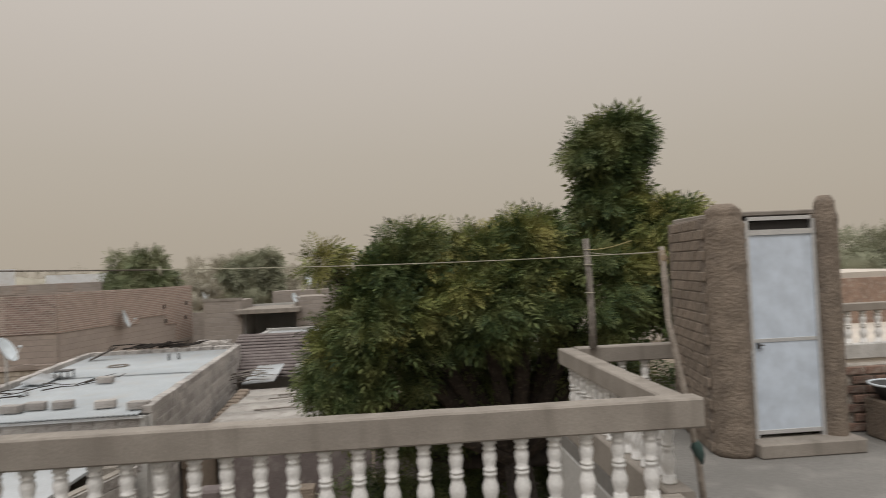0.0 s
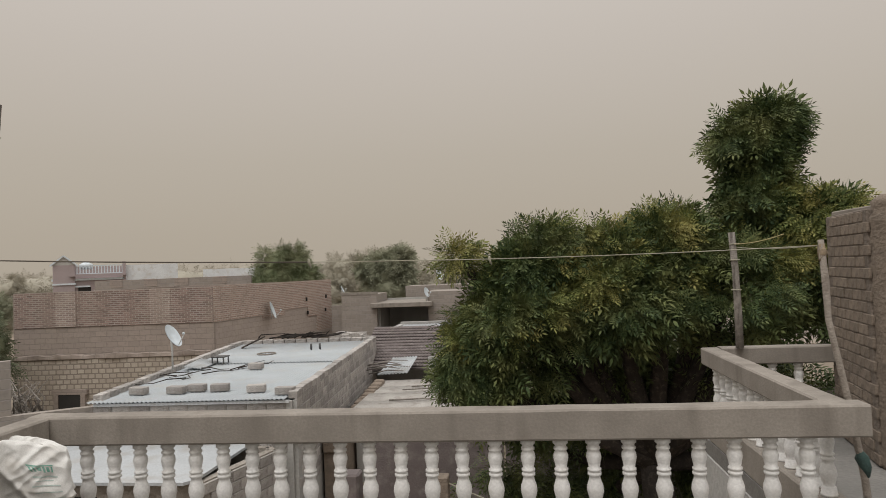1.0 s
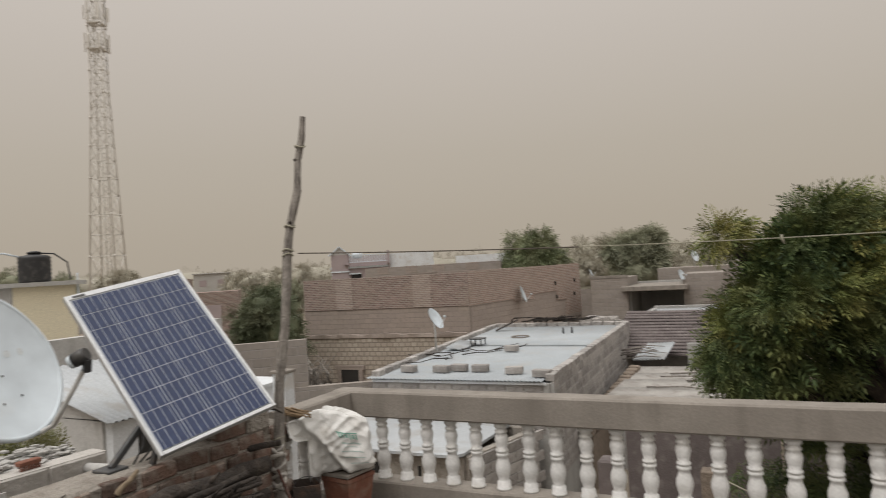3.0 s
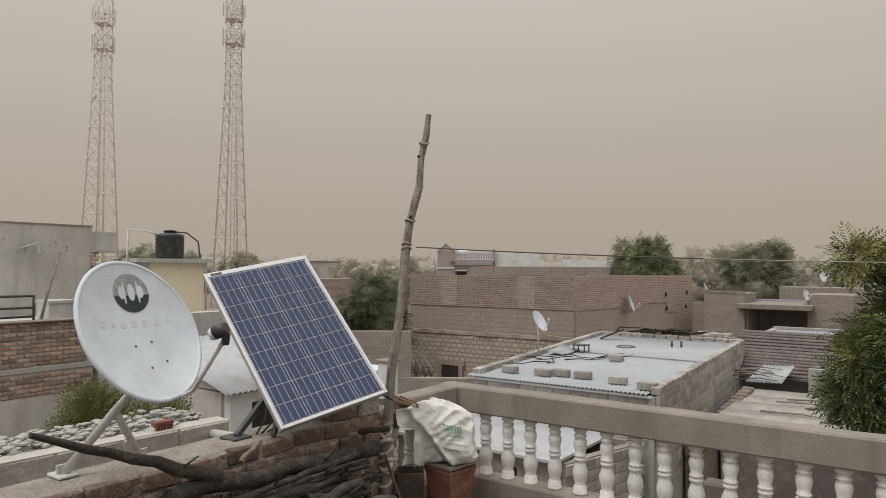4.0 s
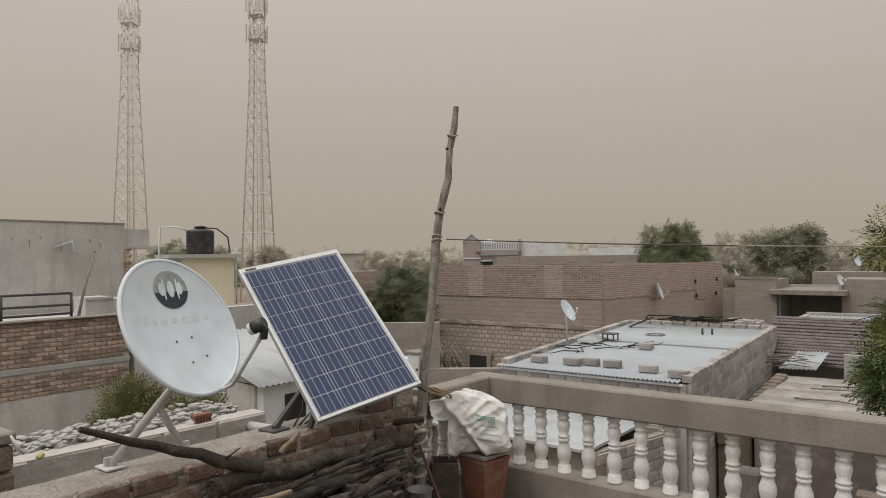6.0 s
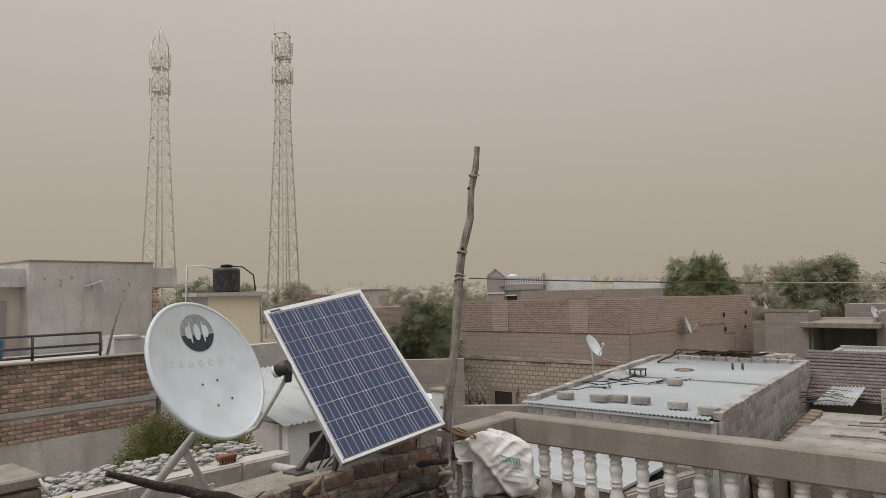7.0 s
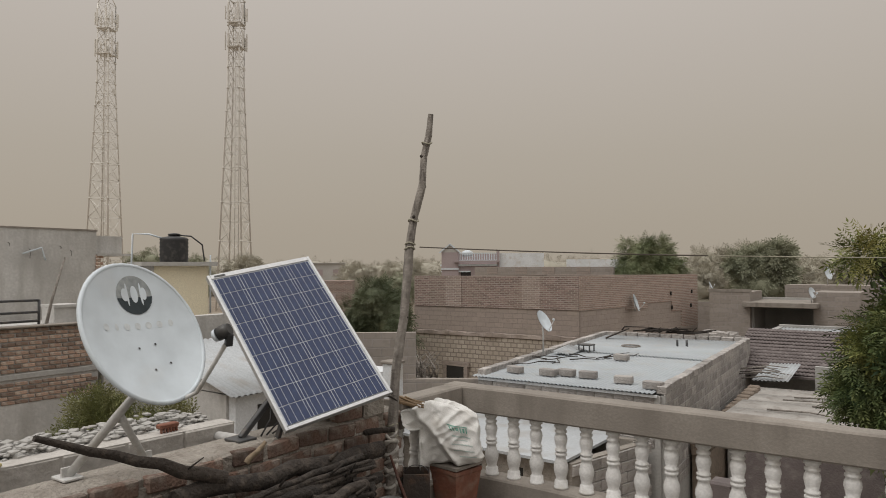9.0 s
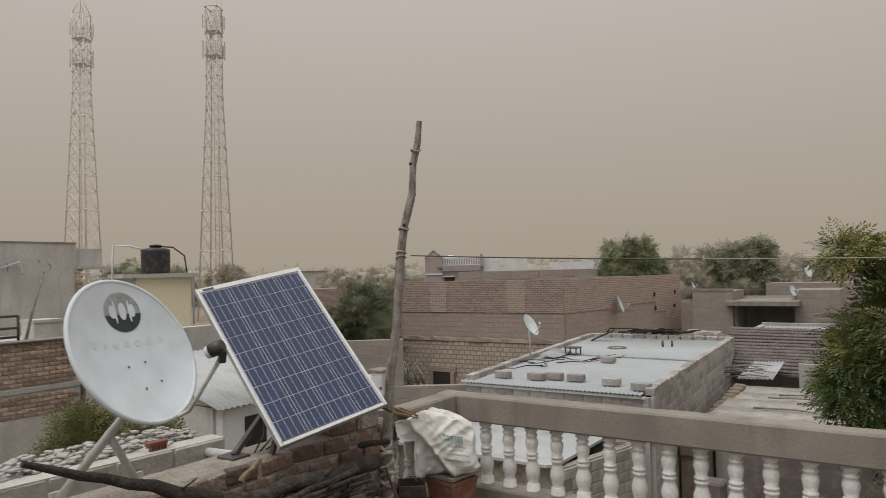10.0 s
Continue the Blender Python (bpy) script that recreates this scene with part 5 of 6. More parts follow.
for i in range(7):
    a = (-3.9 + rng.random() * 2.2, 15.9 + 0.5 * i, -1.56)
    solid("dry_branch", Shape().tube([a, (a[0] + 0.9, a[1] + jitter(rng, 0.3), -1.53), (a[0] + 1.8, a[1] - 0.3, -1.55)], [0.022, 0.018, 0.01], 6, 0.2, i), POLEWOOD, "thin dry branch on the shed roof", "branch", a, "branches on the shed roof")
kerb = Shape()
for i in range(15):
    kerb.box((-4.28 + jitter(rng, 0.03), 13.9 + 0.38 * i, -2.05 + 0.03 * i), (0.3, 0.36, 0.3), pose(0, 0, 0, jitter(rng, 4), jitter(rng, 4), jitter(rng, 6)), 0.03)
solid("wall_rubble", kerb.box((-4.3, 16.6, -2.8), (0.26, 5.6, 1.2)), STONE, "low rubble wall of rough stones beside the block house", "wall", kind="structure")
tile_house = thing("tiled_house", (-2.9, 23.6, GROUND), "old house with a sagging roof of dark clay tiles", "house")
part("wall", Shape().box((-2.9, 24.0, (GROUND - 1.3) / 2), (4.8, 3.4, -1.3 - GROUND)), CEMENT, tile_house)
sh = Shape()
for j in range(14):
    y0, z0, sag = 21.38 + 0.193 * j, -1.42 + 0.08 * j, 0.02 * math.sin(0.7 * j)
    part("tile_course", Shape().corrugated((-5.36, y0 + jitter(rng, 0.015), z0 + 0.035 + sag), (-0.44, y0 + jitter(rng, 0.015), z0 + 0.03), (-0.44, y0 + 0.23, z0 + 0.085), (-5.36, y0 + 0.23, z0 + 0.09 + sag), 44, 0.010, 0.03), CLAYTILE, tile_house)
sh.add([(-5.35, 21.35, -1.45), (-0.45, 21.35, -1.45), (-0.45, 24.1, -0.30), (-5.35, 24.1, -0.30), (-5.35, 21.35, -1.51), (-0.45, 21.35, -1.51), (-0.45, 24.1, -0.36), (-5.35, 24.1, -0.36)], [(0, 1, 2, 3), (4, 7, 6, 5), (0, 4, 5, 1), (2, 6, 7, 3), (1, 5, 6, 2), (0, 3, 7, 4)])
part("roof", sh, CLAYTILE, tile_house, "dark weathered clay roof")
part("gable_wall", Shape().box((-0.55, 22.4, -1.5), (0.16, 2.4, 1.6)), BLOCKWALL_Y, tile_house)
solid("metal_sheet", Shape().corrugated((-4.55, 20.3, -1.5), (-3.55, 20.3, -1.45), (-3.35, 21.3, -1.05), (-4.2, 21.4, -1.1), 9, 0.02), TIN_WHITE, "bent pale corrugated sheet leaning on the tiles", "metal sheet", (-4, 20.8, -1.5))
for i in range(8):
    a = (-4.9 + jitter(rng, 0.3), 20.5 + jitter(rng, 0.4), -1.45 + 0.04 * i)
    solid("dry_branch", Shape().tube([a, (a[0] + 0.6, a[1] + 0.1, a[2] + 0.1), (a[0] + 1.1, a[1] + jitter(rng, 0.3), a[2] + 0.06)], [0.02, 0.018, 0.01], 6, 0.2, i), POLEWOOD, "dry branch heaped beside the tiled house", "branch", a, "branches by the tiled house")
solid("wall_shed_end", Shape().box((-2.15, 20.6, -2.0), (1.5, 0.18, 2.0)), CEMENT, "dark mud-plastered wall end", "wall", kind="structure")
solid("far_sheet_roof", Shape().corrugated((-4.85, 25.7, -0.64), (-1.6, 25.7, -0.6), (-1.5, 27.6, -0.48), (-4.85, 27.6, -0.5), 26, 0.015).box((-3.2, 26.6, -2.1), (3.3, 1.9, 2.7)), TIN_WHITE, "pale sheet roof of a small outhouse", "outhouse", (-2.8, 26.6, GROUND))

solid("wall_outhouse", Shape().box((-4.95, 26.6, -1.95), (0.2, 2.2, 2.95)).box((-3.2, 27.75, -1.9), (3.6, 0.2, 3.0)), CEMENT, "rough grey parapet round the outhouse roof", "wall", kind="structure")

# grey flat-roofed house with the deep dark porch
gh = thing("porch_house", (-5.6, 32, GROUND), "grey flat-roofed house with a deep shaded porch", "house")
part("wall", Shape().box((-7.5, 32.0, (GROUND + 0.72) / 2), (1.7, 2.6, 0.72 - GROUND)), BLOCKWALL_X, gh)
part("wall", Shape().box((-3.4, 32.4, (GROUND + 0.75) / 2), (1.7, 2.6, 0.75 - GROUND)), BLOCKWALL_X, gh)
part("side_wall", Shape().box((-8.73, 31.7, (GROUND + 0.2) / 2), (0.76, 0.2, 0.2 - GROUND)), BLOCKWALL_X, gh, "lower grey block wall")
part("porch_back", Shape().box((-5.45, 33.6, (GROUND + 0.4) / 2), (2.5, 0.2, 0.4 - GROUND)), CEMENT, gh)
part("porch_side", Shape().box((-6.6, 32.2, -1.6), (0.12, 2.4, 3.6)), CEMENT, gh)
part("porch_slab", Shape().box((-5.45, 31.9, 0.2), (2.9, 3.2, 0.22), None, 0.02), CONCRETE, gh, "thick concrete porch slab")
part("parapet", Shape().box((-7.5, 30.75, 0.78), (1.8, 0.14, 0.12)), CONCRETE, gh)
part("yard_wall", Shape().box((-5.4, 30.3, -2.2), (3.4, 0.15, 2.0)), CEMENT, gh)
part("rear_wing", Shape().box((-2.2, 36.0, (GROUND + 0.95) / 2), (7.5, 2.0, 0.95 - GROUND)), BLOCKWALL_X, gh)
small_dish((-8.36, 30.9, 1.0), (0.9, 0.1, 0.42), 0.17, "far white satellite dish on the porch house", 0.3)
small_dish((-4.3, 31.0, 0.72), (0.9, -0.4, 0.3), 0.22, "far grey satellite dish on the porch slab", 0.42)
small_dish((-4.2, 35.6, 1.5), (0.9, -0.4, 0.3), 0.28, "far white satellite dish on the rear wing", 0.55)
st = Shape()
for i in range(40):
    st.box((-7.1 + jitter(rng, 0.6), 27.0 + jitter(rng, 0.5), GROUND + 2.42 + 0.2 * rng.random()), (0.4, 0.2, 0.15), pose(0, 0, 0, 0, 0, jitter(rng, 30)), 0.01)
solid("block_stack", st.box((-7.1, 27.0, GROUND + 1.18), (1.3, 1.1, 2.36)), BLOCK, "heap of spare concrete blocks", "blocks", (-7.1, 27.0, GROUND), kind="stuff")

# ---- big brick building ----
bwA, bwB, bwC, bwD = (-18.7, 22.5), (-11.25, 23.0), (-9.6, 33.0), (-17.6, 32.8)
bwh = thing("brick_building", (-14, 27, GROUND), "large unplastered brick building with a stone base and a block band", "building")
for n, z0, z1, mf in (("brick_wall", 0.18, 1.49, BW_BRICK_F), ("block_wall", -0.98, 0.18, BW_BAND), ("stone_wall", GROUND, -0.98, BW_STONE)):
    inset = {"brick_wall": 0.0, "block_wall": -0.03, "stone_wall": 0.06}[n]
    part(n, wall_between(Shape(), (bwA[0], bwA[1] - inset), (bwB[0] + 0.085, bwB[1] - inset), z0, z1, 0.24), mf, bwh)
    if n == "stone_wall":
        part(n, wall_between(Shape(), (bwB[0] - 0.03 + inset, bwB[1] - 0.1), bwC, z0, z1, 0.24), BW_BAND_LIT, bwh)
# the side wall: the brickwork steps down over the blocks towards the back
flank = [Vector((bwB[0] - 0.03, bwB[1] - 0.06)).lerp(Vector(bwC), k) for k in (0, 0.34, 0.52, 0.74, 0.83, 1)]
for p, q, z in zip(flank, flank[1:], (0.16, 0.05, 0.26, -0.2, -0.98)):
    part("brick_wall", wall_between(Shape(), p, q, z, 1.49, 0.24), BW_BRICK_LIT, bwh)
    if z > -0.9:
        part("block_wall", wall_between(Shape(), p + Vector((-0.03, 0)), q + Vector((-0.03, 0)), -0.98, z, 0.24), BW_BAND_LIT, bwh)
part("rear_wall", wall_between(wall_between(Shape(), bwC, bwD, GROUND, 1.44, 0.24), bwD, bwA, GROUND, 1.44, 0.24), BW_BAND, bwh)
part("roof", Shape().prism([(-18.5, 22.8), (-11.4, 23.2), (-9.8, 32.8), (-17.5, 32.6)], 0.9, 0.98), CONCRETE, bwh)
for k in (0.215, 0.695):
    p, q = Vector(bwA).lerp(Vector(bwB), k), Vector(bwA).lerp(Vector(bwB), k + 0.105)
    part("pilaster", wall_between(Shape(), (p.x, p.y - 0.125), (q.x, q.y - 0.125), 0.19, 1.5, 0.03), BW_PIER, bwh, "paler brick pilaster")
part("ledge", Shape().rough_bar((bwA[0], bwA[1] - 0.17, -0.93), (bwB[0], bwB[1] - 0.17, -0.93), 0.13, 0.16, 0.06), BW_BAND, bwh)
part("window", Shape().box((-16.56, 22.47, -2.62), (0.86, 0.16, 0.62)), VOID, bwh, "dark unglazed window")
for dx, w, h, dz in ((-0.53, 0.18, 0.64, 0), (0.53, 0.18, 0.64, 0), (0, 1.4, 0.18, 0.41)):
    part("window_surround", Shape().box((-16.56 + dx, 22.46, -2.62 + dz), (w, 0.17, h)), BW_BAND, bwh)
for x, z in ((-18.2, -1.55), (-15.0, -1.85), (-13.4, -1.95), (-17.6, -1.8)):
    part("putlog_hole", Shape().box((x, 22.49 + (x + 18.7) * 0.067, z), (0.2, 0.16, 0.2)), VOID, bwh)
for y, z in ((30.2, 0.62), (32.3, 0.66), (30.3, -0.02), (32.2, 0.0)):
    part("putlog_hole", Shape().box((-11.1 + (y - 23) * 0.165, y, z), (0.06, 0.09, 0.17)), VOID, bwh)
small_dish((-10.3, 26.6, 0.33), (0.95, 0.18, 0.32), 0.34, "white satellite dish bracketed to the brick side wall", 0.35)
part("back_parapet", wall_between(Shape(), (-23.6, 34.9), (-14.6, 35.2), GROUND, 1.86, 0.2), BLOCKWALL_X, bwh)
for x in (-22.4, -20.4, -18.6, -16.4):
    part("parapet_pier", Shape().box((x, 34.82 + (x + 23.6) * 0.033, 1.66), (0.9, 0.06, 0.42), None, 0.01), BW_BAND, bwh)

# ---- far buildings ----
fw = thing("two_storey_house", (-31.5, 51, GROUND), "far two-storey house, maroon and white, with a roof railing", "house")
M = pose(-32.4, 50.6, 0, 0, 0, 32)


def far_box(sh, x, y, z, sx, sy, sz):
    return sh.box(M @ Vector((x, y, z)), (sx, sy, sz), M)


part("wall", far_box(Shape(), -1.7, 2, (GROUND + 2.0) / 2, 4.9, 5, 2.0 - GROUND), MAROON, fw)
part("upper_wall", far_box(Shape(), -1.7, 3.6, 2.55, 4.9, 1.8, 1.1), MAROON, fw)
part("band", far_box(Shape(), -1.7, -0.55, 2.05, 5.1, 0.2, 0.16), DISHWHITE, fw)
part("band", far_box(Shape(), -2.9, -0.55, 1.5, 2.6, 0.2, 0.12), DISHWHITE, fw)
part("canopy", far_box(Shape(), -1.0, -0.7, 2.35, 4.0, 0.5, 0.1), MAROON, fw)
part("railing", far_box(far_box(Shape(), -0.9, -0.5, 3.12, 3.4, 0.08, 0.08), -0.9, -0.5, 2.5, 3.4, 0.08, 0.06), DISHWHITE, fw)
for i in range(16):
    part("railing_post", far_box(Shape(), -2.5 + 0.215 * i, -0.5, 2.8, 0.08, 0.06, 0.6), DISHWHITE, fw)
part("corner_post", far_box(Shape(), 0.85, -0.5, 2.6, 0.25, 0.3, 1.6), MAROON, fw)
part("stair_tower", far_box(Shape(), -3.4, 0.4, (GROUND + 3.2) / 2, 1.5, 2.2, 3.2 - GROUND), MAROON, fw)
part("tower_band", far_box(Shape(), -3.4, -0.72, 1.72, 1.6, 0.1, 0.12), DISHWHITE, fw)
part("gable", Shape().add([M @ Vector(p) for p in ((-4.2, -0.7, 3.2), (-2.6, -0.7, 3.2), (-3.4, -0.7, 3.85), (-4.2, 1.5, 3.2), (-2.6, 1.5, 3.2), (-3.4, 1.5, 3.85))], [(0, 1, 2), (3, 5, 4), (0, 2, 5, 3), (1, 4, 5, 2), (0, 3, 4, 1)]), DUST_PAINT, fw)
for dx in (-0.95, 0.95):
    part("gable_trim", Shape().bar(M @ Vector((-3.4 + dx, -0.75, 3.15)), M @ Vector((-3.4, -0.75, 3.93)), 0.1, 0.12), DISHWHITE, fw)
part("tank", Shape().lathe(M @ Vector((-1.9, 0.5, 2.85)), [(0.5, 0), (0.5, 0.4), (0.2, 0.55)], 14), DISHWHITE, fw)
part("white_block", far_box(Shape(), 2.95, 1.8, (GROUND + 3.1) / 2, 3.9, 4.4, 3.1 - GROUND), WHITEWASH, fw, "pale blue-white plastered block")
part("window", far_box(Shape(), -2.0, -0.5, 1.2, 0.9, 0.1, 0.5), VOID, fw)


def far_house(name, at, size, turn_deg, top, mat, label, slabs=True, windows=2):
    m = pose(at[0], at[1], 0, 0, 0, turn_deg)
    ob = thing(name, (at[0], at[1], GROUND), label, "house", "far houses")
    part("wall", Shape().box(m @ Vector((0, 0, (GROUND + top) / 2)), (size[0], size[1], top - GROUND), m), mat, ob)
    if slabs:
        part("roof", Shape().box(m @ Vector((0, 0, top + 0.06)), (size[0] + 0.4, size[1] + 0.4, 0.12), m, 0.02), DUST_PAINT, ob)
    for i in range(windows):
        x = (i + 0.5) / windows * size[0] - size[0] / 2
        # window boxes lighter than dark openings, far haze put into their colour
        part("window", Shape().box(m @ Vector((x, -size[1] / 2, top - 1.2)), (0.9, 0.08, 0.8), m), MAROON, ob)
    return ob


far_house("far_house", (-27.5, 64.5), (7, 5), 25, 2.62, WHITEWASH, "far whitewashed house with a flat roof", False)
far_house("far_house", (-22.0, 66.5), (4, 5), 25, 2.2, DUST_PAINT, "far pale low house", True, 1)
far_house("far_house", (-68, 66), (4.5, 5), 45, 2.45, DUST_PAINT, "hazy far house with a domed roof room")
far_house("far_house", (-47, 40), (4, 5), 45, 1.9, BW_BRICK_F, "far brick house among the trees", False, 1)
far_house("far_house", (-32.5, 31.0), (3, 3), 40, 1.0, BW_BRICK_F, "far half-built brick house", False, 1)
far_house("far_house", (-6, 62), (10, 5), 5, 1.4, DUST_PAINT, "far low house behind the trees", True, 2)
far_house("far_house", (12, 45), (14, 6), -10, 1.0, CREAM, "far cream house behind the big tree", True, 3)
far_house("far_house", (34, 44), (12, 7), -30, 1.5, CREAM, "far cream house beyond the cabin", True, 3)
far_house("far_house", (28, 22), (9, 7), -30, 0.6, BW_BAND, "brown brick house beyond the cabin", True, 2)

# ---- left side: brick terrace wall, grey building, yellow tank room ----
brown = thing("wall_brick_terrace", (-12.5, 1.5, GROUND), "brown brick terrace wall with a cement band, plastered below", "wall", kind="structure")
part("core", Shape().box((-12.56, 1.1, 0.23), (0.2, 8.0, 1.26)), CEMENT, brown)
part("band", Shape().rough_bar((-12.465, -2.9, 0.06), (-12.465, 5.1, 0.06), 0.06, 0.10, 0.012), CEMENT, brown)
part("plastered_wall", Shape().box((-12.6, 1.1, (GROUND - 0.39) / 2), (0.3, 8.0, -0.39 - GROUND)), CEMENT_PALE, brown, "grey cement plaster")
TB = Shape().box((0, 0, 0), (0.035, 0.196, 0.056), None, 0.006).mesh("brick", BRICK_BROWN)
rng = random.Random(77)
for z0, n in ((-0.355, 5), (0.155, 10)):
    for row in range(n):
        for i in range(20):
            y = 0.85 + 0.212 * i + (0.106 if row % 2 else 0) + jitter(rng, 0.008)
            if y < 5.05:
                piece("brick", TB, brown, (-12.455 + jitter(rng, 0.004), y, z0 + 0.0735 * row + jitter(rng, 0.004)), pose(0, 0, 0, jitter(rng, 1.2), 0, jitter(rng, 1)))
part("lip", Shape().box((-12.5, 1.1, 0.875), (0.24, 8.05, 0.035), None, 0.01), CONCRETE, brown)
part("terrace_floor", Shape().box((-15.0, 1.6, 0.55), (4.8, 9.0, 0.2)), CEMENT_PALE, brown)
rail = thing("iron_railing", (-13.0, 1.5, 0.9), "dark horizontal iron pipe railing on the terrace wall", "railing")
for z in (1.30, 1.10, 0.95):
    part("rail_pipe", Shape().tube([(-12.62, -2.5, z), (-12.62, 4.15, z)], 0.022, 8), DARKSTEEL, rail)
for i in range(7):
    part("post", Shape().tube([(-12.62, -2.45 + 1.1 * i, 0.89), (-12.62, -2.45 + 1.1 * i, 1.31)], 0.024, 8), DARKSTEEL, rail)
solid("planter_wall", Shape().box((-13.3, 4.98, 0.90), (0.5, 0.75, 0.5), None, 0.02).box((-13.3, 4.85, 1.16), (0.56, 0.5, 0.05)), CEMENT_PALE, "pale plastered water trough on the terrace", "trough", (-13.2, 4.65, 0.65))
solid("wooden_pole", Shape().tube([(-13.0, 4.4, 0.65), (-13.05, 4.56, 1.3), (-13.1, 4.8, 2.05)], [0.03, 0.024, 0.014], 8, 0.12), POLEWOOD, "thin leaning wooden pole on the terrace", "pole", (-13.0, 4.4, 0.65))
gb = thing("grey_building", (-19, 6, GROUND), "bare grey cement-plastered house with a blank wall", "building")
part("wall", Shape().box((-18.9, 6.175, (GROUND + 2.8) / 2), (2.8, 2.96, 2.8 - GROUND)), CEMENT_PALE, gb)
part("coping", Shape().box((-18.9, 6.175, 2.815), (2.84, 3.0, 0.04)), CONCRETE, gb)
for k in range(10):
    part("brick_end", Shape().box((-17.55, 7.70 + 0.03 * (k % 2), 1.34 + 0.09 * k), (0.2, 0.12 + 0.06 * (k % 2), 0.075), None, 0.01), BRICK_BROWN, gb, "toothed brick edge")
part("lintel_slab", Shape().box((-17.9, 8.1, 2.2), (1.0, 0.9, 0.06)).box((-17.9, 8.1, 2.45), (0.04, 0.9, 0.5)), CEMENT_PALE, gb)
part("pipe", Shape().tube([(-17.45, 5.9, 2.2), (-17.4, 6.3, 2.35), (-17.4, 6.35, 2.15), (-17.42, 6.4, 2.05)], 0.02, 6), DISHWHITE, gb)
for y, z, h in ((5.0, 2.42, 0.14), (5.35, 2.38, 0.3), (5.6, 2.46, 0.16), (6.05, 2.32, 0.38), (6.75, 2.4, 0.12), (7.0, 2.3, 0.24)):
    part("rebar_stub", Shape().tube([(-17.49, y, z), (-17.44, y + 0.02, z - 0.04), (-17.45, y + 0.01, z - 0.6 * h)], 0.006, 5), RUSTTIN, gb, "short rusty rod left in the plaster")
part("side_wall", Shape().box((-19.1, 3.4, (GROUND + 2.6) / 2), (2.2, 3.0, 2.6 - GROUND)), CREAM, gb, "cream-painted recessed wall")
part("fascia", Shape().box((-17.95, 3.4, 2.42), (0.5, 3.0, 0.42)), CEMENT_PALE, gb)
part("door", Shape().box((-17.99, 4.2, 1.3), (0.06, 0.4, 1.2)), MAROON, gb, "brown wooden door")
solid("blue_drum", Shape().lathe((-16.8, 3.75, 0.65), [(0.2, 0), (0.22, 0.2), (0.22, 0.4), (0.16, 0.45)], 16), surface("blue_plastic", (0.03, 0.09, 0.25), (0.025, 0.07, 0.2), rough=0.4), "blue plastic drum on the terrace", "drum", (-16.8, 3.75, 0.65))
yr = thing("tank_room", (-14.6, 8.2, GROUND), "small cream-yellow rooftop room with a flat slab", "room")
part("wall", Shape().prism([(-15.35, 7.55), (-14.55, 7.45), (-14.0, 8.5), (-15.0, 9.2)], GROUND, 1.9), YELLOW, yr)
part("grey_face", Shape().box((-14.93, 7.47, 0.4), (0.78, 0.05, 3.0), pose(0, 0, 0, 0, 0, -7)), CEMENT_PALE, yr)
part("slab", Shape().prism([(-15.6, 7.4), (-14.55, 7.15), (-13.75, 8.55), (-15.0, 9.5)], 1.9, 1.99), DUST_PAINT, yr, "pale concrete roof slab")
part("pipe", Shape().tube([(-13.95, 8.52, 0.8), (-13.93, 8.5, 2.0), (-13.93, 8.5, 2.15)], 0.021, 8), DISHWHITE, yr)
part("pipe", Shape().tube([(-15.1, 7.2, 1.2), (-15.1, 7.25, 2.64), (-14.95, 7.55, 2.64), (-14.8, 7.8, 2.55)], 0.021, 8), DISHWHITE, yr)
part("hose", Shape().tube([(-14.3, 8.6, 2.02), (-14.25, 8.5, 2.4), (-14.4, 8.3, 2.6), (-14.55, 8.1, 2.62)], 0.018, 7), BLACKPL, yr)
tank = thing("water_tank", (-14.7, 8.05, 1.99), "black ribbed plastic water tank on the slab", "water tank")
prof = [(0.31, 0.0)] + [(0.31 + (0.015 if i % 2 else 0), 0.04 + 0.045 * i) for i in range(12)] + [(0.28, 0.575), (0.16, 0.60), (0.13, 0.605), (0.13, 0.625), (0.10, 0.63)]
part("body", Shape().lathe((-14.7, 8.05, 1.992), prof, 24), BLACKPL, tank)
part("lid", Shape().lathe((-14.7, 8.05, 2.622), [(0.14, 0), (0.14, 0.03), (0.06, 0.05)], 18), BLACKPL, tank)
solid("wall_grey_terrace", Shape().box((-12.6, 8.2, (GROUND + 0.86) / 2), (0.3, 6.0, 0.86 - GROUND), None), CEMENT_PALE, "grey plastered terrace wall", "wall", kind="structure")

# small whitewashed house with a sheet roof, below the parapet
wh = thing("white_house", (-9.3, 6.5, GROUND), "small whitewashed house with a pale corrugated roof", "house")
part("front_wall", Shape().box((-8.95, 6.6, (GROUND - 0.15) / 2), (0.16, 2.5, -0.15 - GROUND)), WHITEWASH, wh)
part("end_wall", Shape().box((-10.0, 5.38, (GROUND - 0.1) / 2), (1.94, 0.16, -0.1 - GROUND)), CEMENT_PALE, wh)
part("gable", Shape().add([(-10.9, 5.3, -0.1), (-8.9, 5.3, -0.12), (-10.9, 5.3, 0.5), (-10.9, 5.46, -0.1), (-8.9, 5.46, -0.12), (-10.9, 5.46, 0.5)], [(0, 1, 2), (3, 5, 4), (0, 3, 4, 1), (1, 4, 5, 2), (0, 2, 5, 3)]), CEMENT_PALE, wh)
part("roof", Shape().corrugated((-8.7, 5.15, -0.10), (-8.7, 8.0, -0.10), (-10.95, 8.0, 0.55), (-10.95, 5.15, 0.55), 26, 0.014), TIN_WHITE, wh, "pale corrugated sheet roof")
part("window", Shape().box((-8.93, 5.98, -0.72), (0.16, 0.42, 0.8)), VOID, wh, "dark open window")
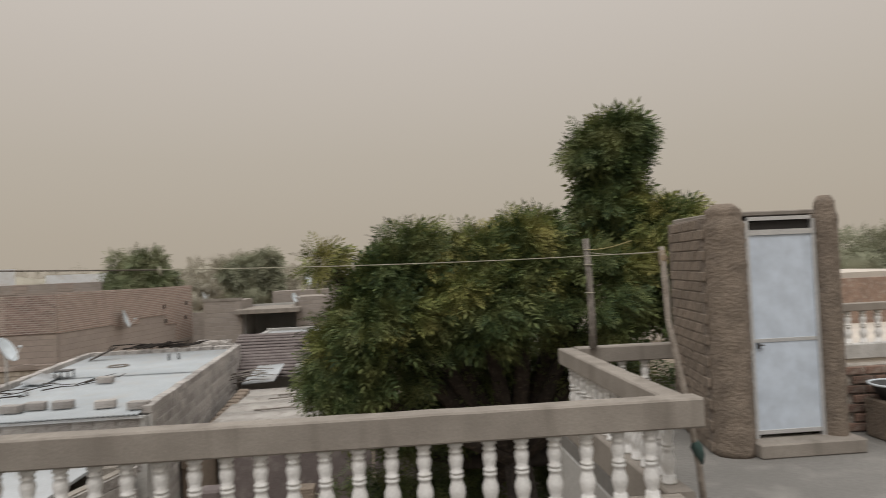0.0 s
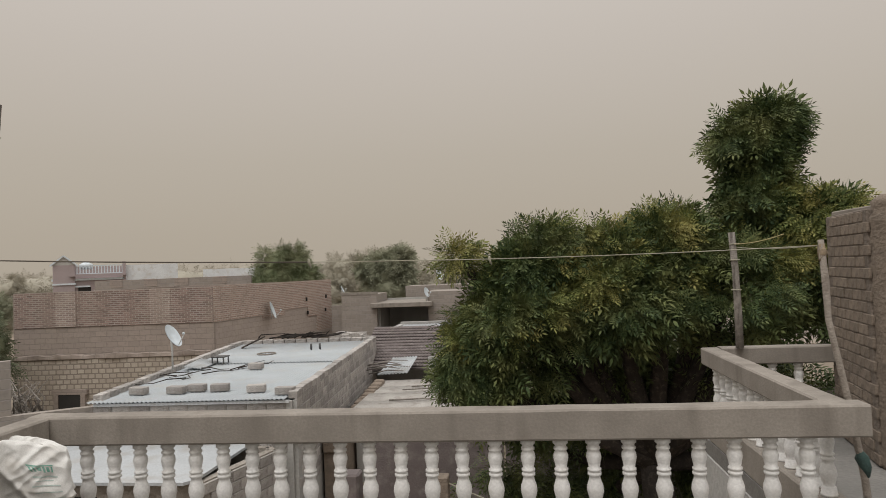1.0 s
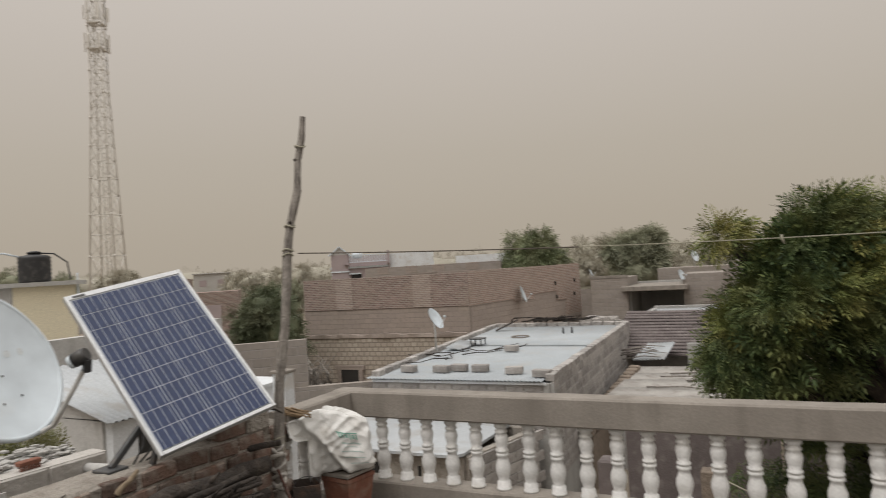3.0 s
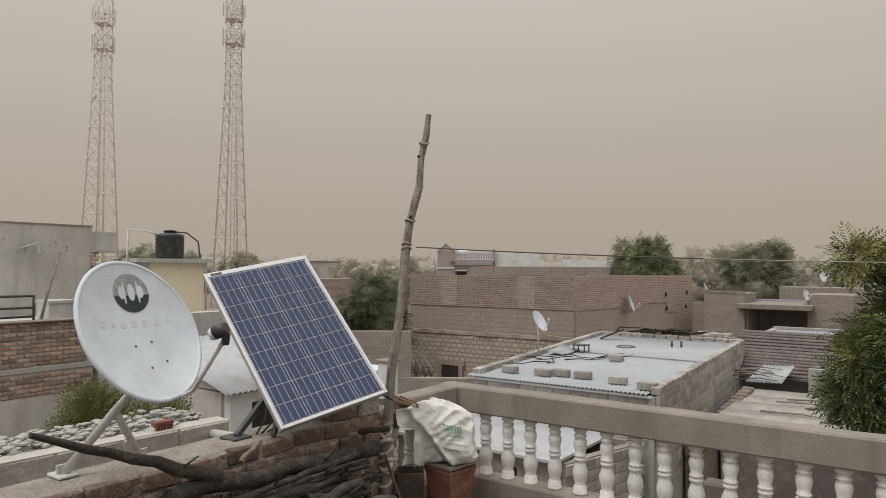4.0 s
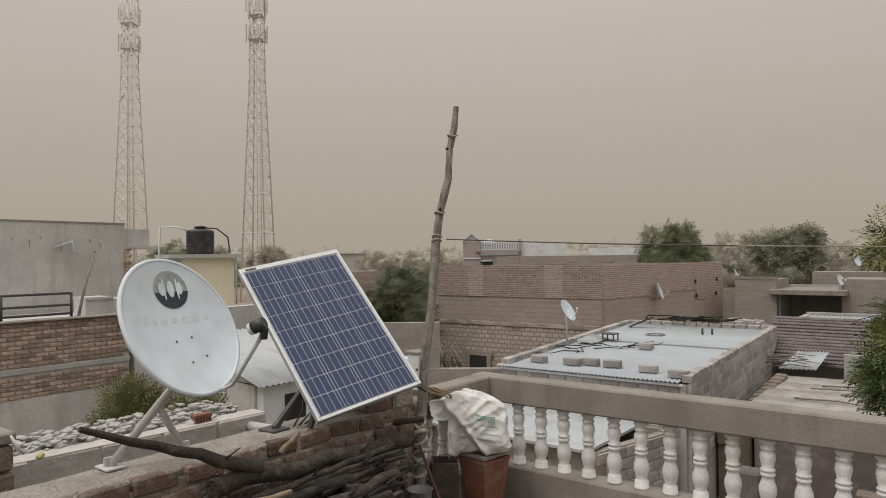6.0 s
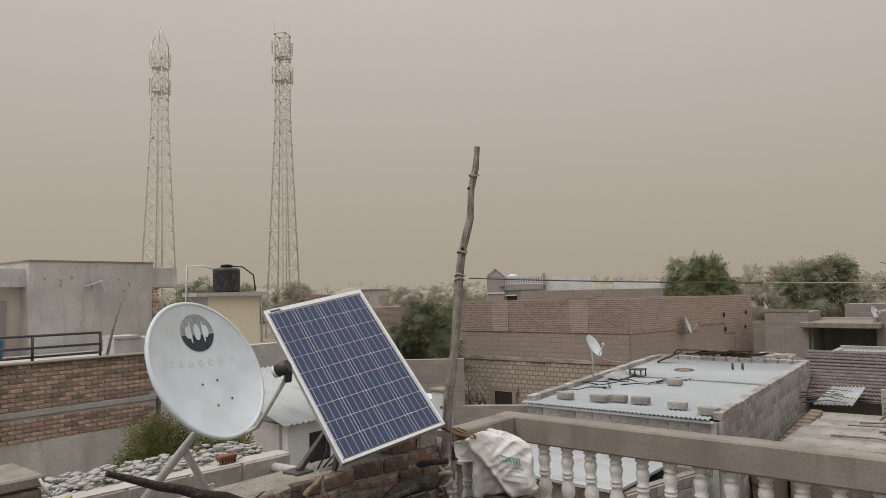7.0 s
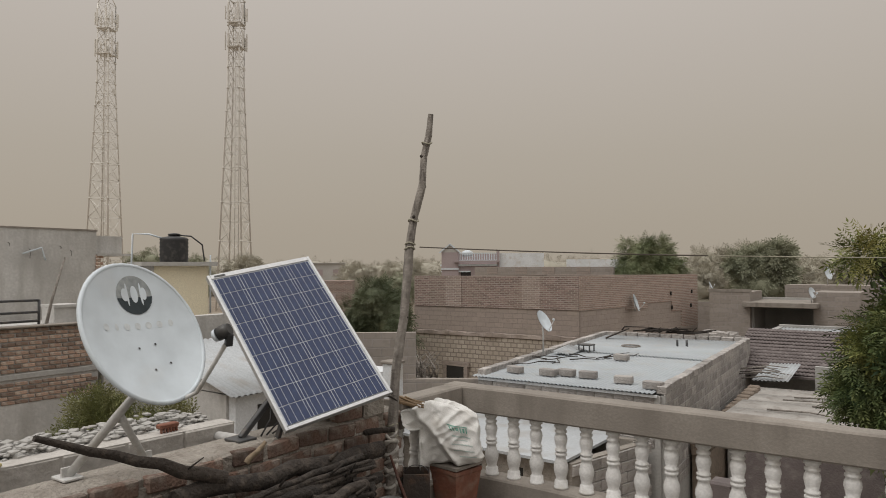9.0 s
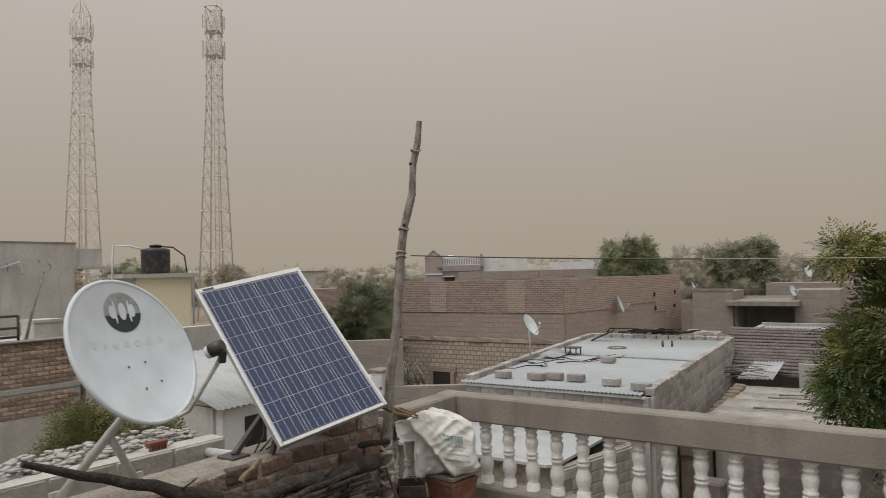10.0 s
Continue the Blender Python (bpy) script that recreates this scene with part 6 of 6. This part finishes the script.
solid("drain_pipe", Shape().tube([(-4.38, 1.75, 0.62), (-3.45, 1.62, 0.70)], 0.036, 12), CEMENT_PALE, "short grey pipe between the walls", "pipe", (-4.0, 1.7, 0.62))

# middle-left yard walls, dry sticks, white post
solid("wall_yard", wall_between(Shape(), (-13.4, 8.6), (-10.0, 11.3), GROUND, 0.33, 0.2), BLOCKWALL_X, "long grey block yard wall", "wall", kind="structure")
solid("wall_yard_low", wall_between(Shape(), (-10.3, 11.0), (-8.4, 12.3), GROUND, -0.74, 0.2), BLOCKWALL_X, "low yard wall with a flat top", "wall", kind="structure")
sh = Shape()
for i in range(40):
    x, y = -11.6 + jitter(rng, 0.35), 13.6 + jitter(rng, 0.4)
    sh.tube([(x, y, -1.2), (x + jitter(rng, 0.3), y + jitter(rng, 0.3), -0.9), (x + jitter(rng, 0.6), y + jitter(rng, 0.4), -0.75 + 0.4 * rng.random())], [0.02, 0.015, 0.007], 5)
solid("brushwood", sh.box((-11.6, 13.6, -2.3), (0.9, 0.8, 2.2)), POLEWOOD, "tangled heap of dry thorn sticks", "brushwood", (-11.6, 13.6, GROUND), kind="stuff")
wp = thing("meter_post", (-7.95, 8.0, GROUND), "white painted pillar box with a flat cap", "post")
part("body", Shape().box((-7.95, 8.0, -1.6), (0.26, 0.26, 3.5), None, 0.01), WHITEWASH, wp)
part("cap", Shape().box((-7.95, 8.0, 0.17), (0.32, 0.32, 0.05), None, 0.01), CONCRETE, wp)
part("dial", Shape().tube([(-7.85, 7.865, -0.12), (-7.845, 7.855, -0.12)], 0.025, 10), DARKSTEEL, wp)
solid("yard_shed", Shape().box((-9.4, 8.55, -1.8), (1.2, 1.2, 3.2)).box((-9.4, 8.55, -0.18), (1.3, 1.3, 0.05)), WHITEWASH, "low pale shed in the yard", "shed", (-9.4, 8.55, GROUND))


# ---- telecom towers ----
def lattice(name, base, half_base, half_top, z_waist, z_top, mat, label, spire, tiers):
    ob = thing(name, (*base, GROUND), label, "telecom tower", "telecom towers")
    bx, by = base
    m = pose(0, 0, 0, 0, 0, 28)

    def half(z):
        return half_base + (half_top - half_base) * min((z - GROUND) / (z_waist - GROUND), 1)

    def corner(z, k, out=0.0):
        sx, sy = ((-1, -1), (1, -1), (1, 1), (-1, 1))[k % 4]
        q = m @ Vector((sx * (half(z) + out), sy * (half(z) + out), 0))
        return Vector((bx + q.x, by + q.y, z))

    for k in range(4):
        part("leg", Shape().tube([corner(GROUND, k), corner(z_waist, k), corner(z_top, k)], [0.1, 0.085, 0.075], 6), mat, ob)
    zs, z = [], GROUND
    while z < z_top:
        zs.append(z)
        z += 1.8 * half(z)
    zs[-1] = z_top
    sh = Shape()
    for i, (a, b) in enumerate(zip(zs, zs[1:])):
        for k in range(4):
            sh.tube([corner(a, k), corner(b, k + 1)], 0.042, 4)
            sh.tube([corner(a, k + 1), corner(b, k)], 0.03, 4)
            sh.tube([corner(b, k), corner(b, k + 1)], 0.032, 4)
            if i % 2 == 0:
                part("flange", Shape().tube([corner(b - 0.12, k), corner(b + 0.12, k)], 0.15, 6), mat, ob)
    part("bracing", sh, mat, ob)
    ladder = Shape()
    q = m @ Vector((half_top * 0.4, -half_top * 0.4, 0))
    for d in (-0.16, 0.16):
        ladder.tube([(bx + q.x + d, by + q.y + d, GROUND), (bx + q.x + d, by + q.y + d, z_top)], 0.05, 5)
    for i in range(int((z_top - GROUND) / 0.8)):
        ladder.tube([(bx + q.x - 0.16, by + q.y - 0.16, GROUND + 0.8 * i), (bx + q.x + 0.16, by + q.y + 0.16, GROUND + 0.8 * i)], 0.03, 4)
    part("cable_ladder", ladder, mat, ob)
    for i, zp in enumerate(tiers):
        r = half_top + 0.12
        part("platform", Shape().box((bx, by, zp), (2 * r, 2 * r, 0.1), m), mat, ob)
        part("hoop", Shape().tube([corner(zp + 0.45, k, 0.12) for k in (0, 1, 2, 3, 0)], 0.035, 5, caps=False), mat, ob)
        for k in range(4):
            for g in (-0.5, 0.6):
                p = corner(zp + 0.3, k, 0.38 + 0.06 * k).lerp(corner(zp + 0.3, k + 1, 0.38), 0.5 + 0.5 * g)
                tall = 2.3 if (k + i) % 2 else 1.7
                rise = 0.5 + 0.5 * ((k * 3 + i) % 3)
                part("antenna", Shape().box(p + Vector((0, 0, rise)), (0.2, 0.12, tall), pose(0, 0, 0, 0, 0, 28 + 90 * k), 0.02), mat, ob)
                part("antenna_arm", Shape().tube([corner(zp + 0.3 + rise, k).lerp(corner(zp + 0.3 + rise, k + 1), 0.5 + 0.45 * g), p + Vector((0, 0, rise))], 0.035, 4), mat, ob)
    for s, dz in ((1, 11.5), (-1, 13.0), (1, 9.0)):
        q = m @ Vector((s * (half_top + 0.25), 0, 0))
        part("microwave_drum", Shape().tube([(bx + q.x, by + q.y, z_top - dz), (bx + q.x * 1.12, by + q.y * 1.12, z_top - dz)], [0.26, 0.3], 10), mat, ob)
    if spire:
        for k in range(4):
            part("spire", Shape().tube([corner(z_top, k), (bx, by, z_top + 2.3)], 0.06, 5), mat, ob)
        part("lightning_rod", Shape().tube([(bx, by, z_top + 2.2), (bx, by, z_top + 3.0)], 0.05, 5), mat, ob)
    else:
        part("top_frame", Shape().tube([corner(z_top, k, 0.08) for k in (0, 1, 2, 3, 0)], 0.06, 5, caps=False), mat, ob)
        for k in range(3):
            part("lightning_rod", Shape().tube([corner(z_top, k), corner(z_top, k) + Vector((0, 0, 2.6))], 0.014, 5), mat, ob)
    return ob


# both towers wear haze-lightened steel, the farther one the palest
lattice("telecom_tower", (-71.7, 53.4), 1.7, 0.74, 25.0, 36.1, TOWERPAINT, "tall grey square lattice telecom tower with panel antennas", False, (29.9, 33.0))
lattice("telecom_tower", (-88.6, 45.6), 1.82, 0.77, 27.0, 36.9, TOWERPALE, "tall lattice telecom tower with a pointed top, painted pale for haze", True, (30.2, 33.6))


# ---- trees ----
def leaf_cloud(rng, blobs, count, size, pairs, leaf, droop, core=0.25):
    """Pinnate fronds, or single leaves, set over uneven clumps on the blobs (centre, radii, weight)."""
    weights = np.array([b[2] for b in blobs], float)
    pick = rng.choice(len(blobs), count, p=weights / weights.sum())
    cen, rad = np.array([b[0] for b in blobs])[pick], np.array([b[1] for b in blobs])[pick]
    seeds = [rng.normal(size=(26, 3)) for _ in blobs]
    seeds = [s / np.linalg.norm(s, axis=1, keepdims=True) for s in seeds]
    which = rng.integers(0, 26, count)
    dirs = np.array([seeds[p][w] for p, w in zip(pick, which)])
    n = dirs + rng.normal(size=(count, 3)) * 0.21
    n /= np.linalg.norm(n, axis=1, keepdims=True)
    clump = 0.78 + 0.32 * ((which * 37 % 26) / 26.0)[:, None]
    close = np.exp(-2.2 * np.linalg.norm(n - dirs, axis=1))[:, None]
    r = clump * (0.82 + 0.26 * close) * (1 - core * rng.random((count, 1)) ** 1.5)
    o = cen + n * rad * r
    d = n * 0.8 + rng.normal(size=(count, 3)) * 0.45 + np.array([0.3, 0, -droop])
    return fronds(rng, o, d, size, pairs, leaf, droop).reshape(-1, 3)


def fronds(rng, o, d, size, pairs, leaf, droop):
    """Feathered fronds at the places o along the directions d; one row of corners each."""
    count = len(o)
    d = d / np.linalg.norm(d, axis=1, keepdims=True)
    s = np.cross(d, rng.normal(size=(count, 3)))
    s /= np.linalg.norm(s, axis=1, keepdims=True)
    u = np.cross(d, s)
    tmpl = []
    for i in range(pairs):
        a = (i + 0.6) / (pairs + 0.4)
        for sg in (-1, 1):
            tmpl.append([(a, 0.0), (a + leaf * 0.35, sg * leaf * 0.55), (a + leaf * 0.75, sg * leaf * 1.0), (a + leaf * 0.1, sg * leaf * 0.62)])
    tmpl.append([(0.95, 0.0), (1.0 + leaf * 0.3, -leaf * 0.22), (1.0 + leaf, 0.0), (1.0 + leaf * 0.3, leaf * 0.22)])
    ab = np.array(tmpl).reshape(-1, 2)
    length = size * (0.7 + 0.6 * rng.random((count, 1, 1)))
    a, b = ab[None, :, 0, None], ab[None, :, 1, None]
    return o[:, None] + length * (a * d[:, None] + b * s[:, None] - 0.22 * a * a * np.abs(u[:, None]) * np.array([0.3, 0.3, 1.0]) * droop)


def clumps_on(rng, blobs, number, radius):
    """Uneven leaf clumps over the blobs: centre, outward direction and radius of each."""
    found = []
    for cen, rad, weight in blobs:
        cen, rad = np.array(cen), np.array(rad)
        for _ in range(max(3, int(number * weight))):
            n = rng.normal(size=3)
            n /= np.linalg.norm(n)
            if n[2] < -0.75 or (n[1] > 0.45 and rng.random() > 0.4):
                continue
            c = cen + n * rad * (0.78 + 0.26 * rng.random())
            if any(np.linalg.norm((c - np.array(q[0])) / np.array(q[1])) < 0.62 for q in blobs):
                continue
            found.append((c, n, radius * (0.6 + 0.75 * rng.random())))
    return found


def clump_fronds(rng, found, each, size, pairs, leaf, droop, wind):
    """Fronds that spread from each clump, hang, and trail with the wind."""
    c = np.repeat([f[0] for f in found], each, axis=0)
    n = np.repeat([f[1] for f in found], each, axis=0)
    r = np.repeat([f[2] for f in found], each)[:, None]
    w = rng.normal(size=c.shape) + 0.5 * n + np.array([0, 0, 0.25])
    w /= np.linalg.norm(w, axis=1, keepdims=True)
    o = c + w * r * np.array([1.0, 1.0, 0.75]) * (0.2 + 0.8 * rng.random((len(c), 1)) ** 0.6)
    d = w * 0.6 + 0.25 * n + rng.normal(size=c.shape) * 0.25 + np.array([wind, 0, -droop])
    return fronds(rng, o, d, size, pairs, leaf, droop).reshape(-1, 3)


def leaf_mesh(name, pts, material, origin):
    me = bpy.data.meshes.new(name)
    nq = len(pts) // 4
    me.vertices.add(len(pts))
    me.vertices.foreach_set("co", (pts - np.array(origin)).astype(np.float32).ravel())
    me.loops.add(len(pts))
    me.loops.foreach_set("vertex_index", np.arange(len(pts), dtype=np.int32))
    me.polygons.add(nq)
    me.polygons.foreach_set("loop_start", np.arange(0, 4 * nq, 4, dtype=np.int32))
    me.update(calc_edges=True)
    me.materials.append(material)
    return me


def lump(shape, c, r, k=0.78):
    """An uneven rounded mass about c, to fill the heart of a dense far crown."""
    c = Vector(c)
    v = [c + Vector((0, 0, k * r[2]))]
    for i in range(1, 6):
        for j in range(12):
            a, e = 6.2832 * j / 12, math.pi * (i / 6 - 0.5)
            q = Vector((math.cos(a) * math.cos(e), math.sin(a) * math.cos(e), math.sin(e)))
            v.append(c + Vector((q.x * r[0], q.y * r[1], q.z * r[2])) * (k + 0.25 * noise.noise(q * 2.3 + c)))
    f = [(1 + i * 12 + j, 1 + i * 12 + (j + 1) % 12, 1 + (i + 1) * 12 + (j + 1) % 12, 1 + (i + 1) * 12 + j) for i in range(4) for j in range(12)]
    return shape.add(v, f + [(0, 49 + j, 49 + (j + 1) % 12) for j in range(12)], True)


def tree(name, base, blobs, count, size, pairs, leaf, droop, material, label, seed, trunk=0.2, group="", core=0.25, clumps=None):
    ob = thing(name, base, label, "tree" if name != "bush" else "bush", group)
    rng = np.random.default_rng(seed)
    leaves = leaf_cloud(rng, [(c, tuple(0.8 * q for q in r), w) for c, r, w in blobs] if clumps else blobs, count, size, pairs, leaf, droop, core)
    if clumps:
        number, radius, each, wind = clumps
        leaves = np.concatenate([leaves, clump_fronds(rng, clumps_on(rng, blobs, number, radius), each, size, pairs, leaf, droop, wind)])
    crown = new("crown", leaf_mesh("crown", leaves, material, base))
    if clumps:
        heart = Shape()
        for c, r, _ in blobs:
            lump(heart, c, r)
        part("inner_foliage", heart, material, ob)
    crown.parent = ob
    b0 = Vector(base)
    mid = sum((Vector(b[0]) for b in blobs), Vector()) / len(blobs)
    fork = b0.lerp(mid, 0.45)
    part("trunk", Shape().tube([b0, b0.lerp(fork, 0.5) + Vector((0.06, 0.03, 0)), fork], [trunk * 1.25, trunk, trunk * 0.8], 10, 0.1, seed), BARK, ob)
    for i, b in enumerate(blobs):
        c = Vector(b[0])
        part("limb", Shape().tube([fork, fork.lerp(c, 0.5) + Vector((0, 0, -0.1)), c, c + Vector((0.1, 0.05, b[1][2] * 0.6))], [trunk * 0.6, trunk * 0.45, trunk * 0.25, trunk * 0.08], 7, 0.1, seed + i), BARK, ob)
    return ob


BIG = [((0.05, 9.7, 0.75), (0.92, 0.9, 0.9), 1.0), ((0.55, 9.6, 1.72), (0.42, 0.5, 0.68), 0.55), ((0.15, 9.5, 1.6), (0.35, 0.4, 0.4), 0.3), ((-0.86, 9.6, 1.98), (0.08, 0.08, 0.04), 0.03), ((-0.25, 9.6, 1.35), (0.34, 0.4, 0.26), 0.3),
       ((1.6, 9.6, 1.15), (0.95, 0.9, 0.95), 1.0), ((1.45, 9.5, 1.95), (0.36, 0.36, 0.24), 0.3), ((2.35, 9.6, 1.85), (0.52, 0.6, 0.68), 0.65), ((3.3, 9.7, 1.25), (1.0, 1.0, 0.9), 1.0), ((4.75, 9.6, 1.55), (0.75, 0.9, 0.9), 0.9), ((4.6, 9.6, 2.25), (0.46, 0.5, 0.38), 0.45),
       ((3.8, 9.9, 2.55), (0.46, 0.46, 0.34), 0.4), ((3.85, 9.9, 3.1), (0.4, 0.4, 0.28), 0.4), ((3.78, 9.9, 3.62), (0.38, 0.36, 0.28), 0.36), ((4.05, 9.9, 3.94), (0.28, 0.28, 0.2), 0.3),
       ((-0.7, 9.8, 0.15), (0.36, 0.6, 0.75), 0.45)]
SHADED = [((0.3, 10.7, -0.2), (1.0, 0.7, 0.7), 0.5), ((1.7, 10.8, -0.1), (1.2, 0.7, 0.7), 0.5), ((3.2, 10.9, -0.1), (1.2, 0.8, 0.7), 0.5), ((0.5, 11.2, -0.6), (1.4, 0.9, 0.9), 0.5), ((2.1, 11.4, -0.6), (1.7, 0.9, 0.9), 0.5), ((3.8, 11.4, -0.6), (1.6, 0.9, 0.9), 0.5),
          ((0.6, 11.9, -1.7), (1.7, 0.8, 1.0), 0.5), ((2.6, 12.0, -1.7), (1.8, 0.8, 1.0), 0.5), ((4.6, 11.9, -1.7), (1.7, 0.8, 1.1), 0.5), ((1.6, 12.2, -2.6), (2.6, 0.7, 0.9), 0.4)]
NEEM_AT = (2.3, 10.6, GROUND)
neem = tree("neem_tree", NEEM_AT, BIG + SHADED, 26000, 0.30, 4, 0.34, 0.3, NEEM, "large dense green neem tree tossed by the wind", 5, 0.3, core=0.5)
rng_n = np.random.default_rng(6)
green, young = [], []
for q in clumps_on(rng_n, BIG, 44, 0.27):
    if q[1][2] < -0.2 and q[0][0] > -0.3:
        continue
    # upward clumps get more light fronds: top light painted in with young growth
    lit_share = (q[1][2] > 0.2) * 0.34 + (q[0][0] > 4.2) * 0.4 + (q[0][2] > 1.4) * 0.16 - (q[0][2] > 2.75) * 0.45
    (young if rng_n.random() < lit_share else green).append(q)
for name, some, mat, label in (("outer_foliage", green, NEEM, ""), ("young_lit_growth", young, YOUNG_LIT, "yellow-green young growth and upper leaves painted lighter as top-lit")):
    leaves = new(name, leaf_mesh(name, clump_fronds(rng_n, some, 90, 0.25, 6, 0.25, 0.42, 0.3), mat, NEEM_AT))
    leaves.parent = neem
    tagged(leaves, label)
tree("tree", (-13.4, 37.2, GROUND), [((-13.3, 37.0, 1.5), (1.55, 1.4, 1.2), 1), ((-12.9, 37.0, 2.55), (0.85, 0.85, 0.75), 0.6), ((-13.9, 37.0, 2.5), (0.8, 0.85, 0.8), 0.6), ((-12.2, 37.0, 1.7), (0.7, 0.8, 0.5), 0.4), ((-14.7, 37, 1.5), (0.6, 0.7, 0.5), 0.4), ((-13.2, 37.0, 0.2), (1.6, 1.4, 1.2), 0.4)], 2600, 0.4, 4, 0.3, 0.35, MIDHAZELEAF, "dark green tree standing behind the brick building", 8, 0.2, "trees of the village", 0.5, (30, 0.36, 46, 0.35))
tree("tree", (-7.2, 38.5, GROUND), [((-7.35, 38, 1.75), (1.0, 1.0, 1.0), 1), ((-6.85, 38, 2.4), (0.7, 0.8, 0.48), 0.6), ((-7.8, 38, 2.3), (0.5, 0.6, 0.45), 0.5), ((-9.05, 38, 2.0), (0.3, 0.3, 0.26), 0.2), ((-8.75, 38, 1.35), (0.35, 0.5, 0.45), 0.3), ((-6.65, 38, 1.6), (0.5, 0.6, 0.75), 0.5), ((-7.2, 38, 0.7), (1.5, 1.2, 1.0), 0.5)], 2600, 0.36, 4, 0.34, 0.25, FARLEAF, "green tree behind the porch house, paled by painted haze", 9, 0.22, "trees of the village", 0.5, (30, 0.34, 46, 0.2))
tree("tree", (-18.8, 20.2, GROUND), [((-18.75, 20.0, 0.3), (0.95, 1.0, 0.9), 1), ((-18.0, 20.1, -0.4), (0.8, 1.0, 1.0), 0.8), ((-19.5, 20.0, -0.3), (0.75, 0.9, 1.0), 0.8), ((-18.8, 20, -1.4), (1.3, 1.1, 1.0), 0.6)], 3200, 0.3, 4, 0.32, 0.3, BUSHYLEAF, "bushy green tree beside the brick building", 10, 0.2, "trees of the village", 0.5, (34, 0.28, 50, 0.2))
# far trees, their haze carried by the pale leaf colours
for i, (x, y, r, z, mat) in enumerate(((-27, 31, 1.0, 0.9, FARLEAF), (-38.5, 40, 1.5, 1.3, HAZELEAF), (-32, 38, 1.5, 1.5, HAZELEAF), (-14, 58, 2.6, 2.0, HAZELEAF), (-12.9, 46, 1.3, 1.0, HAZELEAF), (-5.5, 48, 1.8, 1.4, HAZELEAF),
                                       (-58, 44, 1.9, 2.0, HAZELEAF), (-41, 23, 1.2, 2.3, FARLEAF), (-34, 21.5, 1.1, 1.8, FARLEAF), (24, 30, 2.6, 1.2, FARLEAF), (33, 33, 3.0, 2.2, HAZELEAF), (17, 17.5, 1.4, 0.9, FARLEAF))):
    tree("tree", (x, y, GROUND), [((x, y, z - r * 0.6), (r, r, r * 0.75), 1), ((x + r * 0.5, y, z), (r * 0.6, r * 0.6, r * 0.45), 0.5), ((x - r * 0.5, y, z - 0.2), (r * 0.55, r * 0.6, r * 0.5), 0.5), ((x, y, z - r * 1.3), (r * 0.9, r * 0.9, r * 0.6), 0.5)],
         2600, 0.17 * r, 3, 0.4, 0.2, mat, "far tree among the houses, paled by painted haze", 40 + i, 0.2, "far trees", 0.5, (30, 0.3 * r, 60, 0.15))
tree("bush", (-7.6, 2.4, GROUND), [((-7.6, 2.62, -0.18), (0.7, 0.48, 0.6), 1), ((-7.4, 3.1, -0.12), (0.6, 0.42, 0.46), 0.8), ((-7.6, 2.25, -0.42), (0.6, 0.38, 0.45), 0.5)], 12000, 0.15, 4, 0.24, 0.0, BUSHLEAF, "scrubby yellow-green bush behind the block wall", 70, 0.06, core=0.5)
# belt of trees and scrub along the horizon, haze painted into its leaf colour
pts = []
rng_f = np.random.default_rng(99)
for i in range(150):
    ang = math.radians(-60 + 150 * i / 149)
    dd = 130 + 60 * rng_f.random()
    r = 2.8 + 1.8 * rng_f.random()
    pts.append(((-dd * math.sin(ang), dd * math.cos(ang), GROUND + r * 0.8), (r * 1.6, r * 1.6, r), 1))
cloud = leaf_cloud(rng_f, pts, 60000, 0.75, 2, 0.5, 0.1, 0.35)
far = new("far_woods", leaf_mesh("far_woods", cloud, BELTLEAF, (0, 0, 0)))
tagged(far, "pale belt of scrub and trees on the horizon, its haze painted in", "woods", kind="stuff")
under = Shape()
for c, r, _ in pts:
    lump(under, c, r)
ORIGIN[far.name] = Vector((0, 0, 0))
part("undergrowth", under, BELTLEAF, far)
